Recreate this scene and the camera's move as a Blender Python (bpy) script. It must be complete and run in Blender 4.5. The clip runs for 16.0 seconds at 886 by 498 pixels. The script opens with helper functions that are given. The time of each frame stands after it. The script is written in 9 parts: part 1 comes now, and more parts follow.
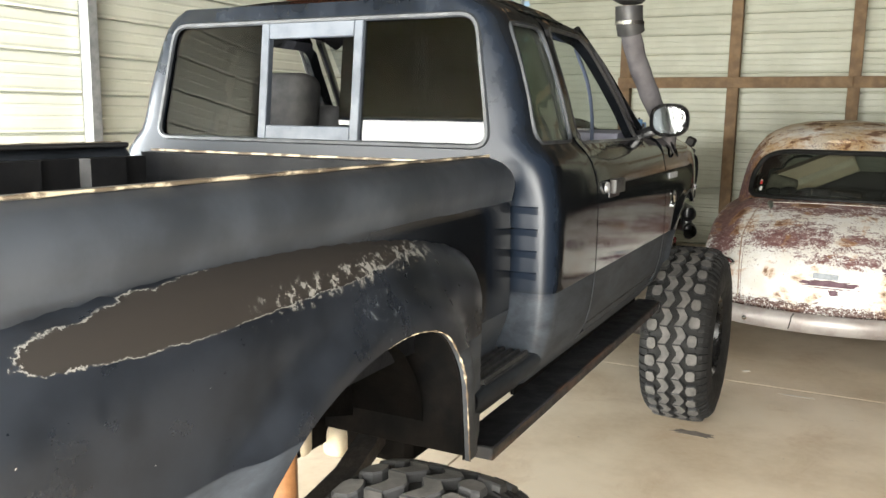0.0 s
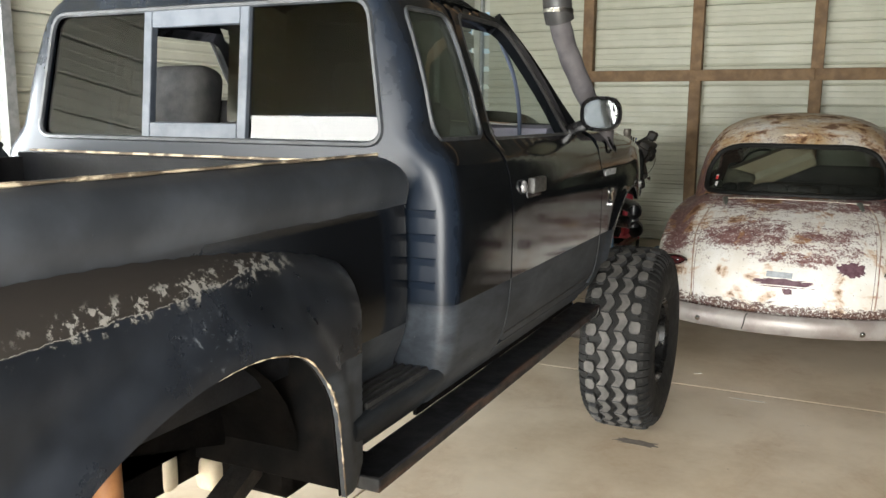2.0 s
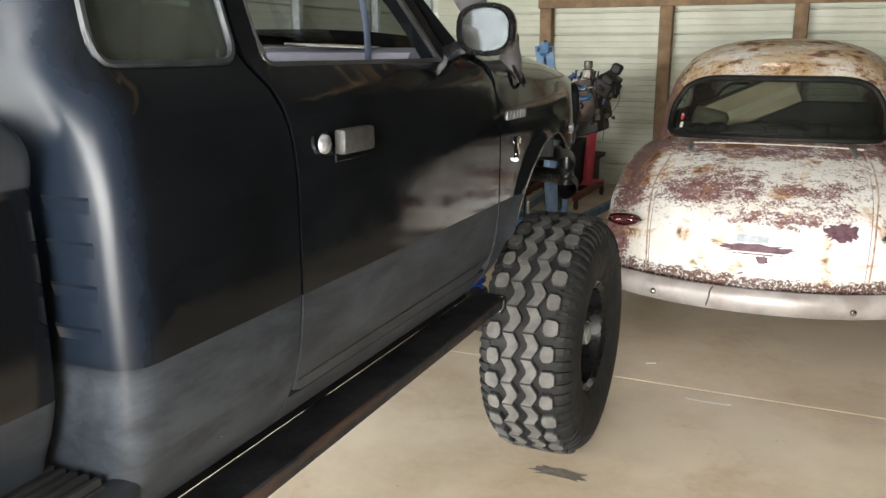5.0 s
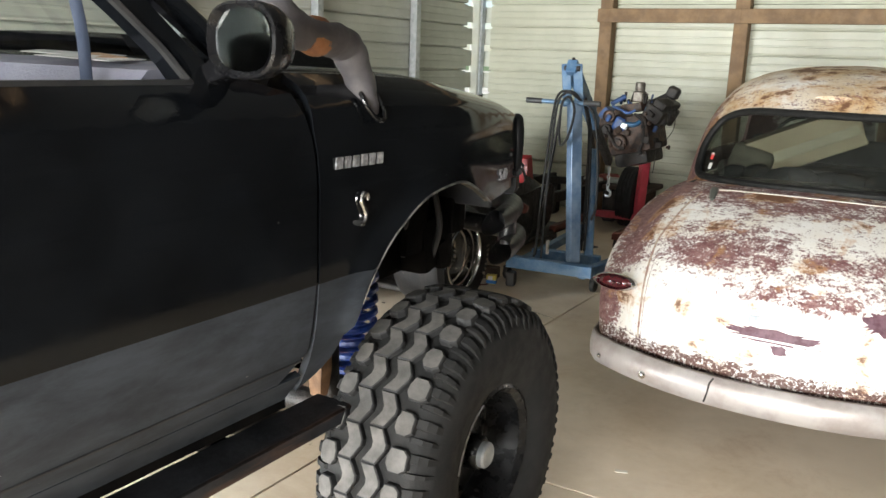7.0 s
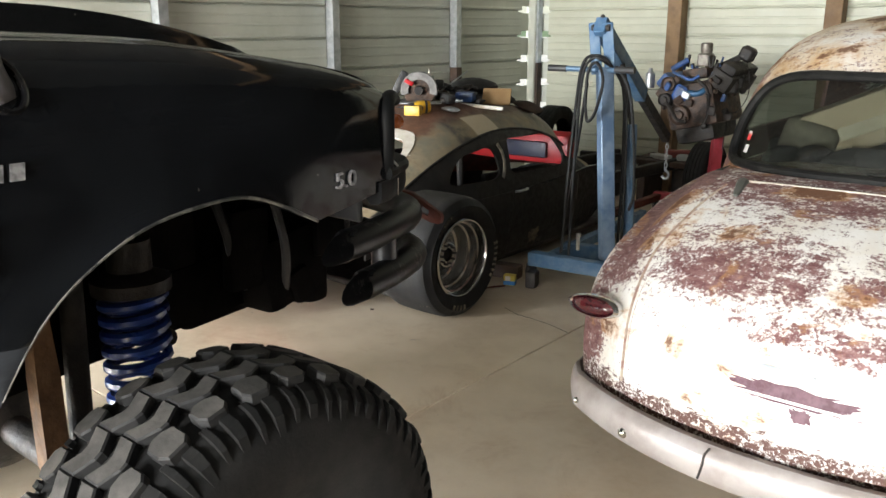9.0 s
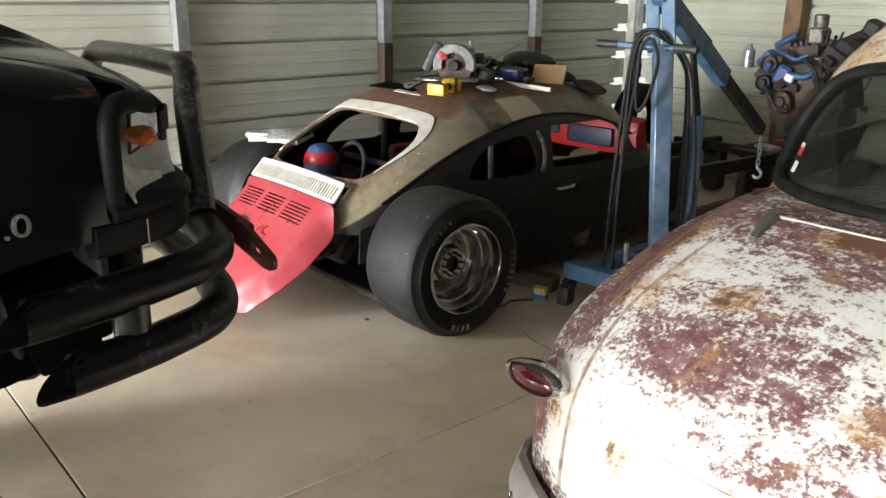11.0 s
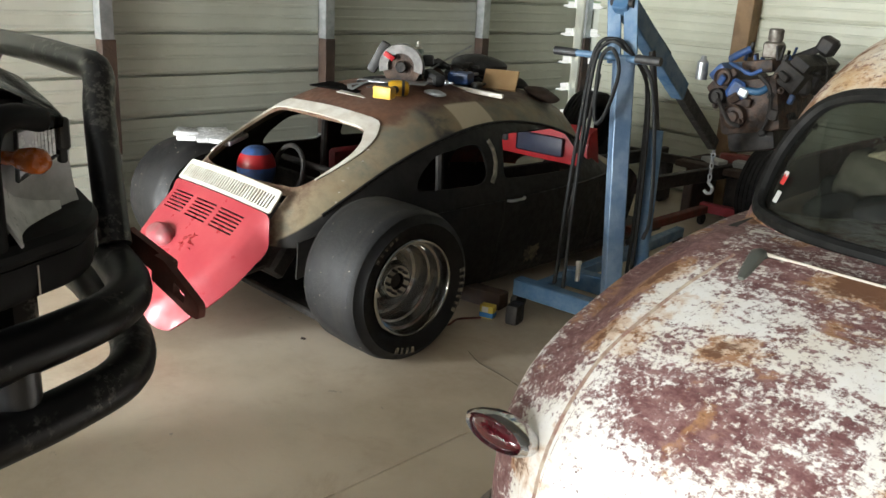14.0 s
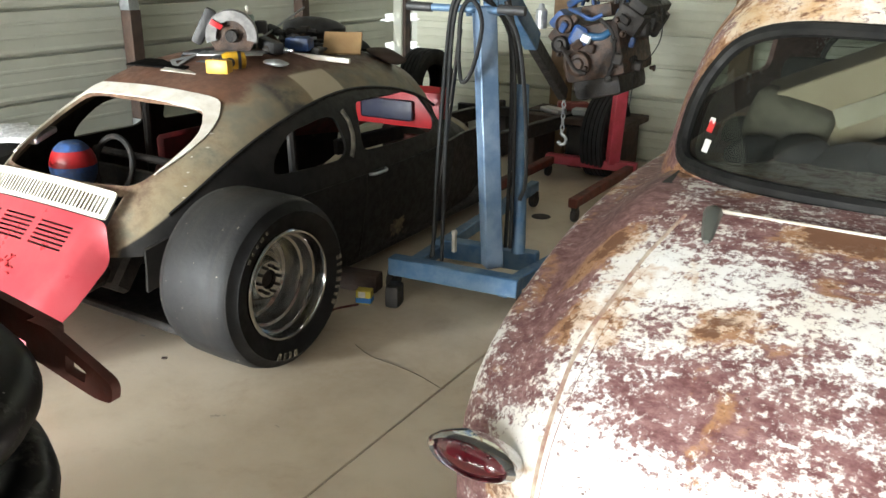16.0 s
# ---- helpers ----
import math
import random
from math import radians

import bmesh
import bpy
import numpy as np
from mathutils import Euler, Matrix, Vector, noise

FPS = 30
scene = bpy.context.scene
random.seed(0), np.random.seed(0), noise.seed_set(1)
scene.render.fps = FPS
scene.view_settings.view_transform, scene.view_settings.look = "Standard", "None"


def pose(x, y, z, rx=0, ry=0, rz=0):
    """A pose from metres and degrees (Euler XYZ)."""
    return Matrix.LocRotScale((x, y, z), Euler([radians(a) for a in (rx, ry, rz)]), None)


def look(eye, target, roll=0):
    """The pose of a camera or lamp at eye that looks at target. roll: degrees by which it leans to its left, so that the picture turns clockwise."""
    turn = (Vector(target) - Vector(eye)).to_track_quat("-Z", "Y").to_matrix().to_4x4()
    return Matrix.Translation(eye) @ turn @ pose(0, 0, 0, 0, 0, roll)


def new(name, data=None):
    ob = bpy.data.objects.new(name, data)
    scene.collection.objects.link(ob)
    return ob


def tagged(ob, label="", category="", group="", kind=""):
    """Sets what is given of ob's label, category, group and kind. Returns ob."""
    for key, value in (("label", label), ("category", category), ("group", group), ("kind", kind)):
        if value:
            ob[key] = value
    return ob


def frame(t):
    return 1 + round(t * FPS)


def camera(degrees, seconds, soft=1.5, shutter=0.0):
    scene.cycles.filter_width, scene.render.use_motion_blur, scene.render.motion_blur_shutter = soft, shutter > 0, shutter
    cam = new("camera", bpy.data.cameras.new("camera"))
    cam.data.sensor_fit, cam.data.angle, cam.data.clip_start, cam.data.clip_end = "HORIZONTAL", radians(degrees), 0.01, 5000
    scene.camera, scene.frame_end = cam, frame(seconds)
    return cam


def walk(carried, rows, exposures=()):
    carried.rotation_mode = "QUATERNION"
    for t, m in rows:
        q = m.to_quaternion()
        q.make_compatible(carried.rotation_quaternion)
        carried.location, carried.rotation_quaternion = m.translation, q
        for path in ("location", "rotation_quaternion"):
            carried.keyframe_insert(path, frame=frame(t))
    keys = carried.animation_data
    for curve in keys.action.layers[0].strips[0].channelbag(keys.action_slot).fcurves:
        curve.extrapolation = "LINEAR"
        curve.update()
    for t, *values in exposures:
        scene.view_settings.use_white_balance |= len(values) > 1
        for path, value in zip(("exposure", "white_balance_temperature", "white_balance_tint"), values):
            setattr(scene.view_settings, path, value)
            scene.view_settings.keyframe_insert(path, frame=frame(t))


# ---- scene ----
cam = camera(56.2, 16.0)
PATH = [
    (0, (0.838, -4.682, 1.655), (-0.042, -2.914, 1.34), 0.9),
    (0.5, (0.983, -4.652, 1.662), (0.014, -2.935, 1.331), 0.5),
    (1, (1.064, -4.621, 1.648), (0.123, -2.888, 1.315), 0.0),
    (1.5, (1.037, -4.52, 1.642), (0.138, -2.766, 1.302), -0.1),
    (2, (0.965, -4.352, 1.654), (0.129, -2.565, 1.33), 0.5),
    (2.5, (0.952, -4.204, 1.645), (0.182, -2.386, 1.327), 0.7),
    (3, (1.072, -4.078, 1.642), (0.288, -2.272, 1.29), 0.4),
    (3.2, (1.107, -4.014, 1.629), (0.291, -2.226, 1.26), 0.2),
    (5.3, (0.938, -3.004, 1.598), (0.147, -1.228, 1.129), 0.0),
    (5.5, (0.953, -2.911, 1.614), (0.138, -1.144, 1.152), -0.0),
    (6, (0.951, -2.577, 1.637), (-0.02, -0.876, 1.232), 0.1),
    (6.5, (1.118, -2.306, 1.632), (0.174, -0.587, 1.241), 1.6),
    (7, (1.236, -2.042, 1.634), (0.229, -0.373, 1.187), 2.1),
    (7.5, (1.22, -1.73, 1.625), (0.167, -0.091, 1.174), 1.7),
    (8, (1.272, -1.424, 1.629), (0.209, 0.207, 1.174), 1.0),
    (8.5, (1.389, -1.176, 1.636), (0.211, 0.367, 1.154), 0.9),
    (9, (1.353, -0.901, 1.608), (0.125, 0.59, 1.089), 0.1),
    (9.2, (1.325, -0.768, 1.619), (0.096, 0.72, 1.095), 0.2),
    (11.3, (1.349, 0.232, 1.634), (-0.132, 1.42, 1.005), 1.5),
    (11.5, (1.375, 0.281, 1.641), (-0.108, 1.459, 0.996), 2.3),
    (12, (1.462, 0.342, 1.671), (-0.041, 1.513, 1.065), 0.8),
    (12.5, (1.463, 0.351, 1.677), (0.125, 1.723, 1.103), 1.3),
    (13, (1.387, 0.281, 1.663), (0.1, 1.707, 1.105), 1.6),
    (13.5, (1.231, 0.211, 1.659), (-0.093, 1.594, 1.081), 2.7),
    (14, (1.087, 0.284, 1.637), (-0.255, 1.637, 1.028), 3.4),
    (14.5, (0.938, 0.388, 1.641), (-0.453, 1.695, 1.047), 1.7),
    (15, (0.72, 0.389, 1.634), (-0.648, 1.691, 0.977), 0.6),
    (15.5, (0.631, 0.38, 1.62), (-0.452, 1.925, 0.956), 2.1),
    (16, (0.661, 0.376, 1.591), (-0.317, 1.984, 0.915), 0.8),
]
walk(cam, [(t, look(eye, target, roll)) for t, eye, target, roll in PATH], [(0, 0.16, 6520, 7), (0.5, 0.14, 6500, 7), (1.0, -0.06, 6430, 7.5), (2, -0.12, 6400, 7.5), (3, 0.14, 6350, 8), (5.5, 0.4, 6400, 8), (6.5, 0.66, 6300, 8), (7, 0.70, 6250, 8), (9, 0.83, 6250, 9), (11.5, 0.78, 6200, 7), (12.5, 0.94, 6180, 7), (13.5, 0.66, 6180, 7), (14.5, 0.98, 6180, 6), (16, 1.27, 6150, 6)])

# ---- world, sun, exposure ----
from mathutils import geometry

world = bpy.data.worlds.new("world")
scene.world = world
world.use_nodes = True
wn = world.node_tree
sky = wn.nodes.new("ShaderNodeTexSky")
sky.sky_type, sky.sun_disc = "NISHITA", False
sky.sun_elevation, sky.sun_rotation = radians(52), radians(200)
wn.nodes["Background"].inputs["Strength"].default_value = 0.12
wn.links.new(sky.outputs["Color"], wn.nodes["Background"].inputs["Color"])
sun = new("sun", bpy.data.lights.new("sun", "SUN"))
sun.data.energy, sun.data.angle, sun.data.color = 4.0, radians(0.5), (1.0, 0.95, 0.88)
sun.matrix_world = look((-3, -9, 14), (0, 0, 0))
# daylight that comes in through the open vehicle door behind the walk
door_light = new("door_daylight", bpy.data.lights.new("door_daylight", "AREA"))
door_light.data.shape, door_light.data.size, door_light.data.size_y = "RECTANGLE", 6.1, 2.4
door_light.data.energy, door_light.data.color = 1700, (1.0, 0.972, 0.925)
door_light.matrix_world = look((-0.7, -6.3, 1.25), (-0.7, 0, -1.6))

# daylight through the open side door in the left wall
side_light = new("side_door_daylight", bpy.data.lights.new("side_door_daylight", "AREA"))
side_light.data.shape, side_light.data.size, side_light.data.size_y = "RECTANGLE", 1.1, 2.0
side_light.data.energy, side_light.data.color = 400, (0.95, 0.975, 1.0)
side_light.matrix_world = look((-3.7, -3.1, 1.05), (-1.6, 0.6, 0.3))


# ---- mesh helpers ----
def thing(name, at, label, category, group="", kind=""):
    ob = new(name)
    ob.empty_display_size = 0.1
    ob.location = at
    bpy.context.view_layer.update()
    return tagged(ob, label, category, group, kind)


def finish(bm, name, material, angle=38):
    bmesh.ops.recalc_face_normals(bm, faces=bm.faces)
    me = bpy.data.meshes.new(name)
    bm.to_mesh(me)
    bm.free()
    me.shade_smooth()
    me.set_sharp_from_angle(angle=radians(angle))
    me.materials.append(material)
    return me


def part(name, bm, material, parent, label="", angle=38):
    """One mesh, in world coordinates, under a thing or a part."""
    ob = new(name, finish(bm, name, material, angle))
    ob.parent = parent
    ob.matrix_parent_inverse = parent.matrix_world.inverted()
    bpy.context.view_layer.update()
    return tagged(ob, label)


def solo(name, bm, material, label, category, group="", kind="", angle=38):
    return tagged(new(name, finish(bm, name, material, angle)), label, category, group, kind)


def block(bm, at, size, bevel=0.0, m=None, seg=1):
    """A box with rounded edges. m turns it about its centre."""
    made = bmesh.ops.create_cube(bm, size=1.0)["verts"]
    for v in made:
        v.co = Vector((v.co.x * size[0], v.co.y * size[1], v.co.z * size[2]))
    if bevel:
        edges = list({e for v in made for e in v.link_edges})
        out = bmesh.ops.bevel(bm, geom=edges, offset=bevel, segments=seg, affect="EDGES", profile=0.6)
        made = list({v for f in out["faces"] for v in f.verts} | {v for v in made if v.is_valid})
    turn = (Matrix.Translation(at) @ m) if m else Matrix.Translation(at)
    for v in made:
        v.co = turn @ v.co
    return bm


def boxed(at, size, bevel=0.0, m=None, seg=1):
    return block(bmesh.new(), at, size, bevel, m, seg)


def rot(rx=0, ry=0, rz=0):
    return pose(0, 0, 0, rx, ry, rz)


def loft(bm, rings, closed=True, caps=True):
    """Skin a run of rings of equal length."""
    vs = [[bm.verts.new(p) for p in ring] for ring in rings]
    n = len(vs[0])
    for a, b in zip(vs, vs[1:]):
        for i in range(n if closed else n - 1):
            j = (i + 1) % n
            bm.faces.new((a[i], a[j], b[j], b[i]))
    if caps and closed:
        bm.faces.new(vs[0])
        bm.faces.new(vs[-1][::-1])
    return bm


def smooth_path(points, steps=6):
    """A Catmull-Rom line through the points."""
    ps = [Vector(p) for p in points]
    ps = [ps[0] * 2 - ps[1]] + ps + [ps[-1] * 2 - ps[-2]]
    out = []
    for a, b, c, d in zip(ps, ps[1:], ps[2:], ps[3:]):
        for k in range(steps):
            t = k / steps
            out.append(0.5 * (2 * b + (c - a) * t + (2 * a - 5 * b + 4 * c - d) * t * t + (3 * b - a - 3 * c + d) * t ** 3))
    return out + [ps[-2]]


def tube(bm, points, radius, seg=12, flat=1.0, caps=True):
    """A round bar along points; radius a number or one for each point; flat squeezes it sideways."""
    ps = [Vector(p) for p in points]
    rs = radius if isinstance(radius, (list, tuple)) else [radius] * len(ps)
    rings, up = [], None
    for i, p in enumerate(ps):
        d = (ps[min(i + 1, len(ps) - 1)] - ps[max(i - 1, 0)]).normalized()
        if up is None:
            up = d.orthogonal().normalized() if abs(d.z) > 0.9 else Vector((0, 0, 1))
        up = (up - d * up.dot(d)).normalized()
        side = d.cross(up)
        rings.append([p + rs[i] * (math.cos(a) * up + math.sin(a) * flat * side) for a in (k * math.tau / seg for k in range(seg))])
    return loft(bm, rings, True, caps)


def lathe(bm, profile, at, axis="x", seg=32, closed=False):
    """Turn (radius, along) pairs about an axis through at."""
    rings = []
    for k in range(seg):
        a = k * math.tau / seg
        c, s = math.cos(a), math.sin(a)
        ring = []
        for r, h in profile:
            p = {"x": (h, r * c, r * s), "y": (r * c, h, r * s), "z": (r * c, r * s, h)}[axis]
            ring.append(Vector(at) + Vector(p))
        rings.append(ring)
    vs = [[bm.verts.new(p) for p in ring] for ring in rings]
    n = len(profile)
    for i in range(seg):
        a, b = vs[i], vs[(i + 1) % seg]
        for j in range(n if closed else n - 1):
            k = (j + 1) % n
            bm.faces.new((a[j], a[k], b[k], b[j]))
    return bm


def inside(p, poly):
    hit = False
    for (x1, y1), (x2, y2) in zip(poly, poly[1:] + poly[:1]):
        if (y1 > p[1]) != (y2 > p[1]) and p[0] < (x2 - x1) * (p[1] - y1) / (y2 - y1) + x1:
            hit = not hit
    return hit


def rounded(poly, r, n=5):
    """A polygon with its corners rounded by about r (one number or one for each corner)."""
    out, k = [], len(poly)
    for i in range(k):
        a, b, c = (Vector(poly[(i + j) % k]) for j in (-1, 0, 1))
        ri = r[i] if isinstance(r, (list, tuple)) else r
        if ri <= 0:
            out.append(tuple(b))
            continue
        p = b + (a - b).normalized() * min(ri, (a - b).length * 0.48)
        q = b + (c - b).normalized() * min(ri, (c - b).length * 0.48)
        for j in range(n + 1):
            t = j / n
            out.append(tuple((1 - t) ** 2 * p + 2 * t * (1 - t) * b + t * t * q))
    return out


def dense(poly, step):
    out = []
    for a, b in zip(poly, poly[1:] + poly[:1]):
        va, vb = Vector(a), Vector(b)
        k = max(1, round((vb - va).length / step))
        out += [tuple(va.lerp(vb, j / k)) for j in range(k)]
    return out


def sheet(outline, holes, fn, step, thick, bm=None):
    """A curved panel: a flat outline with holes, filled with small faces, bent by fn(u, v) and thickened away from its normal."""
    bm = bm or bmesh.new()
    loops = [dense(p, step) for p in [outline] + list(holes)]
    pts, edges = [], []
    for loop in loops:
        k = len(pts)
        pts += loop
        edges += [(k + i, k + (i + 1) % len(loop)) for i in range(len(loop))]
    rim = np.array(pts)
    us, vs = rim[:, 0], rim[:, 1]
    grid = []
    for iu, u in enumerate(np.arange(us.min() + step / 2, us.max(), step)):
        for v in np.arange(vs.min() + step / 2 * (iu % 2), vs.max(), step):
            p = (float(u), float(v))
            if inside(p, loops[0]) and not any(inside(p, h) for h in loops[1:]) and np.min(np.hypot(us - u, vs - v)) > step * 0.5:
                grid.append(p)
    out = geometry.delaunay_2d_cdt([Vector(p) for p in pts + grid], edges, [], 0, 1e-6)
    co, tris = out[0], out[2]
    keep = []
    for t in tris:
        c = (co[t[0]] + co[t[1]] + co[t[2]]) / 3
        if inside(c, loops[0]) and not any(inside(c, h) for h in loops[1:]):
            keep.append(t)
    e = step * 0.1
    outer, inner = {}, {}
    for i in {i for t in keep for i in t}:
        u, v = co[i]
        p = Vector(fn(u, v))
        n = (Vector(fn(u + e, v)) - Vector(fn(u - e, v))).cross(Vector(fn(u, v + e)) - Vector(fn(u, v - e))).normalized()
        outer[i] = bm.verts.new(p)
        inner[i] = bm.verts.new(p - n * thick)
    count = {}
    for a, b, c in keep:
        bm.faces.new((outer[a], outer[b], outer[c]))
        bm.faces.new((inner[c], inner[b], inner[a]))
        for x, y in ((a, b), (b, c), (c, a)):
            if (y, x) in count:
                count.pop((y, x))
            else:
                count[(x, y)] = True
    for x, y in count:
        bm.faces.new((outer[y], outer[x], inner[x], inner[y]))
    return bm


def curve_at(table, x):
    return float(np.interp(x, [p[0] for p in table], [p[1] for p in table]))


def soft_at(table, x):
    """Like curve_at, but rounded off at the knots."""
    xs = [p[0] for p in table]
    if x <= xs[0] or x >= xs[-1]:
        return curve_at(table, x)
    i = max(j for j in range(len(xs) - 1) if xs[j] <= x)
    a, b = table[i], table[i + 1]
    pa = table[i - 1] if i else (2 * a[0] - b[0], 2 * a[1] - b[1])
    pb = table[i + 2] if i + 2 < len(table) else (2 * b[0] - a[0], 2 * b[1] - a[1])
    h, t = b[0] - a[0], (x - a[0]) / (b[0] - a[0])
    d = (b[1] - a[1]) / h
    d0, d1 = (a[1] - pa[1]) / (a[0] - pa[0]), (pb[1] - b[1]) / (pb[0] - b[0])
    m0 = 0 if d0 * d <= 0 else 2 * d0 * d / (d0 + d)
    m1 = 0 if d1 * d <= 0 else 2 * d1 * d / (d1 + d)
    return (2 * t ** 3 - 3 * t * t + 1) * a[1] + (t ** 3 - 2 * t * t + t) * h * m0 + (3 * t * t - 2 * t ** 3) * b[1] + (t ** 3 - t * t) * h * m1


# ---- materials ----
def material(name, base=(0.5, 0.5, 0.5), rough=0.5, metal=0.0, coat=0.0, alt=None, scale=8.0, bump=0.0, bump_scale=60.0, rough_var=0.1, low=0.35, high=0.65, spec=0.5):
    """A plain surface with variation at two scales: a second colour in patches, a fine grain in gloss and relief."""
    m = bpy.data.materials.new(name)
    m.use_nodes = True
    nt = m.node_tree
    b = nt.nodes["Principled BSDF"]
    b.inputs["Base Color"].default_value = (*base, 1)
    b.inputs["Roughness"].default_value, b.inputs["Metallic"].default_value = rough, metal
    b.inputs["Coat Weight"].default_value = coat
    b.inputs["Coat Roughness"].default_value = 0.15
    b.inputs["Specular IOR Level"].default_value = spec
    co = nt.nodes.new("ShaderNodeTexCoord").outputs["Object"]
    if alt:
        f = noise_fac(nt, co, scale, low, high)
        nt.links.new(mix(nt, f, (*base, 1), (*alt, 1)), b.inputs["Base Color"])
    if rough_var:
        f = noise_fac(nt, co, scale * 2.3, 0.3, 0.7)
        r = nt.nodes.new("ShaderNodeMapRange")
        r.inputs["To Min"].default_value, r.inputs["To Max"].default_value = max(0.02, rough - rough_var), min(1, rough + rough_var)
        nt.links.new(f, r.inputs["Value"])
        nt.links.new(r.outputs[0], b.inputs["Roughness"])
    if bump:
        add_bump(nt, co, bump_scale, bump)
    return m


def noise_fac(nt, co, scale, low=0.4, high=0.6, detail=6.0, rough=0.6, dist=0.0):
    n = nt.nodes.new("ShaderNodeTexNoise")
    n.inputs["Scale"].default_value, n.inputs["Detail"].default_value = scale, detail
    n.inputs["Roughness"].default_value, n.inputs["Distortion"].default_value = rough, dist
    nt.links.new(co, n.inputs["Vector"])
    return ramp(nt, n.outputs["Fac"], low, high)


def ramp(nt, value, low, high, lo=0.0, hi=1.0):
    r = nt.nodes.new("ShaderNodeMapRange")
    r.interpolation_type = "SMOOTHSTEP"
    for k, v in (("From Min", low), ("From Max", high), ("To Min", lo), ("To Max", hi)):
        r.inputs[k].default_value = v
    nt.links.new(value, r.inputs["Value"])
    return r.outputs[0]


def math_node(nt, op, a, b=None):
    m = nt.nodes.new("ShaderNodeMath")
    m.operation = op
    for i, v in enumerate((a, b)):
        if v is None:
            continue
        if isinstance(v, (int, float)):
            m.inputs[i].default_value = v
        else:
            nt.links.new(v, m.inputs[i])
    return m.outputs[0]


def mix(nt, fac, a, b):
    m = nt.nodes.new("ShaderNodeMix")
    m.data_type = "RGBA"
    for k, v in (("Factor", fac), ("A", a), ("B", b)):
        s = [i for i in m.inputs if i.name == k and i.enabled][0]
        if isinstance(v, (tuple, int, float)):
            s.default_value = v if not isinstance(v, tuple) or len(v) == 4 else (*v, 1)
        else:
            nt.links.new(v, s)
    return [o for o in m.outputs if o.enabled][0]


def add_bump(nt, co, scale, strength, distance=0.01, height=None):
    b = nt.nodes["Principled BSDF"]
    bp = nt.nodes.new("ShaderNodeBump")
    bp.inputs["Strength"].default_value, bp.inputs["Distance"].default_value = strength, distance
    if height is None:
        n = nt.nodes.new("ShaderNodeTexNoise")
        n.inputs["Scale"].default_value, n.inputs["Detail"].default_value = scale, 5
        nt.links.new(co, n.inputs["Vector"])
        height = n.outputs["Fac"]
    nt.links.new(height, bp.inputs["Height"])
    nt.links.new(bp.outputs["Normal"], b.inputs["Normal"])


def glass(name, tint=(0.8, 0.85, 0.85), rough=0.02, clear=0.75):
    """A window pane: mostly clear, mirror-like at its surface, slightly dusty."""
    m = bpy.data.materials.new(name)
    m.use_nodes = True
    nt = m.node_tree
    out = nt.nodes["Material Output"]
    nt.nodes.remove(nt.nodes["Principled BSDF"])
    tr = nt.nodes.new("ShaderNodeBsdfTransparent")
    tr.inputs["Color"].default_value = (tint[0] * clear, tint[1] * clear, tint[2] * clear, 1)
    gl = nt.nodes.new("ShaderNodeBsdfGlossy")
    gl.inputs["Roughness"].default_value = rough
    lw = nt.nodes.new("ShaderNodeLayerWeight")
    lw.inputs["Blend"].default_value = 0.5
    gloss = math_node(nt, "ADD", math_node(nt, "MULTIPLY", math_node(nt, "POWER", lw.outputs["Facing"], 5.0), 0.9), 0.035)
    mx = nt.nodes.new("ShaderNodeMixShader")
    nt.links.new(gloss, mx.inputs[0])
    nt.links.new(tr.outputs[0], mx.inputs[1])
    nt.links.new(gl.outputs[0], mx.inputs[2])
    nt.links.new(mx.outputs[0], out.inputs["Surface"])
    return m


def hazy(m, color, most):
    """An uneven pale film on a pane, for dust and for a painted reflection."""
    nt = m.node_tree
    out = nt.nodes["Material Output"]
    co = nt.nodes.new("ShaderNodeTexCoord").outputs["Object"]
    df = nt.nodes.new("ShaderNodeBsdfDiffuse")
    df.inputs["Color"].default_value = (color[0], color[1], color[2], 1)
    mx = nt.nodes.new("ShaderNodeMixShader")
    nt.links.new(math_node(nt, "MULTIPLY", noise_fac(nt, co, 5, 0.1, 0.8, 6, 0.6), most), mx.inputs[0])
    nt.links.new(out.inputs["Surface"].links[0].from_socket, mx.inputs[1])
    nt.links.new(df.outputs[0], mx.inputs[2])
    nt.links.new(mx.outputs[0], out.inputs["Surface"])


black_plastic = material("black_plastic", (0.02, 0.02, 0.021), 0.5, 0, 0, (0.035, 0.034, 0.033), 10, 0.1, 300)
dark_metal = material("grimy_dark_steel", (0.018, 0.017, 0.016), 0.6, 0.3, 0, (0.04, 0.033, 0.028), 14, 0.3, 90)
# near-black grime; the shade under the pickup is put into its colour
shade_black = material("near_black_grime_and_shade", (0.0032, 0.0032, 0.0032), 0.85, 0, 0, (0.0075, 0.0063, 0.0055), 12, 0.2, 60, spec=0.05)
rubber = material("tyre_rubber", (0.008, 0.008, 0.008), 0.78, 0, 0, (0.014, 0.0136, 0.013), 9, 0.08, 140, spec=0.3)
chrome = material("chrome", (0.75, 0.75, 0.76), 0.12, 1.0, 0, (0.5, 0.49, 0.47), 20, 0, 60, 0.08)
steel = material("galvanised_steel", (0.5, 0.52, 0.53), 0.42, 0.7, 0, (0.36, 0.38, 0.39), 18, 0.05, 80)
post_wood = material("old_framing_timber", (0.17, 0.105, 0.055), 0.75, 0, 0, (0.26, 0.165, 0.085), 6, 0.3, 60)
dark_wood = material("dark_stained_timber", (0.07, 0.042, 0.028), 0.8, 0, 0, (0.04, 0.026, 0.02), 7, 0.3, 60)
prop_wood = material("orange_brown_timber", (0.40, 0.19, 0.075), 0.6, 0, 0, (0.30, 0.13, 0.05), 12, 0.2, 70)
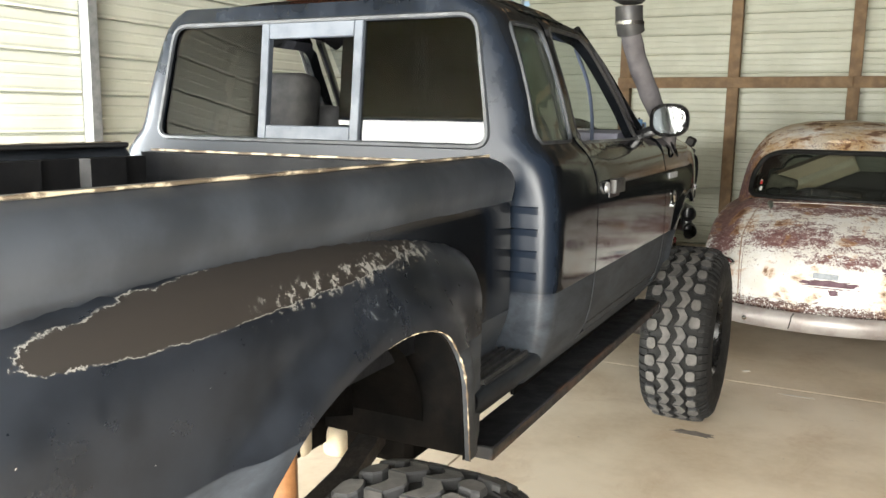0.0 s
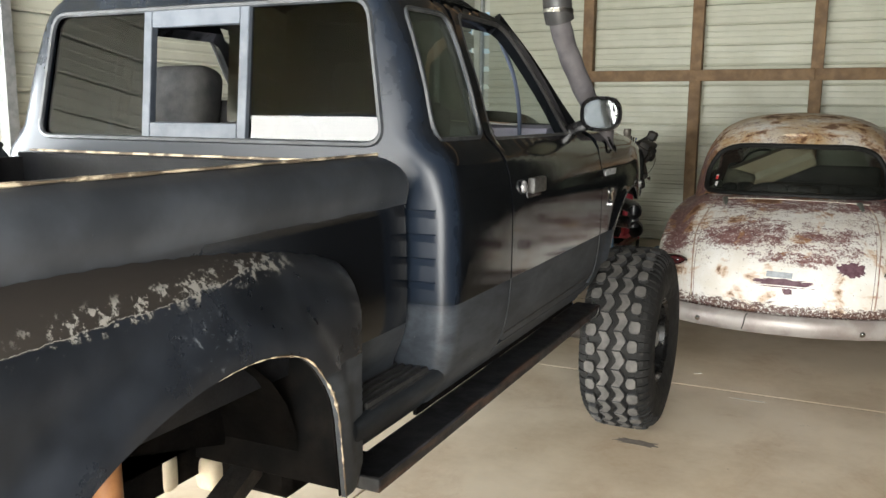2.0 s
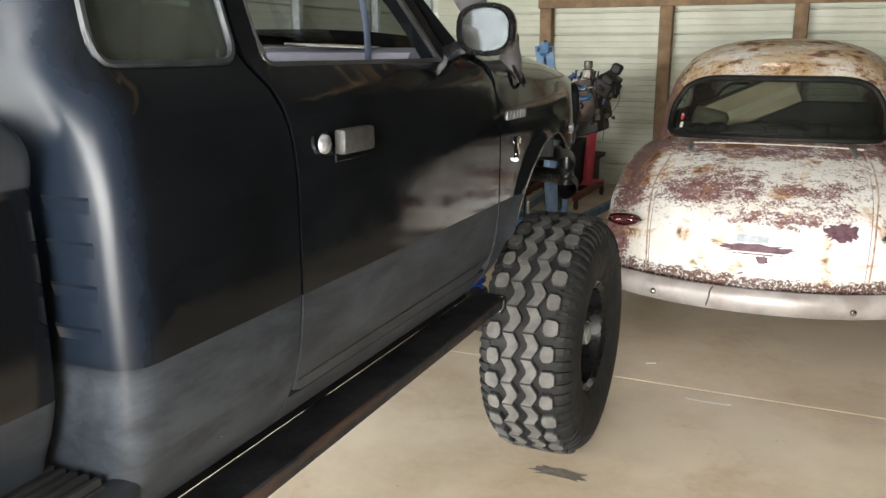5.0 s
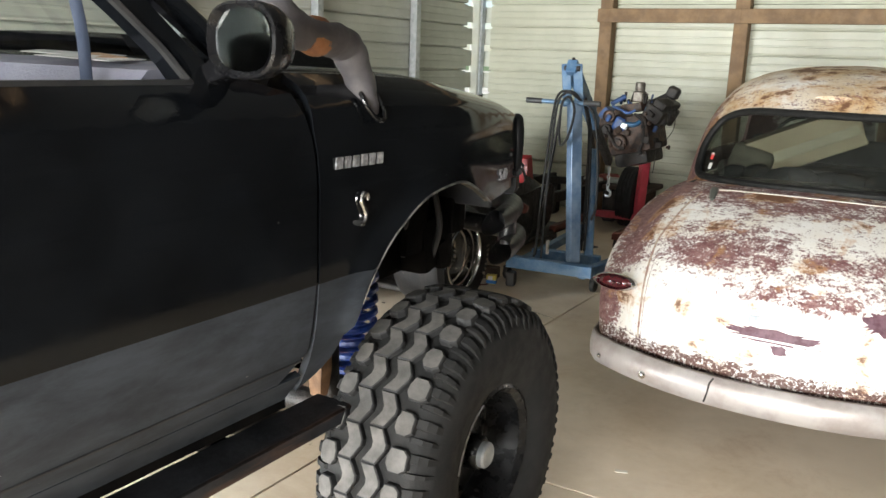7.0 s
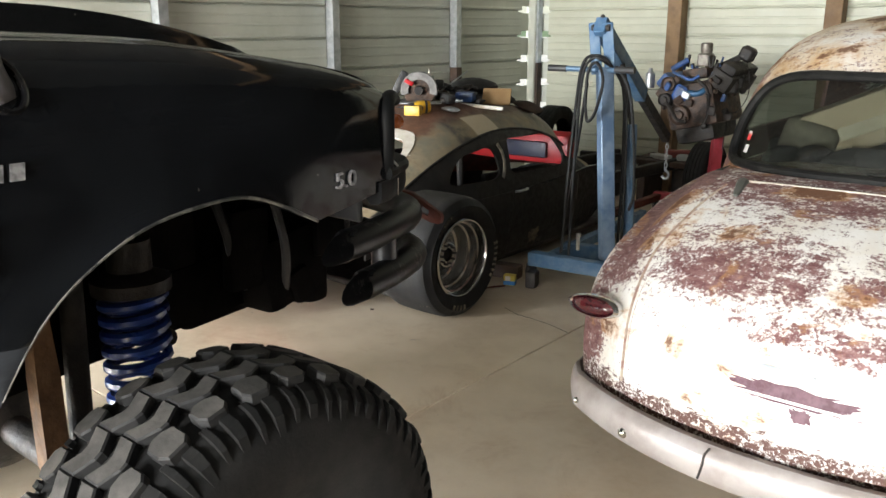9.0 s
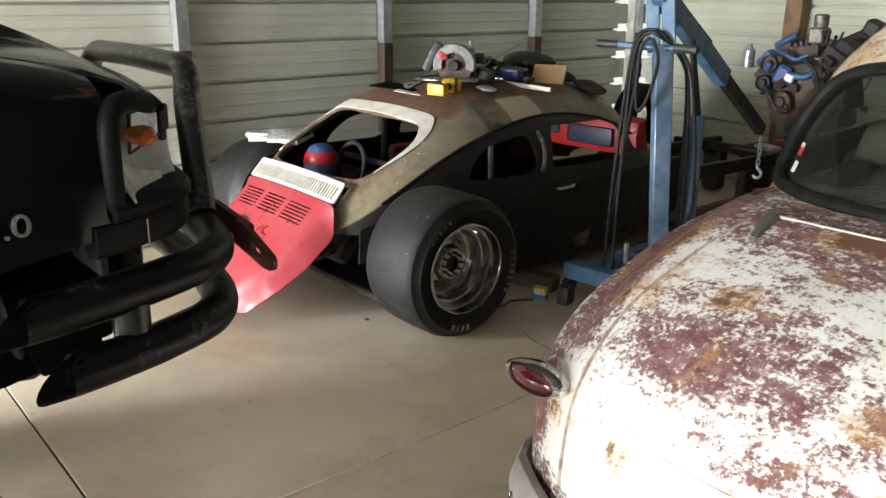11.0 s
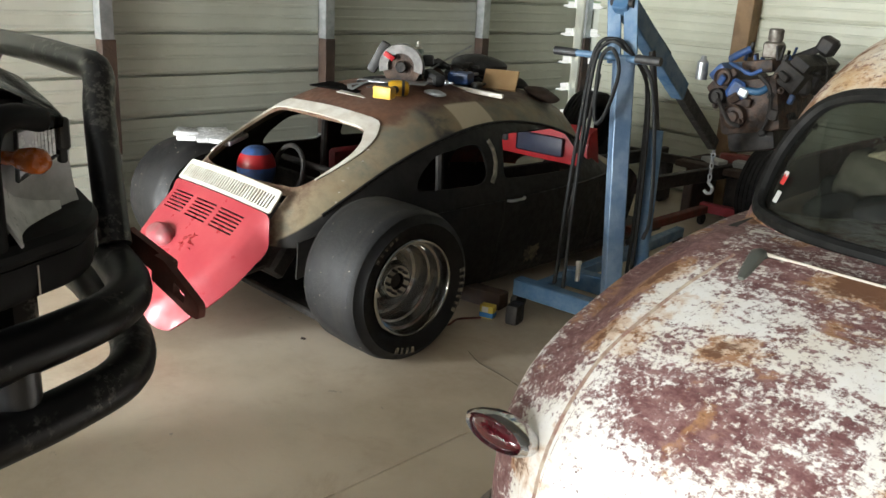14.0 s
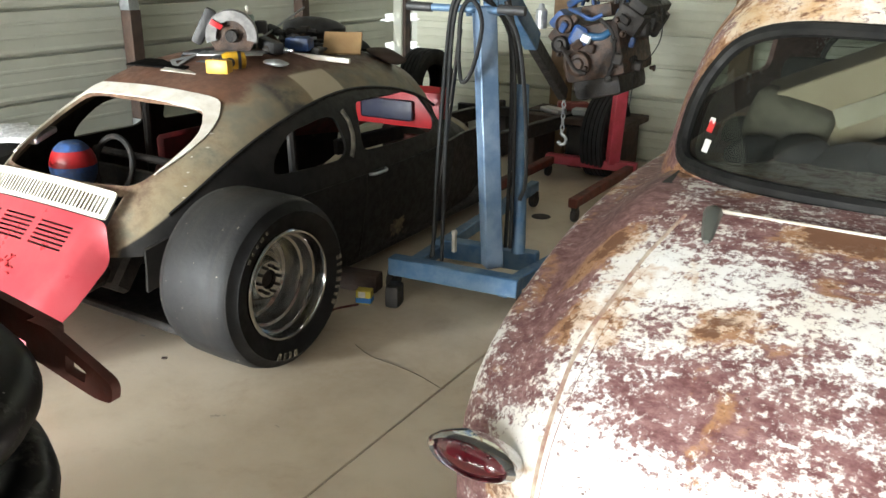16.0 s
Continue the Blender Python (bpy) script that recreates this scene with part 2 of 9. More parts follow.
blue_paint = material("scuffed_blue_paint", (0.06, 0.14, 0.26), 0.5, 0, 0, (0.14, 0.225, 0.33), 9, 0.15, 90, 0.15)
pink_paint = material("faded_red_paint", (0.42, 0.045, 0.07), 0.5, 0, 0, (0.3, 0.03, 0.04), 7, 0.1, 60)
red_paint = material("red_paint", (0.42, 0.015, 0.02), 0.4, 0, 0, (0.3, 0.012, 0.014), 6, 0.05, 60)
white_trim = material("old_white_paint", (0.68, 0.65, 0.58), 0.55, 0, 0, (0.55, 0.5, 0.42), 10, 0.1, 60)
clear_glass = glass("window_glass")

# ---- the shed ----
WALL_X, BACK_Y, DOOR_Y, RIGHT_X, EAVE = -3.76, 6.86, -6.4, 2.6, 3.4
PITCH = 0.25


def wall_paint(name="white_sheet_metal", base=(0.59, 0.605, 0.525), alt=(0.52, 0.535, 0.46)):
    m = material(name, base, 0.45, 0, 0, alt, 2.2, 0.02, 30, 0.1)
    nt = m.node_tree
    b = nt.nodes["Principled BSDF"]
    co = nt.nodes.new("ShaderNodeTexCoord").outputs["Object"]
    first = b.inputs["Base Color"].links[0].from_socket
    dirt = noise_fac(nt, co, 35, 0.68, 0.74)
    nt.links.new(mix(nt, math_node(nt, "MULTIPLY", dirt, 0.35), first, (0.3, 0.28, 0.22)), b.inputs["Base Color"])
    return m


sheet_metal = wall_paint()
cream_metal = wall_paint("cream_sheet_metal", (0.52, 0.525, 0.415), (0.46, 0.465, 0.36))


def concrete():
    m = material("garage_concrete", (0.70, 0.59, 0.445), 0.4, 0, 0, (0.50, 0.395, 0.27), 0.9, 0, 30, 0.12, low=0.38, high=0.66)
    nt = m.node_tree
    b = nt.nodes["Principled BSDF"]
    co = nt.nodes.new("ShaderNodeTexCoord").outputs["Object"]
    c = b.inputs["Base Color"].links[0].from_socket
    fine = noise_fac(nt, co, 26, 0.3, 0.75)
    c = mix(nt, math_node(nt, "MULTIPLY", fine, 0.25), c, (0.66, 0.59, 0.49))
    rust = noise_fac(nt, co, 2.1, 0.5, 0.72, 9, 0.75, 0.6)
    c = mix(nt, math_node(nt, "MULTIPLY", rust, 0.45), c, (0.40, 0.26, 0.15))
    spots = noise_fac(nt, co, 9, 0.69, 0.73)
    c = mix(nt, math_node(nt, "MULTIPLY", spots, 0.5), c, (0.15, 0.12, 0.1))
    nt.links.new(c, b.inputs["Base Color"])
    add_bump(nt, co, 45, 0.06)
    return m


floor_mat = concrete()
# near-black for an unseen wall added to cut bounce and darken reflections
unseen_dark = material("unseen_dark_wall", (0.022, 0.02, 0.018), 0.85, 0, 0, (0.035, 0.03, 0.025), 3, 0.2, 30)
dull_metal = material("dull_grey_roof_sheet", (0.10, 0.10, 0.095), 0.6, 0.2, 0, (0.07, 0.07, 0.068), 3, 0.1, 30)

# concrete slab in four pours with a recessed joint between them
JOINT_X, JOINT_Y = -0.81, 0.78
floor = solo("floor", boxed((-0.35, 0.3, -0.11), (7.7, 14.0, 0.2)), dark_metal, "dark bed under the concrete slab joints", "floor", kind="structure")
for x0, x1 in ((-4.2, JOINT_X - 0.004), (JOINT_X + 0.004, 3.4)):
    for y0, y1 in ((-6.7, JOINT_Y - 0.004), (JOINT_Y + 0.004, 7.3)):
        slab = part("slab", boxed(((x0 + x1) / 2, (y0 + y1) / 2, -0.006), (x1 - x0, y1 - y0, 0.012), 0.002), floor_mat, floor, "stained tan concrete slab")


def ribbed_wall(length, height, place, holes=(), z0=0.0):
    """Horizontal ribbed sheet: a raised rib at each pitch and two shallow swages between; place(u, z, d) bends it into the world."""
    bm = bmesh.new()
    prof, z = [], z0
    while z < height:
        for dz, d in ((0.0, 0.0), (0.002, 0.045), (0.016, 0.045), (0.02, 0.0), (0.034, -0.006), (0.05, 0.0), (0.105, 0.0), (0.11, -0.005), (0.122, -0.005), (0.127, 0.0), (0.175, 0.0), (0.18, -0.005), (0.192, -0.005), (0.197, 0.0)):
            if z + dz < height:
                prof.append((z + dz, d))
        z += PITCH
    prof.append((height, 0.0))
    cols = [length * k / 8 for k in range(9)]
    rings = [[place(u, z, d) for z, d in prof] for u in cols]
    rings_back = [[place(u, z, d - 0.012) for z, d in prof] for u in cols]
    loft(bm, [a + b[::-1] for a, b in zip(rings, rings_back)], True, True)
    return bm


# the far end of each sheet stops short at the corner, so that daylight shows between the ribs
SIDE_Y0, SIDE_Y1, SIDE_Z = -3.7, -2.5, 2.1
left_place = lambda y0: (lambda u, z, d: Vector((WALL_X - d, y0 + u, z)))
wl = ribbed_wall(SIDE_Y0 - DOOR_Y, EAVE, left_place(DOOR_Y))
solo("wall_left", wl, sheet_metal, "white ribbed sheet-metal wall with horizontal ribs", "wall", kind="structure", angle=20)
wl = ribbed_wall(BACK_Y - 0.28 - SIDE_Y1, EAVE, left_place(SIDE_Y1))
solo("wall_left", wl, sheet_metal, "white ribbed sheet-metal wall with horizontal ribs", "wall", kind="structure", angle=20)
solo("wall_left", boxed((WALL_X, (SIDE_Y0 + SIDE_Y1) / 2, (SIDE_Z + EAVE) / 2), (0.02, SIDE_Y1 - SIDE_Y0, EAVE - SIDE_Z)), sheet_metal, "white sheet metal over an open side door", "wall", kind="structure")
back = ribbed_wall(RIGHT_X - WALL_X - 0.18, 4.6, lambda u, z, d: Vector((WALL_X + 0.18 + u, BACK_Y + d, z)))
solo("wall_back", back, cream_metal, "cream white ribbed sheet-metal end wall", "wall", kind="structure", angle=20)
# added wall out of view; it keeps the pickup's door reflections dark
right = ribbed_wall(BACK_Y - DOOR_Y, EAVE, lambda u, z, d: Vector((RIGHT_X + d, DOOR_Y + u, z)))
solo("wall_right", right, unseen_dark, "unseen dark wall added to darken reflections in the pickup", "wall", kind="structure", angle=20)
# corner flashing with open slots at the rib ends
corner = bmesh.new()
block(corner, (WALL_X + 0.02, BACK_Y - 0.05, 1.7), (0.12, 0.14, 3.4), 0.01)
z = 0.0
while z < 3.4:
    block(corner, (WALL_X + 0.13, BACK_Y + 0.012, z + 0.15), (0.11, 0.006, 0.18))
    block(corner, (WALL_X - 0.012, BACK_Y - 0.205, z + 0.15), (0.006, 0.17, 0.18))
    z += PITCH
solo("corner_flashing", corner, sheet_metal, "white corner flashing with daylight showing between its ribs", "flashing", kind="structure")
# front wall round the open vehicle door
fw = bmesh.new()
OPEN_X0, OPEN_X1, OPEN_Z = -3.7, 2.4, 2.5
for a, b, z0, z1 in ((WALL_X, OPEN_X0, 0, 4.6), (OPEN_X1, RIGHT_X, 0, 4.6), (OPEN_X0, OPEN_X1, OPEN_Z, 4.6)):
    block(fw, ((a + b) / 2, DOOR_Y - 0.05, (z0 + z1) / 2), (b - a, 0.1, z1 - z0))
solo("wall_front", fw, sheet_metal, "white sheet-metal front wall with a wide open vehicle doorway", "wall", kind="structure")
# roof: two slopes of sheet metal over purlins
roof = bmesh.new()
mid = (WALL_X + RIGHT_X) / 2
for a, b in ((WALL_X - 0.1, mid), (RIGHT_X + 0.1, mid)):
    loft(roof, [[Vector((a, y, EAVE)), Vector((b, y, 4.5)), Vector((b, y, 4.53)), Vector((a, y, EAVE + 0.03))] for y in (DOOR_Y - 0.3, BACK_Y + 0.3)])
solo("ceiling", roof, dull_metal, "dull grey sheet-metal roof seen from below", "ceiling", kind="structure")
for k in range(5):
    y = DOOR_Y + 0.8 + k * 2.9
    bm = bmesh.new()
    for a, b in ((WALL_X, mid), (RIGHT_X, mid)):
        loft(bm, [[Vector((x, y - 0.02, z)), Vector((x, y + 0.02, z)), Vector((x, y + 0.02, z + 0.14)), Vector((x, y - 0.02, z + 0.14))] for x, z in ((a, EAVE - 0.16), (b, 4.34))])
    solo("rafter", bm, post_wood, "timber roof rafter", "rafter", "roof rafters", "structure")

# studs along the side wall: steel above, a timber splice, steel below
for k, y in enumerate((-5.35, -3.85, -2.3, -0.77, 2.295, 3.84, 5.41, 6.80)):
    st = thing("wall_stud", (WALL_X + 0.06, y, 0), "galvanised steel wall stud spliced with a dark timber", "wall stud", "studs of the side wall", "structure")
    for z0, z1 in ((0.0, 0.57), (1.23, EAVE)):
        bm = bmesh.new()
        block(bm, (WALL_X + 0.024, y, (z0 + z1) / 2), (0.006, 0.075, z1 - z0))
        for s in (-1, 1):
            block(bm, (WALL_X + 0.062, y + s * 0.035, (z0 + z1) / 2), (0.08, 0.005, z1 - z0))
        block(bm, (WALL_X + 0.104, y, (z0 + z1) / 2), (0.005, 0.075, z1 - z0), 0.001)
        part("steel_stud", bm, steel, st)
    part("timber_splice", boxed((WALL_X + 0.065, y + 0.004, 0.9), (0.088, 0.082, 0.66), 0.004), dark_wood, st, "dark timber splice")

# timber posts and girt on the end wall
for k in range(4):
    x = -2.11 + 1.405 * k
    solo("timber_post", boxed((x, BACK_Y - 0.09, 2.25), (0.14, 0.14, 4.5), 0.006), post_wood, "rough brown timber post against the end wall", "post", "posts of the end wall", "structure")
for k in range(3):
    x = -2.11 + 1.405 * k
    solo("timber_girt", boxed((x + 0.7025 - (0.01 if k else 0.04), BACK_Y - 0.18, 2.145), (1.39 + (0 if k else 0.1), 0.038, 0.14), 0.004), post_wood, "brown timber rail nailed across the posts", "rail", "rails of the end wall", "structure")

# ground and distance outside the doorway
ground_mat = material("pale_gravel_drive", (0.46, 0.43, 0.37), 0.9, 0, 0, (0.36, 0.34, 0.27), 1.5, 0.2, 40)
grass_mat = material("mown_grass", (0.07, 0.11, 0.03), 0.9, 0, 0, (0.10, 0.14, 0.05), 3, 0.4, 50)
gm = bmesh.new()
loft(gm, [[Vector((x, y, -0.25)) for x in (-400, 400)] for y in (-400, 400)], closed=False, caps=False)
solo("ground", gm, grass_mat, "mown grass ground round the shed", "ground", kind="structure")
solo("drive", boxed((0, 0, -0.245), (260, 260, 0.04)), ground_mat, "pale gravel yard all round the shed", "drive", kind="structure")

# ---- the lifted pickup ----
CX = -0.94          # its centre line
REAR_Y = -2.23      # back of the cab


def truck_paint(name, band, z_edge=1.10, rough=0.09, base=(0.0036, 0.0041, 0.0050), alt=(0.0062, 0.0073, 0.0090), spec=0.5):
    """Weathered satin black over scuffed grey along the sills."""
    m = material(name, base, rough, 0, 0.0, alt, 4, 0.0, 90, min(0.05, rough * 0.4), spec=spec)
    nt = m.node_tree
    b = nt.nodes["Principled BSDF"]
    co = nt.nodes.new("ShaderNodeTexCoord").outputs["Object"]
    c = b.inputs["Base Color"].links[0].from_socket
    r = b.inputs["Roughness"].links[0].from_socket
    if band:
        z = nt.nodes.new("ShaderNodeSeparateXYZ")
        nt.links.new(co, z.inputs[0])
        edge = math_node(nt, "LESS_THAN", z.outputs["Z"], z_edge)
        lay = nt.nodes.new("ShaderNodeMapping")
        lay.inputs["Scale"].default_value = (1.0, 0.45, 1.6)
        nt.links.new(co, lay.inputs["Vector"])
        scuff = noise_fac(nt, lay.outputs["Vector"], 7, 0.3, 0.72, 9, 0.7, 0.25)
        grey = mix(nt, scuff, (0.015, 0.018, 0.0228), (0.047, 0.0545, 0.066))
        c = mix(nt, edge, c, grey)
        nt.links.new(mix_value(nt, edge, r, 0.62), b.inputs["Roughness"])
    chips = noise_fac(nt, co, 85, 0.775, 0.79, 3, 0.5)
    c = mix(nt, chips, c, (0.4, 0.38, 0.34))
    nt.links.new(c, b.inputs["Base Color"])
    add_bump(nt, co, 3.0, 0.025, 0.03)
    return m


def mix_value(nt, fac, a, b):
    m = nt.nodes.new("ShaderNodeMix")
    for k, v in ((0, fac), (2, a), (3, b)):
        if isinstance(v, (int, float)):
            m.inputs[k].default_value = v
        else:
            nt.links.new(v, m.inputs[k])
    return m.outputs[0]


cab_paint = truck_paint("black_paint_grey_sill", True, spec=0.4)
shell_paint = truck_paint("black_cab_paint_back_sheen", True, spec=0.25)


def sheen_back(m):
    """Dulls the back of the cab and paints a bluish sky sheen there; the flanks keep their gloss."""
    nt = m.node_tree
    b = nt.nodes["Principled BSDF"]
    co = nt.nodes.new("ShaderNodeTexCoord").outputs["Object"]
    sep = nt.nodes.new("ShaderNodeSeparateXYZ")
    nt.links.new(co, sep.inputs[0])
    edge = math_node(nt, "ADD", sep.outputs["Y"], math_node(nt, "MULTIPLY", noise_fac(nt, co, 7, 0.2, 0.8), 0.05))
    dull = ramp(nt, edge, -2.12, -2.19)
    up = math_node(nt, "MULTIPLY", dull, ramp(nt, sep.outputs["Z"], 1.08, 1.12))
    # bluish sheen of the sky put into the base colour
    c = mix(nt, up, b.inputs["Base Color"].links[0].from_socket, (0.0065, 0.0102, 0.0175))
    nt.links.new(c, b.inputs["Base Color"])
    nt.links.new(mix_value(nt, dull, b.inputs["Roughness"].links[0].from_socket, 0.33), b.inputs["Roughness"])


sheen_back(shell_paint)
hood_paint = truck_paint("black_hood_paint", False)


def bed_paint_mat():
    """Dulled black with a long sanded bare patch on the fender's crown, edged in flaking primer."""
    m = truck_paint("dull_black_fender_paint", True, 1.065, 0.31, (0.006, 0.0074, 0.010), (0.0145, 0.0172, 0.0225), 0.45)
    nt = m.node_tree
    b = nt.nodes["Principled BSDF"]
    co = nt.nodes.new("ShaderNodeTexCoord").outputs["Object"]
    sep = nt.nodes.new("ShaderNodeSeparateXYZ")
    nt.links.new(co, sep.inputs[0])
    c = b.inputs["Base Color"].links[0].from_socket
    wob = noise_fac(nt, co, 9, 0.0, 1.0, 8, 0.7)
    wob2 = noise_fac(nt, co, 60, 0.0, 1.0, 3, 0.6)
    # long oval: centre line rises and falls with the crown, half length 0.62, half height 0.07
    y = math_node(nt, "DIVIDE", math_node(nt, "ADD", sep.outputs["Y"], 3.42), 0.61)
    y2 = math_node(nt, "POWER", math_node(nt, "ABSOLUTE", y), 3.0)
    zc = math_node(nt, "ADD", 1.360, math_node(nt, "MULTIPLY", math_node(nt, "SUBTRACT", math_node(nt, "MULTIPLY", y, 0.022), math_node(nt, "MULTIPLY", y2, 0.0)), 1.0))
    dz = math_node(nt, "DIVIDE", math_node(nt, "SUBTRACT", sep.outputs["Z"], zc), 0.048)
    d = math_node(nt, "ADD", y2, math_node(nt, "MULTIPLY", dz, dz))
    d = math_node(nt, "ADD", d, math_node(nt, "MULTIPLY", math_node(nt, "SUBTRACT", wob, 0.5), 0.9))
    bare = ramp(nt, d, 0.90, 0.86)
    rim = math_node(nt, "MULTIPLY", ramp(nt, d, 0.87, 0.89), ramp(nt, d, 0.945, 0.91))
    rim = math_node(nt, "MULTIPLY", rim, ramp(nt, wob2, 0.3, 0.5))
    flake = math_node(nt, "MULTIPLY", ramp(nt, math_node(nt, "ABSOLUTE", math_node(nt, "ADD", dz, 0.75)), 0.75, 0.25), ramp(nt, math_node(nt, "ABSOLUTE", math_node(nt, "SUBTRACT", y, 0.36)), 0.72, 0.42))
    flake = math_node(nt, "MULTIPLY", flake, ramp(nt, math_node(nt, "ADD", noise_fac(nt, co, 38, 0.0, 1.0, 6, 0.75), math_node(nt, "MULTIPLY", flake, 0.07)), 0.605, 0.67))
    spot = math_node(nt, "ADD", math_node(nt, "ABSOLUTE", math_node(nt, "ADD", sep.outputs["Y"], 3.19)), math_node(nt, "ABSOLUTE", math_node(nt, "SUBTRACT", sep.outputs["Z"], 1.235)))
    spot = math_node(nt, "MULTIPLY", ramp(nt, spot, 0.11, 0.03), noise_fac(nt, co, 46, 0.56, 0.66, 6, 0.75))
    c = mix(nt, math_node(nt, "MULTIPLY", spot, 0.55), c, (0.22, 0.24, 0.26))
    c = mix(nt, bare, c, (0.0165, 0.0135, 0.0115))
    c = mix(nt, math_node(nt, "MAXIMUM", rim, flake), c, (0.20, 0.195, 0.18))
    nt.links.new(c, b.inputs["Base Color"])
    r = b.inputs["Roughness"].links[0].from_socket
    nt.links.new(mix_value(nt, ramp(nt, d, 1.0, 0.8), math_node(nt, "ADD", r, 0.0), 0.62), b.inputs["Roughness"])
    return m


bed_paint = bed_paint_mat()
side_paint = truck_paint("chalky_black_bed_side", True, 1.05, 0.42, (0.020, 0.0235, 0.029), (0.040, 0.046, 0.056), 0.5)


def chalk_rail(m):
    """The upper bed side under the rail is chalked by weather; lower down the black keeps its gloss, with a reflection
    painted in towards the rear.
    """
    nt = m.node_tree
    b = nt.nodes["Principled BSDF"]
    co = nt.nodes.new("ShaderNodeTexCoord").outputs["Object"]
    sep = nt.nodes.new("ShaderNodeSeparateXYZ")
    nt.links.new(co, sep.inputs[0])
    lay = nt.nodes.new("ShaderNodeMapping")
    lay.inputs["Scale"].default_value = (1.0, 0.3, 2.0)
    nt.links.new(co, lay.inputs["Vector"])
    z = math_node(nt, "ADD", sep.outputs["Z"], math_node(nt, "MULTIPLY", noise_fac(nt, lay.outputs["Vector"], 8, 0.2, 0.8, 6, 0.6), 0.012))
    gloss = math_node(nt, "MULTIPLY", ramp(nt, z, 1.412, 1.398), ramp(nt, sep.outputs["Z"], 1.048, 1.052))
    # paler towards the rear: a reflection put into the colour
    gloss = math_node(nt, "MULTIPLY", gloss, ramp(nt, sep.outputs["Y"], -3.35, -2.65, 0.35, 1.0))
    c = mix(nt, gloss, b.inputs["Base Color"].links[0].from_socket, (0.0035, 0.0042, 0.0055))
    nt.links.new(c, b.inputs["Base Color"])
    nt.links.new(mix_value(nt, gloss, b.inputs["Roughness"].links[0].from_socket, 0.11), b.inputs["Roughness"])


chalk_rail(side_paint)
truck = thing("pickup_truck", (CX, -1.5, 0), "lifted black pickup truck with grey sills and big mud tyres", "pickup truck")

SIDE = [(0.70, -0.14), (0.765, -0.112), (0.80, -0.088), (0.86, -0.045), (0.92, -0.022), (1.0, -0.006), (1.15, 0.004), (1.32, 0.004), (1.42, -0.004), (1.45, -0.012), (1.5, -0.022), (1.545, -0.05), (1.58, -0.085), (1.75, -0.135), (1.92, -0.195), (2.0, -0.24), (2.05, -0.32)]


def side_x(y, z):
    x = soft_at(SIDE, z)
    return x - (0.19 * y * y if y > 0 else 0)


def right_side(y, z):
    return Vector((side_x(y, z), y, z))


def mirrored(bm):
    for v in bm.verts:
        v.co.x = 2 * CX - v.co.x
    return bm


# cab shell: wraps from one door gap round the back to the other
R_C, HALF = 0.13, 0.78


def corner_r(z):
    return curve_at([(1.0, 0.058), (1.38, 0.064), (1.6, 0.09), (2.05, 0.085)], z)


Y_GAP = -1.752


def cab_wrap(u, z):
    """u runs along the back (0 at the centre) and on round each corner along the side."""
    s, a = (1, u) if u >= 0 else (-1, -u)
    xs, r, bend = side_x(-2, z), corner_r(z), R_C * math.pi / 2
    w = (xs - r) - CX
    lean = 0.10 * max(0.0, z - 1.5)
    if a <= HALF:
        x, y = CX + w * a / HALF, REAR_Y
    elif a <= HALF + bend:
        f = (a - HALF) / bend * math.pi / 2
        x, y = xs - r + r * math.sin(f), REAR_Y + r - r * math.cos(f)
    else:
        f = (a - HALF - bend) / (Y_GAP - REAR_Y - R_C)
        x, y = xs, REAR_Y + r + (Y_GAP - REAR_Y - r) * f
    y += lean * (1 if a < HALF else max(0.0, 1 - (a - HALF) / 0.4))
    # a soft hollow runs down behind the corner below the window
    return Vector((x if s > 0 else 2 * CX - x, y, z))


def side_u(y):
    return HALF + R_C * math.pi / 2 + (y - REAR_Y - R_C)


G = side_u(-1.752)
def back_u(x, z):
    """The wrap coordinate of a point at an offset x across the back."""
    return HALF * x / (side_x(-2, z) - corner_r(z) - CX)


rear_hole = [(back_u(x, z), z) for x, z in dense(rounded([(-0.713, 1.56), (0.713, 1.56), (0.64, 1.985), (-0.64, 1.985)], 0.06), 0.05)]
qa, qb = side_u(-2.13), side_u(-1.80)
quarter = rounded([(qa, 1.575), (qb, 1.575), (qb - 0.015, 1.97), (qa + 0.02, 1.96)], 0.05)
outline = [(-G, 0.785), (G, 0.785), (G, 1.45), (G - 0.05, 1.60), (G - 0.03, 2.045), (-G + 0.03, 2.045), (-G + 0.05, 1.60), (-G, 1.45)]
part("cab_shell", sheet(outline, [rear_hole, quarter, [(-u, v) for u, v in quarter[::-1]]], cab_wrap, 0.045, 0.03), shell_paint, truck)


for z in (1.165, 1.235, 1.305, 1.375):
    for s in (1, -1):
        bm = bmesh.new()
        loft(bm, [[Vector((x, -2.2295, z + 0.004)), Vector((x, -2.2295 - d, z)), Vector((x, -2.2295, z - 0.022))] for x, d in ((-0.150, 0.0005), (-0.143, 0.006), (-0.058, 0.006), (-0.051, 0.0005))])
        part("cab_louvre", bm if s > 0 else mirrored(bm), shell_paint, truck)


def wrap_pane(hole, grow, depth, name, mat, label=""):
    cu = sum(p[0] for p in hole) / len(hole)
    cv = sum(p[1] for p in hole) / len(hole)
    big = [(cu + (u - cu) * grow, cv + (v - cv) * grow) for u, v in hole]

    def inset(u, v):
        p = cab_wrap(u, v)
        n = (cab_wrap(u + 0.01, v) - cab_wrap(u - 0.01, v)).cross(cab_wrap(u, v + 0.01) - cab_wrap(u, v - 0.01)).normalized()
        return p - n * depth
    return part(name, sheet(big, [], inset, 0.08, 0.004), mat, truck, label)


def seal(points, r, name, mat, parent, label=""):
    bm = bmesh.new()
    tube(bm, list(points) + [points[0], points[1]], r, 6, caps=False)
    return part(name, bm, mat, parent, label)


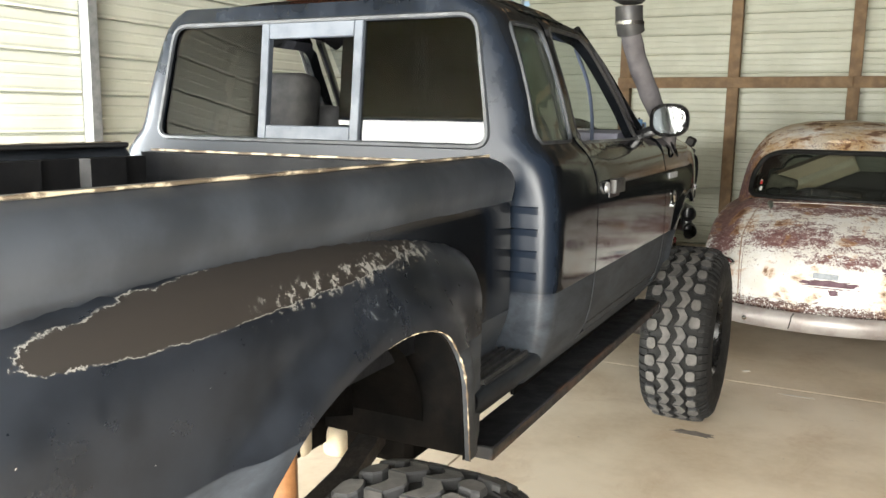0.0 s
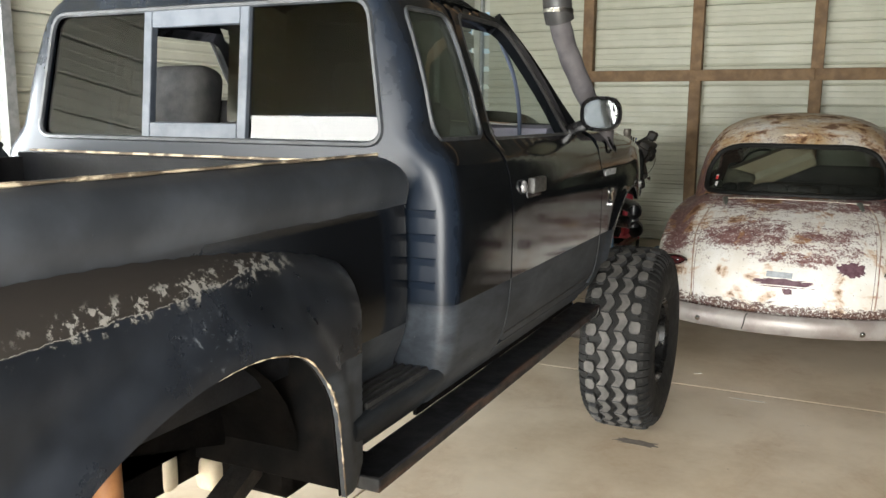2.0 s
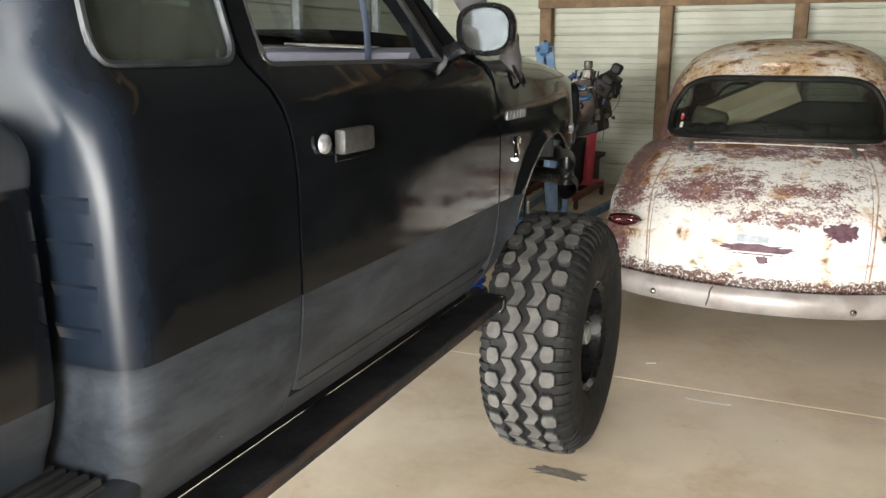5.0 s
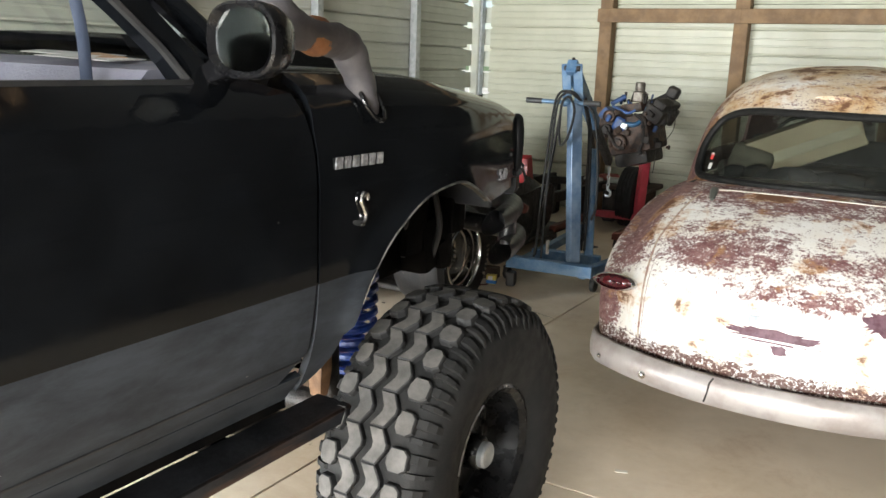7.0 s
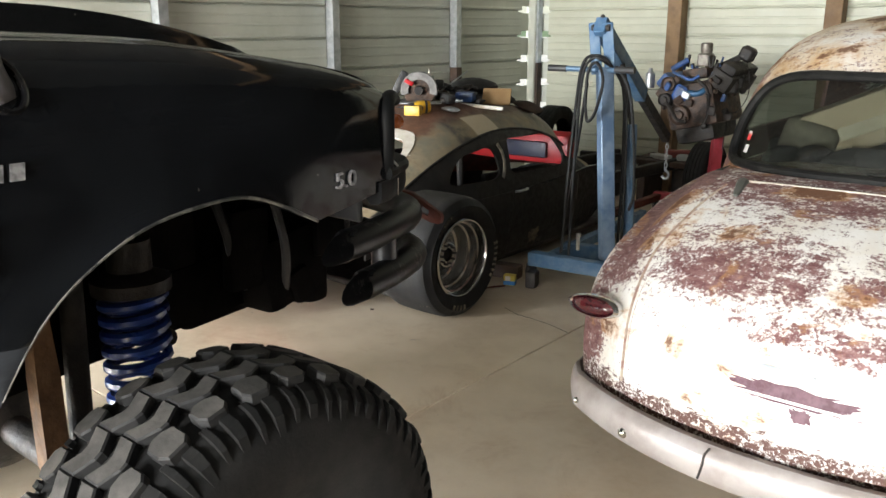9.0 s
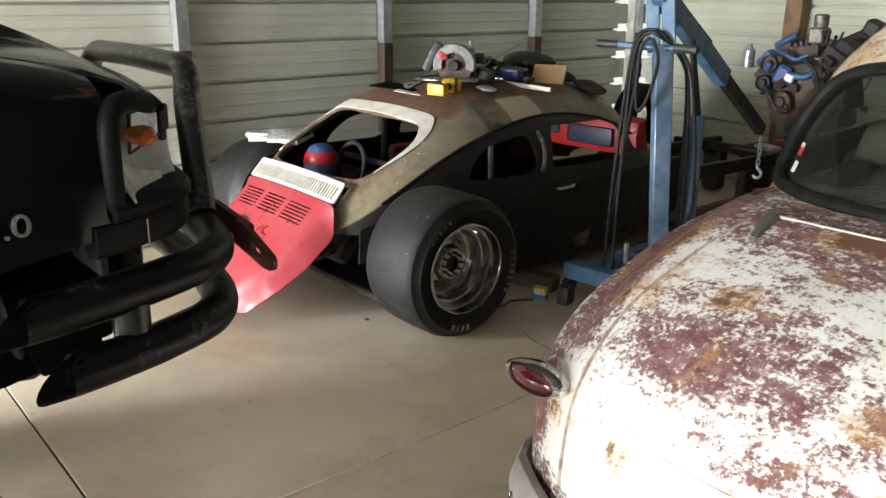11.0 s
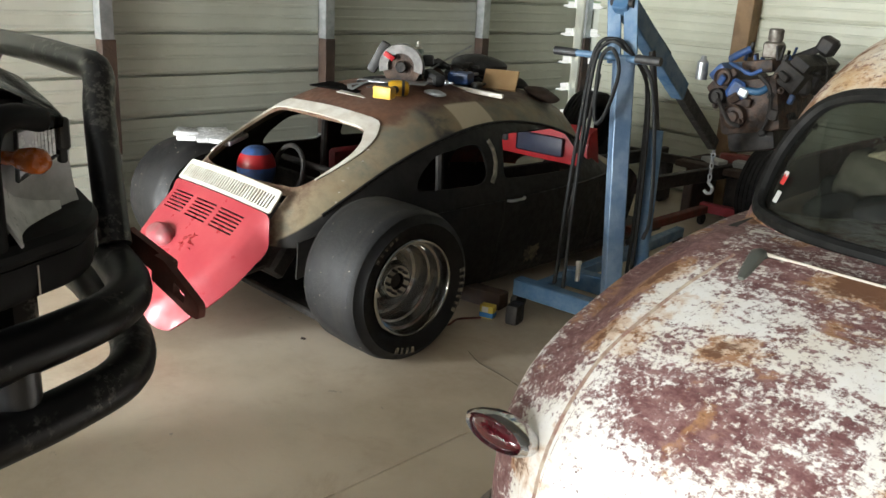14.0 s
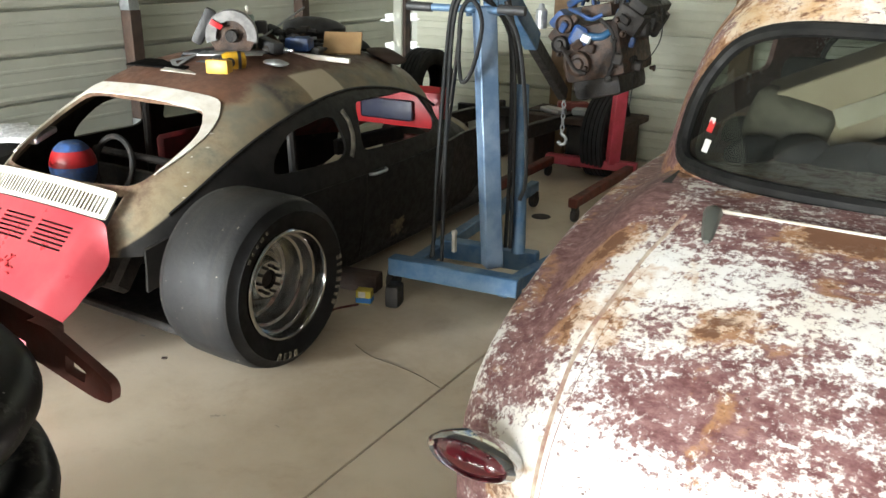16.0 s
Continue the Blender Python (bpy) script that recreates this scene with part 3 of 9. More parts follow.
seal_mat = material("grey_window_rubber", (0.016, 0.018, 0.021), 0.5, 0, 0, (0.035, 0.039, 0.045), 12, 0.05, 90)
quarter_mat = glass("quarter_window_glass", (0.60, 0.68, 0.58), 0.02, 0.62)
# greenish film painting in the shed wall's reflection on the quarter glass
hazy(quarter_mat, (0.42, 0.45, 0.38), 0.10)
for sgn in (1, -1):
    q = [(sgn * u, v) for u, v in quarter]
    p = wrap_pane(q, 1.03, 0.012, "quarter_glass", quarter_mat, "tinted quarter glass")
    p.visible_shadow = False
    seal([cab_wrap(u, v) for u, v in dense(q, 0.03)], 0.008, "window_seal", seal_mat, truck)
seal([cab_wrap(u, v) for u, v in dense(rear_hole, 0.03)], 0.010, "window_seal", seal_mat, truck, "bluish grey rubber seal")
# sliding rear window: two fixed panes, a frame and one pane pushed aside
tint = glass("tinted_rear_glass", (0.16, 0.17, 0.18), 0.015, 0.9)


def back_y(z):
    return REAR_Y + 0.10 * max(0.0, z - 1.5)


def pane(x0, x1, z0, z1, dy, name="rear_pane", mat=tint):
    bm = bmesh.new()
    narrow = lambda x: x - math.copysign(0.07, x - CX) if abs(x - CX) > 0.6 else x
    ring = lambda d: [Vector((x, back_y(z) + dy + d, z)) for x, z in ((x0, z0), (x1, z0), (narrow(x1), z1), (narrow(x0), z1))]
    loft(bm, [ring(0), ring(0.004)])
    p = part(name, bm, mat, truck, "dark tinted rear pane")
    p.visible_shadow = False
    return p


XL, XR = CX - 0.20, CX + 0.20
pane(CX - 0.70, XL, 1.55, 1.99, 0.012)
pane(XR, CX + 0.70, 1.55, 1.99, 0.012)
pane(XR - 0.085, XR + 0.2, 1.62, 1.93, 0.03, "sliding_pane")
frame_mat = material("blue_grey_anodised_frame", (0.045, 0.054, 0.070), 0.5, 0, 0, (0.085, 0.098, 0.12), 8, 0.05, 60)
for x0, x1, z0, z1 in ((XL - 0.018, XL + 0.018, 1.555, 1.985), (XR - 0.018, XR + 0.018, 1.555, 1.985), (XL + 0.018, XR - 0.018, 1.555, 1.615), (XL + 0.018, XR - 0.018, 1.925, 1.985)):
    bm = bmesh.new()
    rings = [[Vector((x, back_y(z) - 0.004 + d, z)) for d, x in ((0, x0), (0, x1), (0.03, x1), (0.03, x0))] for z in (z0, z1)]
    loft(bm, rings)
    bmesh.ops.bevel(bm, geom=list(bm.edges), offset=0.003, segments=1, affect="EDGES")
    part("window_frame", bm, frame_mat, truck, "blue grey sliding window frame")

# roof and windscreen pillars
bm = bmesh.new()
rings = []
for y, w, z in ((-2.16, 0.60, 2.035), (-2.08, 0.64, 2.075), (-1.8, 0.66, 2.10), (-1.4, 0.65, 2.10), (-1.2, 0.62, 2.075), (-1.12, 0.60, 2.04)):
    rings.append([Vector((CX + w * math.sin(a) * 1.02, y, z - 0.05 * (1 - math.cos(a)) - (0.02 if abs(a) > 1.3 else 0))) for a in (k * 1.5 / 8 for k in range(-8, 9))])
loft(bm, rings, False, False)
bmesh.ops.solidify(bm, geom=list(bm.faces), thickness=0.03)
part("roof", bm, hood_paint, truck)
rust_high = material("faded_orange_lens", (0.35, 0.12, 0.05), 0.4)
bm = boxed((CX, -2.10, 2.085), (0.36, 0.05, 0.028), 0.01)
part("high_brake_lamp", bm, rust_high, truck, "red brake lamp on the roof edge")
for s in (1, -1):
    bm = bmesh.new()
    pts = smooth_path([(-0.10, -0.64, 1.56), (-0.15, -0.80, 1.69), (-0.215, -1.0, 1.865), (-0.285, -1.20, 2.02)], 4)
    tube(bm, pts, [0.03] * len(pts), 8, 0.6)
    part("windscreen_pillar", bm if s > 0 else mirrored(bm), hood_paint, truck)
bm = bmesh.new()
loft(bm, [[Vector((CX + k * 0.11 * w, y - 0.06 * (k / 7) ** 2, z)) for k in range(-7, 8)] for y, z, w in ((-0.52, 1.55, 1.0), (-0.83, 1.82, 0.93), (-1.1, 2.04, 0.84))], False, False)
bmesh.ops.solidify(bm, geom=list(bm.faces), thickness=0.005)
wind = part("windscreen", bm, clear_glass, truck, "clear windscreen")
wind.visible_shadow = False

badge = material("worn_silver_badge", (0.36, 0.36, 0.37), 0.4, 0.3, 0, (0.14, 0.14, 0.145), 60)
# doors with a window frame
door_out = [(-1.742, 0.88), (-1.70, 0.865), (-0.66, 0.865), (-0.58, 0.93), (-0.572, 1.10), (-0.572, 1.45), (-0.60, 1.545), (-0.80, 1.60), (-1.0, 1.80), (-1.20, 1.985), (-1.30, 2.035), (-1.74, 2.035), (-1.79, 1.9), (-1.785, 1.62), (-1.742, 1.46)]
door_hole = rounded([(-1.715, 1.567), (-0.86, 1.567), (-0.90, 1.63), (-1.25, 1.955), (-1.31, 1.985), (-1.70, 1.985), (-1.745, 1.9)], [0.02, 0.01, 0.03, 0.06, 0.03, 0.05, 0.05])
for s in (1, -1):
    bm = sheet(door_out, [door_hole], right_side, 0.045, 0.05)
    door = part("door", bm if s > 0 else mirrored(bm), cab_paint, truck)
    bm = bmesh.new()
    tube(bm, [right_side(y, z) + Vector((-0.006, 0, 0)) for y, z in dense(door_hole, 0.03)] + [right_side(*door_hole[0])], 0.009, 6, caps=False)
    part("window_trim", bm if s > 0 else mirrored(bm), black_plastic, door)
    bm = bmesh.new()
    tube(bm, [right_side(y, 0.905 + 0.01 * (y + 1.2)) + Vector((0.0005, 0, 0)) for y in np.linspace(-1.735, -0.60, 24)], 0.0035, 6)
    part("door_crease", bm if s > 0 else mirrored(bm), black_plastic, door)
    if s > 0:
        grip = bmesh.new()
        block(grip, (0.016, -1.535, 1.405), (0.03, 0.135, 0.055), 0.010, seg=2)
        part("door_handle", grip, material("worn_handle", (0.026, 0.025, 0.024), 0.5, 0, 0, (0.045, 0.044, 0.042), 30), door, "worn grey door handle")
        cup = bmesh.new()
        block(cup, (0.0025, -1.53, 1.378), (0.006, 0.14, 0.035), 0.002)
        part("handle_cup", cup, hood_paint, door)
        lock = bmesh.new()
        lathe(lock, [(0.0, 0.012), (0.014, 0.012), (0.02, 0.008), (0.021, 0.0), (0.0, 0.0)], (0.002, -1.645, 1.405), "x", 16)
        part("lock_cylinder", lock, badge, door, "dull metal door lock")

# step between cab and rear fender, and the rocker below the doors
bm = bmesh.new()
prof = [(-0.240, 0.875)]
for k in range(7):
    x = -0.232 + 0.026 * k
    prof += [(x, 0.907), (x + 0.002, 0.919), (x + 0.012, 0.919), (x + 0.014, 0.907)]
prof += [(-0.056, 0.907), (-0.050, 0.898), (-0.050, 0.875)]
for s in (1, -1):
    bm = bmesh.new()
    loft(bm, [[Vector((x, y, z)) for x, z in prof] for y in (-2.60, -2.25)])
    part("step_plate", bm if s > 0 else mirrored(bm), black_plastic, truck, "ribbed black step plate")

    bm = bmesh.new()
    edge = smooth_path([(-0.064, 0.906, 0), (-0.050, 0.903, 0), (-0.041, 0.893, 0), (-0.040, 0.872, 0), (-0.052, 0.846, 0), (-0.076, 0.818, 0), (-0.102, 0.795, 0), (-0.124, 0.768, 0)], 4)
    loft(bm, [[Vector((p[0], y, p[1])) for p in edge] for y in (-2.69, -2.6, -2.5, -2.4, -2.3, -2.19)], False, False)
    bmesh.ops.solidify(bm, geom=list(bm.faces), thickness=0.012)
    part("step_panel", bm if s > 0 else mirrored(bm), cab_paint, truck, "scuffed grey panel under the step")
    bm = sheet([(-1.748, 0.785), (-0.575, 0.785), (-0.575, 0.862), (-1.748, 0.862)], [], right_side, 0.03, 0.02)
    part("rocker_panel", bm if s > 0 else mirrored(bm), cab_paint, truck, "scuffed grey rocker panel")
    # added dark strip hiding the bright floor between sill and running board
    bm = boxed((-0.132, -1.37, 0.768), (0.014, 1.66, 0.05), 0.002)
    part("sill_gap_filler", bm if s > 0 else mirrored(bm), shade_black, truck, "added black strip that narrows the gap under the sill")

# front fender with the wheel arch cut out; above the crease it rounds over towards the hood
CREASE = [(-0.62, 1.488), (-0.3, 1.49), (0.1, 1.487), (0.3, 1.479), (0.45, 1.468), (0.56, 1.450), (0.64, 1.428), (0.70, 1.412)]
HOOD_Z = [(-0.62, 1.612), (-0.3, 1.606), (0.0, 1.592), (0.17, 1.570), (0.35, 1.544), (0.48, 1.524), (0.58, 1.500), (0.65, 1.468), (0.70, 1.432)]
# worn grey, with the arch lip's highlight put into its colour
lip_glint = material("worn_grey_arch_glint", (0.16, 0.15, 0.135), 0.5, 0.2, 0, (0.03, 0.03, 0.03), 16, low=0.45, high=0.6)
ROLL_W, SEAM = 0.19, 1.02
fender_out = [(-0.562, 0.87), (-0.545, 0.80), (-0.47, 0.88), (-0.40, 1.015), (-0.335, 1.115), (-0.28, 1.172), (-0.20, 1.225), (-0.10, 1.262), (0.03, 1.278), (0.12, 1.273), (0.21, 1.24), (0.27, 1.21), (0.318, 1.186), (0.45, 1.200), (0.592, 1.215), (0.602, 1.30), (0.602, 1.40), (0.60, 1.525), (0.47, 1.557), (0.25, 1.583), (0.0, 1.589), (-0.3, 1.592), (-0.562, 1.590)]


def roll_over(y, a, lean=0.0):
    """The rounded shoulder from the crease (a = 0) to the hood's flat top (a = pi / 2)."""
    c, h = soft_at(CREASE, y), soft_at(HOOD_Z, y)
    return Vector((side_x(y, min(c, 1.5)) - ROLL_W * (1 - math.cos(a)), y + lean, c + (h - 0.006 - c) * math.sin(a)))


def fender_face(y, z):
    c = soft_at(CREASE, y)
    if z > c:
        return roll_over(y, (z - c) * 10)
    p = right_side(y, z)
    # flared lip round the arch
    d = math.hypot((y + 0.03) / 1.0, (z - 0.90) * 1.12)
    p.x += 0.022 * max(0.0, 1 - abs(d - 0.40) / 0.07) ** 2 if z > 0.95 else 0
    return p


fender_out[-6:] = [(y, soft_at(CREASE, y) + SEAM / 10) for y in (0.60, 0.47, 0.25, 0.0, -0.3, -0.562)]
for s in (1, -1):
    bm = sheet(fender_out, [], fender_face, 0.03, 0.02)
    wing = part("front_fender", bm if s > 0 else mirrored(bm), cab_paint, truck)
    # thin pale tube painting the highlight along the arch lip
    bm = bmesh.new()
    edge = smooth_path([(y, z, 0) for y, z in fender_out[3:13]], 4)
    tube(bm, [fender_face(p[0], p[1]) + Vector((0.001, 0, 0)) for p in edge], [0.0015 + 0.0022 * min(1.0, k / 20) for k in range(len(edge))], 6)
    part("arch_edge", bm if s > 0 else mirrored(bm), lip_glint, wing, "worn grey arch edge with its highlight put into the colour")

BULGE = [(-0.62, 0.052), (-0.05, 0.060), (0.2, 0.068), (0.36, 0.060), (0.5, 0.042), (0.6, 0.012), (0.66, 0.0), (0.72, 0.0)]
# hood: its edges carry on the fenders' rounding, its front edge bows forward to a thin lip
bm = bmesh.new()
rings = []
for f in [k / 22 for k in range(23)]:
    half = []
    y = -0.60 + 1.30 * f
    for a in [SEAM + 0.03 + (math.pi / 2 - SEAM - 0.03) * k / 6 for k in range(7)]:
        half.append(roll_over(y, a))
    inner = half[-1]
    for k in range(1, 29):
        t = k / 28
        x = inner.x + (CX - inner.x) * t
        # a raised centre section with steep flanks runs out towards the front
        rise = min(1.0, max(0.0, (0.365 - abs(x - CX)) / 0.055))
        half.append(Vector((x, y, inner.z + 0.012 * math.sin(t * math.pi / 2) + soft_at(BULGE, y) * rise * rise * (3 - 2 * rise))))
    for p in half:
        p.y += 0.11 * f ** 6 * min(1.0, max(0.0, (-0.11 - p.x) / 0.45)) ** 0.6
    rings.append(half + [Vector((2 * CX - p.x, p.y, p.z)) for p in half[-2::-1]])
e = rings[-1]
rings.append([p + Vector((0, 0.012, -0.012)) for p in e])
rings.append([p + Vector((0, 0.010, -0.024)) for p in e])
rings.append([p + Vector((0, -0.03, -0.030)) for p in e])
loft(bm, rings, False, False)
bmesh.ops.solidify(bm, geom=list(bm.faces), thickness=0.012)
part("hood", bm, hood_paint, truck)
bm = boxed((CX, -0.62, 1.555), (1.5, 0.16, 0.03), 0.01)
part("cowl", bm, black_plastic, truck)

# nose: black header, headlamp buckets, grille
nose = bmesh.new()
block(nose, (CX, 0.60, 1.28), (1.56, 0.02, 0.34), 0.006)
part("radiator_support", nose, black_plastic, truck)
bm = bmesh.new()
block(bm, (CX, 0.745, 1.325), (1.06, 0.05, 0.20), 0.012)
for k in range(4):
    block(bm, (CX, 0.775, 1.265 + 0.04 * k), (1.04, 0.03, 0.012), 0.003)
part("grille", bm, black_plastic, truck, "black grille")
lamp_white = material("dulled_lamp_reflector", (0.84, 0.84, 0.84), 0.35, 0.0, 0, (0.52, 0.53, 0.53), 14, 0.2, 60)
lamp_grey = material("grey_lamp_housing", (0.58, 0.59, 0.60), 0.4, 0.1, 0, (0.42, 0.43, 0.44), 16, 0.2, 60)
ribbed_clear = material("ribbed_clear_lens", (0.46, 0.47, 0.48), 0.25, 0.2, 0, (0.36, 0.37, 0.38), 18)
amber_mat = material("amber_bulb", (0.5, 0.12, 0.015), 0.25, 0, 0.3, (0.35, 0.08, 0.01), 30)
nose_black = truck_paint("satin_black_nose", False, 1.0, 0.55, (0.0045, 0.0047, 0.005), (0.0075, 0.0077, 0.008), 0.12)
# the nose in plan, from the fender's front edge round the corner to the grille
NOSE = [(0.0, -0.050, 0.560), (0.05, -0.062, 0.610), (0.10, -0.086, 0.655), (0.17, -0.115, 0.715), (0.23, -0.15, 0.755), (0.30, -0.22, 0.79), (0.42, -0.335, 0.812)]
# the bottom of the open lamp bucket in plan, hollow behind the missing lens
BUCKET = [(0.0, -0.076, 0.628), (0.05, -0.122, 0.648), (0.10, -0.160, 0.672), (0.16, -0.196, 0.712), (0.21, -0.222, 0.755), (0.25, -0.240, 0.792)]


def plan_at(table, u, z, depth=0.0):
    x, y = (soft_at([(p[0], p[i]) for p in table], u) for i in (1, 2))
    return Vector((x - depth, y - depth * 0.5, z))


def bucket_at(u, z, lift=0.0):
    k = max(0.0, 1 - ((z - 1.34) / 0.10) ** 2)
    return plan_at(BUCKET, u, z, 0.022 * k - lift)


def swept(table, u0, u1, profile, n=16):
    """A bar along the nose: profile is a ring of (proud, z)."""
    bm = bmesh.new()
    rings = []
    for k in range(n + 1):
        u = u0 + (u1 - u0) * k / n
        p, q = plan_at(table, u - 0.004, 0), plan_at(table, u + 0.004, 0)
        d = (q - p).normalized()
        out = Vector((d.y, -d.x, 0))
        rings.append([plan_at(table, u, z) + out * o for o, z in profile])
    return loft(bm, rings)


def corner_x(bm, s):
    return bm if s > 0 else mirrored(bm)


for s in (1, -1):
    # upright rounded edge of the lamp opening, where the fender ends
    bm = bmesh.new()
    pts = smooth_path([(-0.080, 0.606, 1.245), (-0.070, 0.602, 1.275), (-0.065, 0.601, 1.34), (-0.067, 0.603, 1.395), (-0.078, 0.618, 1.428), (-0.10, 0.652, 1.436), (-0.13, 0.695, 1.424)], 5)
    tube(bm, pts, 0.0195, 14, 0.9)
    part("headlamp_surround", corner_x(bm, s), nose_black, truck)
    # rolled lower lip of the opening, then the flat cover below it
    part("headlamp_sill", corner_x(swept(NOSE, 0.035, 0.42, [(-0.10, 1.238), (0.004, 1.236), (0.012, 1.246), (0.012, 1.258), (0.004, 1.268), (-0.018, 1.270), (-0.10, 1.262)]), s), nose_black, truck)
    part("bumper_cover", corner_x(swept(NOSE, 0.0, 0.42, [(-0.030, 1.176), (-0.008, 1.178), (0.0, 1.186), (0.004, 1.205), (0.003, 1.234), (-0.02, 1.236), (-0.05, 1.20)]), s), nose_black, truck, "black bumper cover")
    bm = bmesh.new()
    tube(bm, [plan_at(NOSE, 0.105, z) + Vector((0.004, 0.001, 0)) for z in (1.184, 1.20, 1.228)], 0.0016, 5)
    part("cover_scratch", corner_x(bm, s), white_trim, truck, "pale scratch down the bumper cover")
    # open bucket without its lens
    bm = sheet([(0.0, 1.262), (0.25, 1.262), (0.25, 1.40), (0.16, 1.425), (0.0, 1.425)], [], bucket_at, 0.022, 0.004)
    head = part("headlamp", corner_x(bm, s), lamp_grey, truck, "bare dulled headlamp bucket without its lens")
    bm = sheet([(0.002, 1.266), (0.20, 1.266), (0.205, 1.28), (0.15, 1.292), (0.10, 1.308), (0.055, 1.335), (0.025, 1.368), (0.008, 1.405), (0.002, 1.41)], [], lambda u, z: bucket_at(u, z, 0.006 + 0.5 * max(0.0, 1.31 - z) * (1 - u / 0.25)), 0.02, 0.004)
    part("reflector", corner_x(bm, s), lamp_white, head, "whitish curved reflector")
    if s > 0:
        bm = bmesh.new()
        p = Vector((-0.112, 0.672, 1.372))
        lathe(bm, [(0, 0.030), (0.010, 0.028), (0.017, 0.020), (0.019, 0.006), (0.016, -0.012), (0.010, -0.024), (0.010, -0.045)], (0, 0, 0), "x", 20)
        for v in bm.verts:
            v.co = p + rot(0, 0, 35) @ v.co
        part("amber_bulb", bm, amber_mat, head, "amber turn signal bulb")
        rib = bmesh.new()
        for k in range(13):
            u = 0.105 + 0.0078 * k
            tube(rib, [bucket_at(u, 1.335 + 0.02 * k / 12, 0.018), bucket_at(u - 0.012, 1.404 + 0.006 * k / 12, 0.018)], 0.0036, 5)
        part("reflector_ribs", rib, ribbed_clear, head, "ribbed clear turn lens")
        bm = bmesh.new()
        tube(bm, [bucket_at(u, z, 0.018) for u, z in ((0.10, 1.332), (0.205, 1.352), (0.19, 1.412), (0.088, 1.406), (0.10, 1.332))], 0.0035, 6)
        part("reflector_frame", bm, black_plastic, head)
        bm = bmesh.new()
        block(bm, bucket_at(0.212, 1.385, 0.02), (0.018, 0.02, 0.05), 0.004)
        block(bm, bucket_at(0.218, 1.352, 0.016), (0.012, 0.014, 0.03), 0.003)
        part("lamp_bracket", bm, black_plastic, head, "black lamp clip")

# tubular brush guard, twin side tubes with slanted open ends
def bar(points, r, steps=5, seg=14):
    bm = bmesh.new()
    tube(bm, smooth_path(points, steps), r, seg)
    return part("guard_tube", bm, black_paint_tube, guard)


black_paint_tube = truck_paint("chipped_black_tube", False, 1.0, 0.34, (0.009, 0.009, 0.010), (0.018, 0.018, 0.019), 0.45)


def chip_tube(m):
    """Grey scuffs in clusters where the tube has been knocked."""
    nt = m.node_tree
    b = nt.nodes["Principled BSDF"]
    co = nt.nodes.new("ShaderNodeTexCoord").outputs["Object"]
    f = math_node(nt, "MULTIPLY", noise_fac(nt, co, 9, 0.5, 0.62), noise_fac(nt, co, 60, 0.48, 0.6, 5, 0.7))
    nt.links.new(mix(nt, math_node(nt, "MULTIPLY", f, 0.7), b.inputs["Base Color"].links[0].from_socket, (0.20, 0.19, 0.17)), b.inputs["Base Color"])


chip_tube(black_paint_tube)
guard = part("brush_guard", boxed((CX, 0.71, 1.08), (1.2, 0.06, 0.12), 0.01), black_paint_tube, truck, "heavy black tubular brush guard")
for s in (1, -1):
    q = lambda x: x if s > 0 else 2 * CX - x
    bar([(q(-0.72), 0.985, 1.437), (q(-0.645), 0.985, 1.434), (q(-0.605), 0.978, 1.41), (q(-0.575), 0.962, 1.36), (q(-0.50), 0.935, 1.27), (q(-0.405), 0.905, 1.13)], 0.031)
    for z, y1, k in ((1.098, 0.42, 0.0), (0.985, 0.48, 0.018)):
        bm = bmesh.new()
        pts = smooth_path([(q(-0.64), 0.935, z), (q(-0.42), 0.905, z), (q(-0.26), 0.865, z), (q(-0.175 + k), 0.80, z), (q(-0.12 + k), 0.69, z), (q(-0.07), y1 + 0.10, z), (q(-0.05), y1, z)], 5)
        tube(bm, pts, 0.039, 16, caps=False)
        end = [v for v in bm.verts if v.co.y < y1 + 0.004]
        for v in end:
            v.co.y += (v.co.z - z) * 1.2
        bmesh.ops.solidify(bm, geom=list(bm.faces), thickness=0.005)
        part("side_tube", bm, black_paint_tube, guard, "black tube with a slanted open end")
    bm = bmesh.new()
    tube(bm, [(q(-0.10), 0.62, 0.985), (q(-0.10), 0.62, 1.12)], 0.034, 12)
    part("guard_tube", bm, black_paint_tube, guard)
bar([(-0.72, 0.985, 1.437), (CX, 0.985, 1.44), (2 * CX + 0.72, 0.985, 1.437)], 0.031)
for z in (1.098, 0.985):
    bar([(-0.64, 0.935, z), (CX, 0.945, z), (2 * CX + 0.64, 0.935, z)], 0.039)
rust_iron = material("red_oxide_iron", (0.16, 0.035, 0.022), 0.7, 0, 0, (0.09, 0.03, 0.02), 10, 0.2, 70)
HOOK_A, HOOK_B = Vector((-0.47, 0.955, 1.118)), Vector((-0.195, 0.975, 1.066))
hook_d = (HOOK_B - HOOK_A).normalized()
hook_up = Vector((0, 0, 1)) - hook_d * hook_d.z
bm = sheet(rounded([(0.0, -0.026), (0.165, -0.026), (0.165, 0.024), (0.0, 0.024)], 0.006), [], lambda u, v: HOOK_A + hook_d * u + hook_up * v, 0.05, 0.014)
part("tow_arm", bm, rust_iron, guard, "red oxide iron arm")
bm = sheet(rounded([(0.125, -0.026), (0.255, -0.036), (0.285, -0.030), (0.285, 0.0), (0.165, 0.034), (0.125, 0.030)], [0.006, 0.012, 0.01, 0.014, 0.01, 0.006]), [rounded([(0.200, -0.018), (0.236, -0.020), (0.238, -0.002), (0.200, 0.008)], 0.004)], lambda u, v: HOOK_A + hook_d * u + hook_up * v + Vector((0.010, -0.020, 0)), 0.025, 0.014)
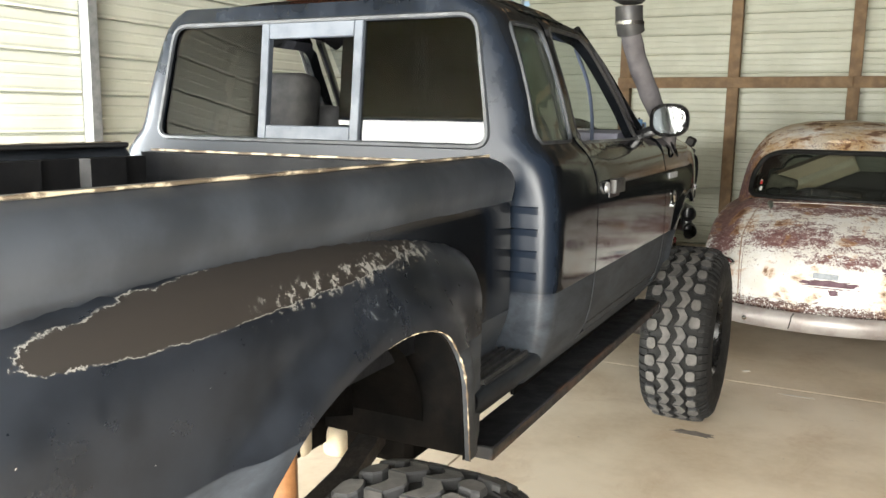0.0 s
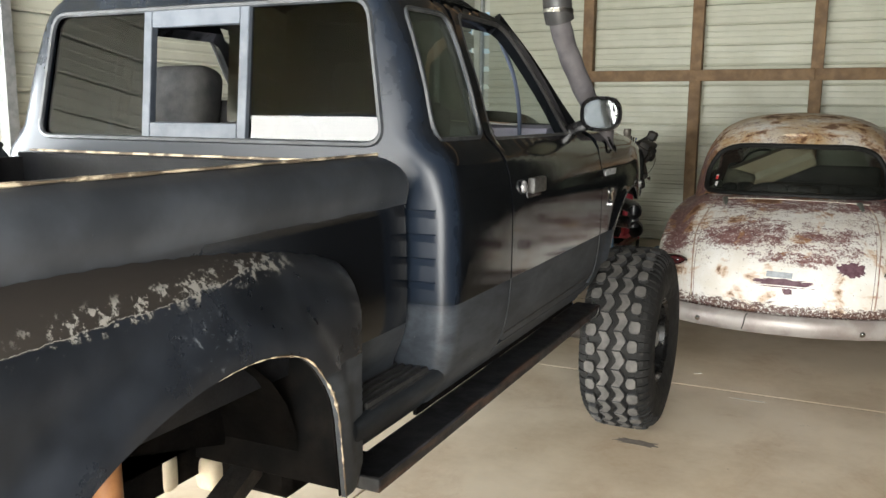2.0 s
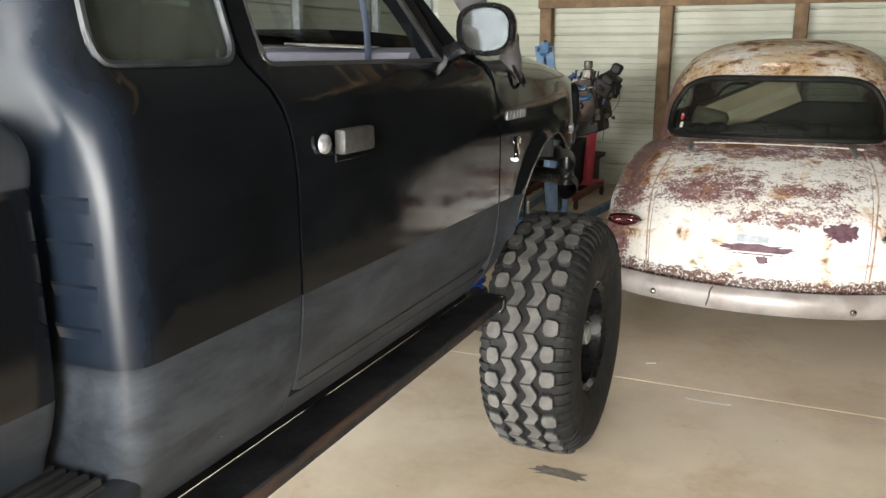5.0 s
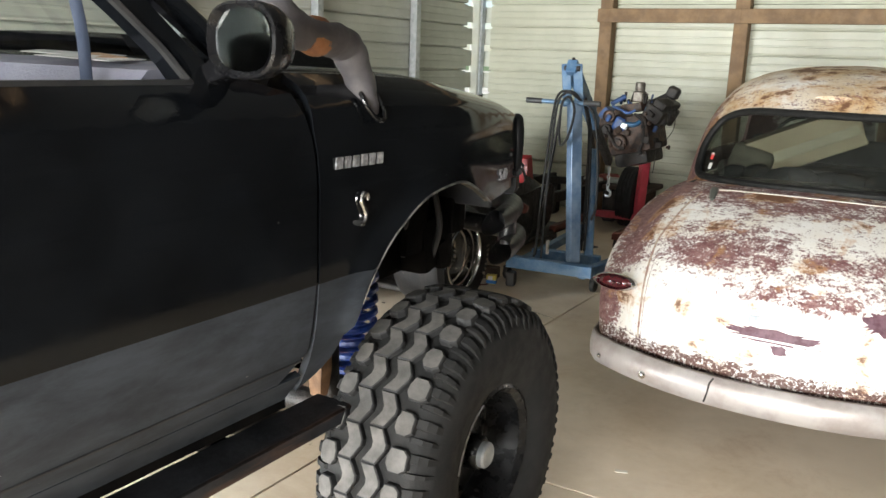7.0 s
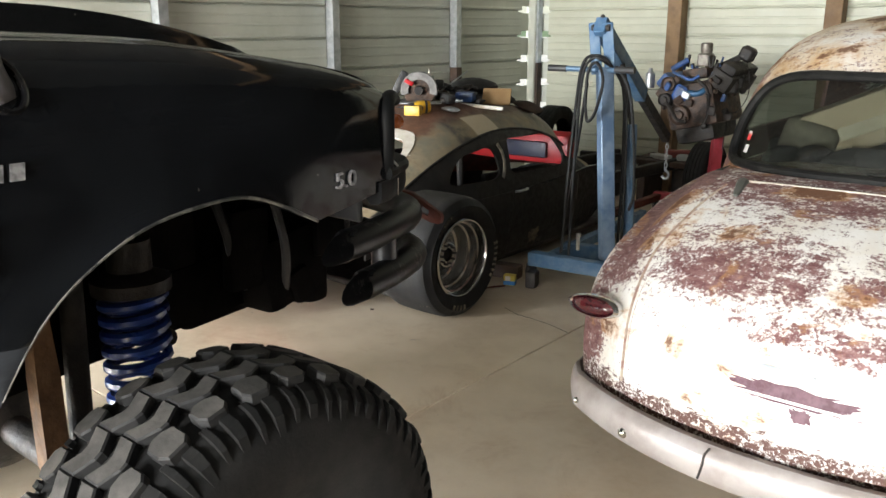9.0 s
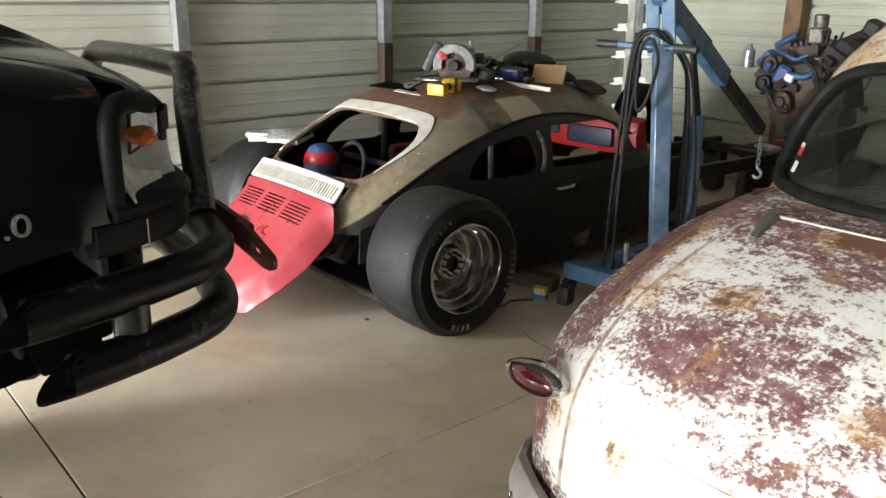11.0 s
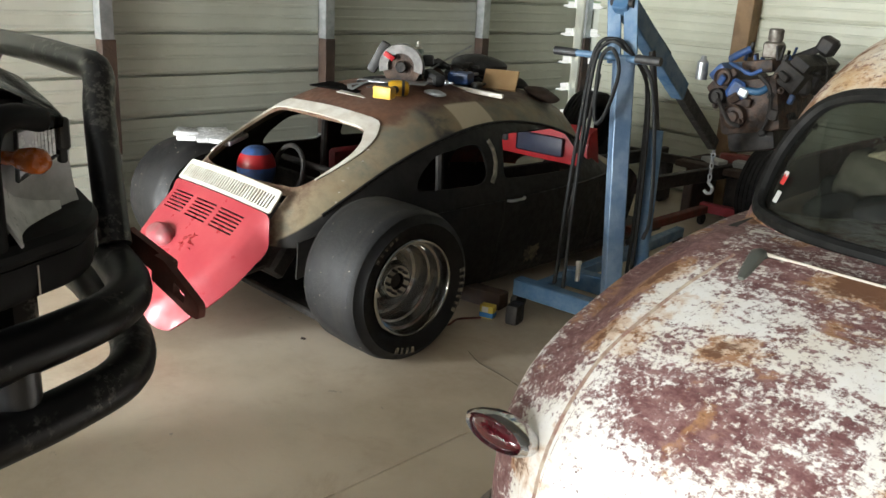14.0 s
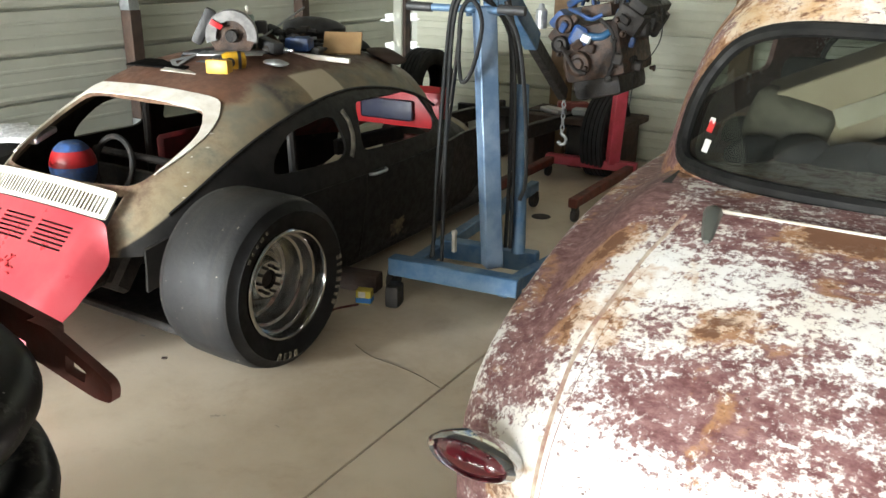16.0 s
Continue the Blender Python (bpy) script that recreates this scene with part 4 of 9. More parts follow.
part("tow_hook", bm, rust_iron, guard, "red oxide iron tow bar")

# mirror
mirror_black = material("black_mirror_shell", (0.004, 0.004, 0.0045), 0.25, 0, 0, (0.007, 0.007, 0.008), 12, spec=0.4)
MIRROR = Vector((0.058, -0.862, 1.655))


def oval(m, a, b, n=32, power=2.7):
    """A squarish oval in the local x-z plane."""
    ring = []
    for k in range(n):
        c, d = math.cos(k * math.tau / n), math.sin(k * math.tau / n)
        ring.append(m @ Vector((a * math.copysign(abs(c) ** (2 / power), c), 0, b * math.copysign(abs(d) ** (2 / power), d))))
    return ring


bm = bmesh.new()
set_at = Matrix.Translation(MIRROR) @ rot(0, 0, 3)
loft(bm, [oval(set_at @ Matrix.Translation((dx, dy, 0)), a, b) for dy, a, b, dx in ((0.012, 0.070, 0.056, 0), (0.002, 0.076, 0.062, 0), (-0.004, 0.081, 0.067, 0), (0.0, 0.086, 0.072, 0), (0.015, 0.089, 0.075, 0), (0.045, 0.087, 0.072, -0.002), (0.075, 0.077, 0.062, -0.005), (0.098, 0.058, 0.045, -0.010), (0.110, 0.030, 0.022, -0.014))])
mir = part("door_mirror", bm, mirror_black, truck, "black oval door mirror")
part("mirror_arm", boxed((-0.045, -0.79, 1.60), (0.14, 0.07, 0.05), 0.02, rot(0, -20, 0), 2), mirror_black, mir)
face = bmesh.new()
glass_at = Matrix.Translation(MIRROR + Vector((-0.003, 0.0065, 0))) @ rot(0, 0, 0)
loft(face, [oval(glass_at, 0.073, 0.0595), oval(glass_at @ Matrix.Translation((0, 0.003, 0)), 0.073, 0.0595)])
part("mirror_glass", face, material("mirror_glass", (0.46, 0.47, 0.46), 0.06, 1.0, 0, (0.36, 0.37, 0.36), 40, rough_var=0.03), mir, "bright mirror glass")

# badges on the fender
for k, w in enumerate((0.030, 0.026, 0.028, 0.028, 0.026, 0.028)):
    y = -0.49 + 0.033 * k
    p = right_side(y, 1.39)
    bm = sheet([(-w * 0.46, -0.014), (w * 0.36, -0.014), (w * 0.46, 0.014), (-w * 0.36, 0.014)], [], lambda u, v: Vector((p.x + 0.006, y + u, 1.383 + v)), 0.02, 0.005)
    part("badge_bar", bm, badge, truck, "worn silver badge bar")
bm = bmesh.new()
tube(bm, [Vector((0.010, -0.402 + a, 1.262 + b)) for a, b in ((c[0], c[1]) for c in smooth_path([(0.018, 0.022, 0), (0.012, 0.036, 0), (-0.004, 0.036, 0), (-0.008, 0.02, 0), (0.004, 0.0, 0), (0.01, -0.018, 0), (0.002, -0.036, 0), (-0.018, -0.034, 0)], 5))], 0.007, 8)
part("curved_badge", bm, chrome, truck, "small curved chrome badge")


def lettering(name, body, m, size, mat, parent, depth=0.003):
    cu = bpy.data.curves.new(name, "FONT")
    cu.body, cu.size, cu.extrude, cu.align_x, cu.align_y = body, size, depth, "CENTER", "CENTER"
    ob = new(name, cu)
    me = bpy.data.meshes.new_from_object(ob.evaluated_get(bpy.context.evaluated_depsgraph_get()))
    bpy.data.objects.remove(ob)
    me.transform(m)
    me.materials.clear()
    me.materials.append(mat)
    out = new(name, me)
    out.parent = parent
    out.matrix_parent_inverse = parent.matrix_world.inverted()
    return out


bpy.context.view_layer.update()
lettering("engine_badge", "5.0", Matrix.Translation(right_side(0.42, 1.263) + Vector((0.004, 0, 0))) @ Matrix(((0, 0, 1, 0), (1, 0, 0, 0), (0, 1, 0, 0), (0, 0, 0, 1))) @ rot(0, 8, 0) @ Matrix.Diagonal((1.25, 1, 1, 1)), 0.052, badge, truck)

# ---- cargo bed with flared rear fenders ----
liner_mat = material("black_bed_liner", (0.009, 0.009, 0.010), 0.45, 0, 0, (0.015, 0.015, 0.016), 8, 0.1, 120, spec=0.3)
BED_F, BED_R = -2.252, -4.55
BED_SIDE = [(0.86, -0.175), (0.93, -0.165), (1.0, -0.138), (1.06, -0.124), (1.12, -0.121), (1.3, -0.124), (1.37, -0.128), (1.41, -0.122), (1.45, -0.1125), (1.475, -0.111), (1.495, -0.115), (1.515, -0.128), (1.528, -0.145), (1.535, -0.165)]


def bed_face(y, z):
    x = soft_at(BED_SIDE, z)
    # the front edge is folded in over a small radius and its top corner is rounded off
    x -= 0.022 * max(0.0, 1 - (BED_F - y) / 0.022) ** 2
    cut = 0.10 * max(0.0, (z - 1.40) / 0.135) ** 2.6
    return Vector((x, y - cut * max(0.0, 1 - (BED_F - y) / 0.5), z))


for s in (1, -1):
    bm = bmesh.new()
    front = [BED_F - 0.05, BED_F - 0.03, BED_F - 0.02, BED_F - 0.012, BED_F - 0.005, BED_F]
    ys = [BED_R + (BED_F - 0.08 - BED_R) * k / 24 for k in range(25)] + front
    loft(bm, [[bed_face(y, 1.20 + 0.335 * k / 40) for k in range(41)] for y in ys], False, False)
    loft(bm, [[bed_face(y, 0.87 + 0.33 * k / 20) for k in range(21)] for y in [-2.63, -2.58, -2.45, BED_F - 0.08] + front], False, False)
    bmesh.ops.remove_doubles(bm, verts=list(bm.verts), dist=0.0004)
    bmesh.ops.recalc_face_normals(bm, faces=list(bm.faces))
    bmesh.ops.solidify(bm, geom=list(bm.faces), thickness=0.012)
    part("bed_side", bm if s > 0 else mirrored(bm), side_paint, truck)
    bm = bmesh.new()
    block(bm, (-0.19, (BED_F + BED_R) / 2 - 0.05, 1.53), (0.05, BED_F - BED_R - 0.11, 0.02), 0.006)
    part("bed_rail", bm if s > 0 else mirrored(bm), black_plastic, truck)
    bm = bmesh.new()
    wave = []
    for k in range(6):
        y = BED_F - 0.20 - 0.36 * k
        wave += [(y + 0.02, -0.262), (y, -0.295), (y - 0.16, -0.295), (y - 0.18, -0.262)]
    wave = [(BED_F - 0.03, -0.262)] + wave + [(BED_R + 0.03, -0.262)]
    loft(bm, [[Vector((-0.235, BED_R + 0.03, z)), Vector((-0.235, BED_F - 0.03, z))] + [Vector((x, y, z)) for y, x in wave] for z in (1.0, 1.49)])
    part("bed_liner", bm if s > 0 else mirrored(bm), liner_mat, truck, "ribbed black plastic bed liner")
bm = bmesh.new()
wave = [(-0.70, 0.0), (-0.62, 0.0), (-0.60, -0.018), (-0.26, -0.018), (-0.24, 0.0), (-0.18, 0.0), (-0.16, -0.018), (0.16, -0.018), (0.18, 0.0), (0.24, 0.0), (0.26, -0.018), (0.60, -0.018), (0.62, 0.0), (0.70, 0.0)]
loft(bm, [[Vector((CX + x, BED_F - 0.075 + d * k, z)) for x, d in wave] + [Vector((CX + 0.70, BED_F - 0.035, z)), Vector((CX - 0.70, BED_F - 0.035, z))] for z, k in ((1.0, 1), (1.40, 1), (1.42, 0), (1.505, 0))])
part("bed_front_wall", bm, material("grey_bed_liner", (0.0035, 0.0038, 0.0045), 0.55, 0, 0, (0.006, 0.0065, 0.008), 6, 0.1, 80, spec=0.2), truck, "grey moulded bed front wall")
bm = boxed((CX, (BED_F + BED_R) / 2, 0.98), (0.84, BED_F - BED_R, 0.05), 0.01)
part("bed_floor", bm, black_plastic, truck)
bm = boxed((CX, BED_R - 0.02, 1.23), (1.5, 0.05, 0.55), 0.02)
part("tailgate", bm, bed_paint, truck)
# pale chipped edge along the rails
chip_mat = material("bare_chipped_edge", (0.55, 0.46, 0.33), 0.7, 0, 0, (0.12, 0.09, 0.06), 14, 0.2, 90, low=0.45, high=0.55)
for s in (1, -1):
    bm = bmesh.new()
    rng = random.Random(4)
    pts = [(-0.166 + rng.uniform(-0.003, 0.003), BED_F - 0.11 - 0.04 * k, 1.54) for k in range(54)]
    tube(bm, pts, [rng.uniform(0.002, 0.005) for _ in pts], 6)
    part("worn_edge", bm if s > 0 else mirrored(bm), chip_mat, truck, "pale chipped paint along the bed rail")
bm = bmesh.new()
tube(bm, [(CX - 0.68 + 0.034 * k, BED_F - 0.04, 1.512) for k in range(41)], 0.004, 6)
part("worn_edge", bm, chip_mat, truck, "pale chipped paint along the bed front")

# flared fender: a bulge standing off the bed side, open below for the wheel
FY0, FY1, AX_R = -4.40, -2.59, -3.19


def flare(y, z):
    """How far the fender stands out from the bed at (y, z)."""
    f = (y - FY0) / (FY1 - FY0)
    top = 1.28 + 0.145 * math.sin(min(1.0, max(0.0, (f - 0.02) / 0.98)) ** 0.85 * math.pi) ** 0.5 if 0.02 < f < 1 else 1.28
    out = 0.15 * min(1.0, (1 - f) / 0.025) ** 0.5 * min(1.0, f / 0.1) ** 0.5 if 0 < f < 1 else 0
    drop = max(0.0, min(1.0, (top - z) / 0.17))
    roundness = math.sqrt(max(0.0, 1 - (1 - drop) ** 2))
    return out * roundness


ARCH_R = [(-2.765, 0.745), (-2.78, 0.86), (-2.80, 0.98), (-2.845, 1.06), (-2.92, 1.13), (-3.04, 1.165), (-3.18, 1.165), (-3.33, 1.135), (-3.48, 1.075), (-3.62, 0.97), (-3.70, 0.86)]
f_out = [(FY1, 0.745), (FY1, 1.20), (FY1 - 0.02, 1.33), (FY1 - 0.09, 1.40), (FY1 - 0.25, 1.428), (FY1 - 0.9, 1.432), (FY0 + 0.45, 1.415), (FY0 + 0.12, 1.35), (FY0, 1.2), (FY0, 0.86)] + [tuple(p[:2]) for p in smooth_path([(a, b, 0) for a, b in ARCH_R], 3)][::-1]


ARCH_FINE = [tuple(p[:2]) for p in smooth_path([(a, b, 0) for a, b in ARCH_R], 8)]


def fender_surface(y, z):
    d = min(math.hypot(y - a, z - b) for a, b in ARCH_FINE)
    lip = 0.026 * (1.0 if d < 0.055 else max(0.0, 1 - (d - 0.055) / 0.04) ** 2 * (3 - 2 * max(0.0, 1 - (d - 0.055) / 0.04)))
    return Vector((-0.204 + flare(y, z) + lip, y, z))


for s in (1, -1):
    bm = sheet(f_out, [], fender_surface, 0.035, 0.012)
    part("rear_fender", bm if s > 0 else mirrored(bm), bed_paint, truck, "flared black rear fender with a flaking bare patch")
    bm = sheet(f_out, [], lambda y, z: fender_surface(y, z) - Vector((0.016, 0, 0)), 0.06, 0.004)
    part("fender_liner", bm if s > 0 else mirrored(bm), shade_black, truck)
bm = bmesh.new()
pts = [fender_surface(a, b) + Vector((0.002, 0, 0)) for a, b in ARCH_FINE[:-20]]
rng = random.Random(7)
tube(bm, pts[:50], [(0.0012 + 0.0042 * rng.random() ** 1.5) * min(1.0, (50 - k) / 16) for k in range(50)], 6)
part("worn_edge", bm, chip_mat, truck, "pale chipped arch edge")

# wheel house inside the fender, plus near-black filler painted for shade
part("underbody_shade_block", boxed((CX, -3.25, 0.86), (0.84, 1.3, 0.2), 0.03, None, 2), shade_black, truck)
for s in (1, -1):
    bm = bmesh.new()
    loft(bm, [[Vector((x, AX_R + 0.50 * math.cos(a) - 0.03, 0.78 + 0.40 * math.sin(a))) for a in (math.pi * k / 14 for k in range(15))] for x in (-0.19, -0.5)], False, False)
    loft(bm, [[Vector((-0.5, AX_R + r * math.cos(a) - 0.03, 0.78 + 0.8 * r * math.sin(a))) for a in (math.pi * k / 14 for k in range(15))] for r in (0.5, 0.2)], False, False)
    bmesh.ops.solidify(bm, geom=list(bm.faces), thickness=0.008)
    part("wheel_house", bm if s > 0 else mirrored(bm), shade_black, truck)
    # added dark panels that stand in for the shade deep in the arch
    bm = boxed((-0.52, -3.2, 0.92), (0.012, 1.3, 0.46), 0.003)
    part("arch_shade_panel", bm if s > 0 else mirrored(bm), shade_black, truck)
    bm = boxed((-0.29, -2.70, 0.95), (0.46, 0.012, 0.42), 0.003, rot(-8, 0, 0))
    part("arch_shade_panel", bm if s > 0 else mirrored(bm), shade_black, truck)

# running board: one plank on brackets
plank_mat = material("worn_black_plank", (0.0085, 0.009, 0.0105), 0.5, 0, 0, (0.020, 0.021, 0.024), 7, 0.15, 50, spec=0.3)


def rub_through(m):
    """Brown bare patches along the plank's outer edge."""
    nt = m.node_tree
    b = nt.nodes["Principled BSDF"]
    co = nt.nodes.new("ShaderNodeTexCoord").outputs["Object"]
    sep = nt.nodes.new("ShaderNodeSeparateXYZ")
    nt.links.new(co, sep.inputs[0])
    lay = nt.nodes.new("ShaderNodeMapping")
    lay.inputs["Scale"].default_value = (6.0, 0.7, 6.0)
    nt.links.new(co, lay.inputs["Vector"])
    f = math_node(nt, "MULTIPLY", noise_fac(nt, lay.outputs["Vector"], 5, 0.45, 0.62), ramp(nt, sep.outputs["X"], -0.045, -0.028))
    nt.links.new(mix(nt, math_node(nt, "MULTIPLY", f, 0.75), b.inputs["Base Color"].links[0].from_socket, (0.075, 0.042, 0.028)), b.inputs["Base Color"])


rub_through(plank_mat)
board = bmesh.new()
block(board, (-0.090, -1.49, 0.703), (0.126, 2.22, 0.042), 0.005)
part("running_board", board, plank_mat, truck, "worn black running board")
for y in (-2.45, -1.42, -0.72):
    part("board_bracket", boxed((-0.24, y, 0.69), (0.34, 0.06, 0.03), 0.004), shade_black, truck)

# chassis
for s in (1, -1):
    q = (lambda x: x) if s > 0 else (lambda x: 2 * CX - x)
    bm = bmesh.new()
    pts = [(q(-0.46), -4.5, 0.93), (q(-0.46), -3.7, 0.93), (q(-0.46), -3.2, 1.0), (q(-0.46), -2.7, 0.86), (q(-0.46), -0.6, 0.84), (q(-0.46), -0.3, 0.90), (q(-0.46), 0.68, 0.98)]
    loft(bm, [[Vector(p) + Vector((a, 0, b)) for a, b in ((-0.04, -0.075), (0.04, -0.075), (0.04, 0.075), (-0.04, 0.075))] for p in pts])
    part("frame_rail", bm, shade_black, truck)
    bm = bmesh.new()
    loft(bm, [[Vector((q(-0.40), y, z)), Vector((q(-0.33), y, z)), Vector((q(-0.33), y, z + 0.012 + 0.01 * k)), Vector((q(-0.40), y, z + 0.012 + 0.01 * k))] for k, (y, z) in enumerate(((-3.95, 0.80), (-3.6, 0.64), (-3.22, 0.58), (-2.85, 0.64), (-2.62, 0.74)))])
    part("leaf_spring", bm, dark_metal, truck)
    part("spring_shackle", boxed((q(-0.36), -2.62, 0.76), (0.08, 0.10, 0.10), 0.02), rust_iron, truck, "rusty spring shackle")
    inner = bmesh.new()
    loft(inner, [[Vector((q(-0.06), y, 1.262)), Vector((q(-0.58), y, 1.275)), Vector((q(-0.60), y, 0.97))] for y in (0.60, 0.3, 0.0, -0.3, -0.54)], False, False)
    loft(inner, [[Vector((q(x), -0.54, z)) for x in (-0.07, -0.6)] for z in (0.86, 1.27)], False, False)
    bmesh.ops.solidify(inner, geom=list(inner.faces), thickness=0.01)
    part("inner_fender", inner, shade_black, truck)
part("oil_pan", boxed((CX, 0.05, 0.98), (0.5, 0.75, 0.28), 0.05, seg=2), shade_black, truck)
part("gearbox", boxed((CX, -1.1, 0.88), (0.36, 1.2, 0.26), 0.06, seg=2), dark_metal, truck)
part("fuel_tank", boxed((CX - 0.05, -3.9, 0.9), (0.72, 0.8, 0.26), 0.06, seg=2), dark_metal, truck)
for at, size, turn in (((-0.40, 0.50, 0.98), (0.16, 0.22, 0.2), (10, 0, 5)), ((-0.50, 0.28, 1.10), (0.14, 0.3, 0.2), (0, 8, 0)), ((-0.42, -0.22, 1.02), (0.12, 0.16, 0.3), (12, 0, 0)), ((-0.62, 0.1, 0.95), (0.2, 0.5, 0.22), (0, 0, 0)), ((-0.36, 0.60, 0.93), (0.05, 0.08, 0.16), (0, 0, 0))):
    part("underbody_box", boxed(at, size, 0.025, rot(*turn), 2), shade_black, truck)
for pts in (((-0.36, 0.28, 1.22), (-0.33, 0.30, 1.10), (-0.36, 0.34, 0.98), (-0.42, 0.42, 0.92)), ((-0.30, 0.42, 1.2), (-0.28, 0.44, 1.05), (-0.34, 0.48, 0.9)), ((-0.5, 0.62, 1.12), (-0.4, 0.58, 0.96), (-0.38, 0.5, 0.86), (-0.44, 0.4, 0.9))):
    bm = bmesh.new()
    tube(bm, smooth_path(pts, 5), 0.012, 8)
    part("brake_hose", bm, black_plastic, truck)
bm = bmesh.new()
tube(bm, [(-0.40, 0.16, 0.86), (-1.4, 0.18, 0.62)], 0.022, 10)
part("steering_link", bm, dark_metal, truck)
bm = bmesh.new()
tube(bm, [(-0.42, 0.14, 1.02), (-0.4, 0.15, 1.22)], 0.018, 10)
part("bright_damper", bm, steel, truck, "bright steering damper rod")
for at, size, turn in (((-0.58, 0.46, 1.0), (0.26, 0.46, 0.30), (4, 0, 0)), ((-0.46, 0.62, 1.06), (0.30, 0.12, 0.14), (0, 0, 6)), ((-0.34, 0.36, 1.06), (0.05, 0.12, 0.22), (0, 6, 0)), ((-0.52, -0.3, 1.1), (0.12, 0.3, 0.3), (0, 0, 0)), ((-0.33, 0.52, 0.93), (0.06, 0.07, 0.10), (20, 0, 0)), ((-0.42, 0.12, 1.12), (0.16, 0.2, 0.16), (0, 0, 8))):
    part("underbody_box", boxed(at, size, 0.02, rot(*turn), 2), shade_black, truck)
part("bed_bracket", boxed((-0.42, -2.50, 0.75), (0.34, 0.38, 0.2), 0.02), shade_black, truck)
part("crossmember", boxed((CX, -2.75, 0.92), (1.0, 0.1, 0.1), 0.01), dark_metal, truck)
blue_spring = material("blue_coil_paint", (0.02, 0.06, 0.30), 0.35, 0, 0.3, (0.01, 0.03, 0.16), 12)
for s in (1, -1):
    q = (lambda x: x) if s > 0 else (lambda x: 2 * CX - x)
    bm = bmesh.new()
    n = 10.5
    tube(bm, [(q(-0.36 + 0.068 * math.cos(a)), 0.05 + 0.068 * math.sin(a), 0.58 + 0.44 * (a / (n * math.tau)) ** 0.85) for a in (k * math.tau / 14 for k in range(int(n * 14) + 1))], 0.0135, 8)
    part("coil_spring", bm, blue_spring, truck, "bright blue coil spring")
    bm = bmesh.new()
    lathe(bm, [(0, 0), (0.09, 0), (0.09, 0.03), (0.05, 0.05), (0.05, 0.12), (0, 0.12)], (q(-0.36), 0.05, 1.02), "z", 18)
    part("spring_tower", bm, dark_metal, truck)
    bm = bmesh.new()
    lathe(bm, [(0, 0), (0.085, 0), (0.085, 0.02), (0, 0.02)], (q(-0.36), 0.05, 0.575), "z", 18)
    part("spring_seat", bm, dark_metal, truck)
    for p0, p1, r, mat in (((q(-0.40), -1.05, 0.78), (q(-0.36), 0.0, 0.46), 0.03, dark_metal), ((q(-0.30), -0.14, 0.5), (q(-0.34), -0.10, 1.10), 0.027, dark_metal)):
        bm = bmesh.new()
        tube(bm, [p0, p1], r, 10)
        part("axle_link", bm, mat, truck)
for y in (0.0, AX_R - 0.16):
    bm = bmesh.new()
    tube(bm, [(0.0, y, 0.475), (-0.4, y, 0.475), (-0.94, y, 0.475), (-1.5, y, 0.475), (2 * CX, y, 0.475)], 0.045, 12)
    bmesh.ops.create_uvsphere(bm, u_segments=16, v_segments=10, radius=0.16, matrix=Matrix.Translation((CX - 0.2, y, 0.475)))
    part("axle", bm, dark_metal, truck)


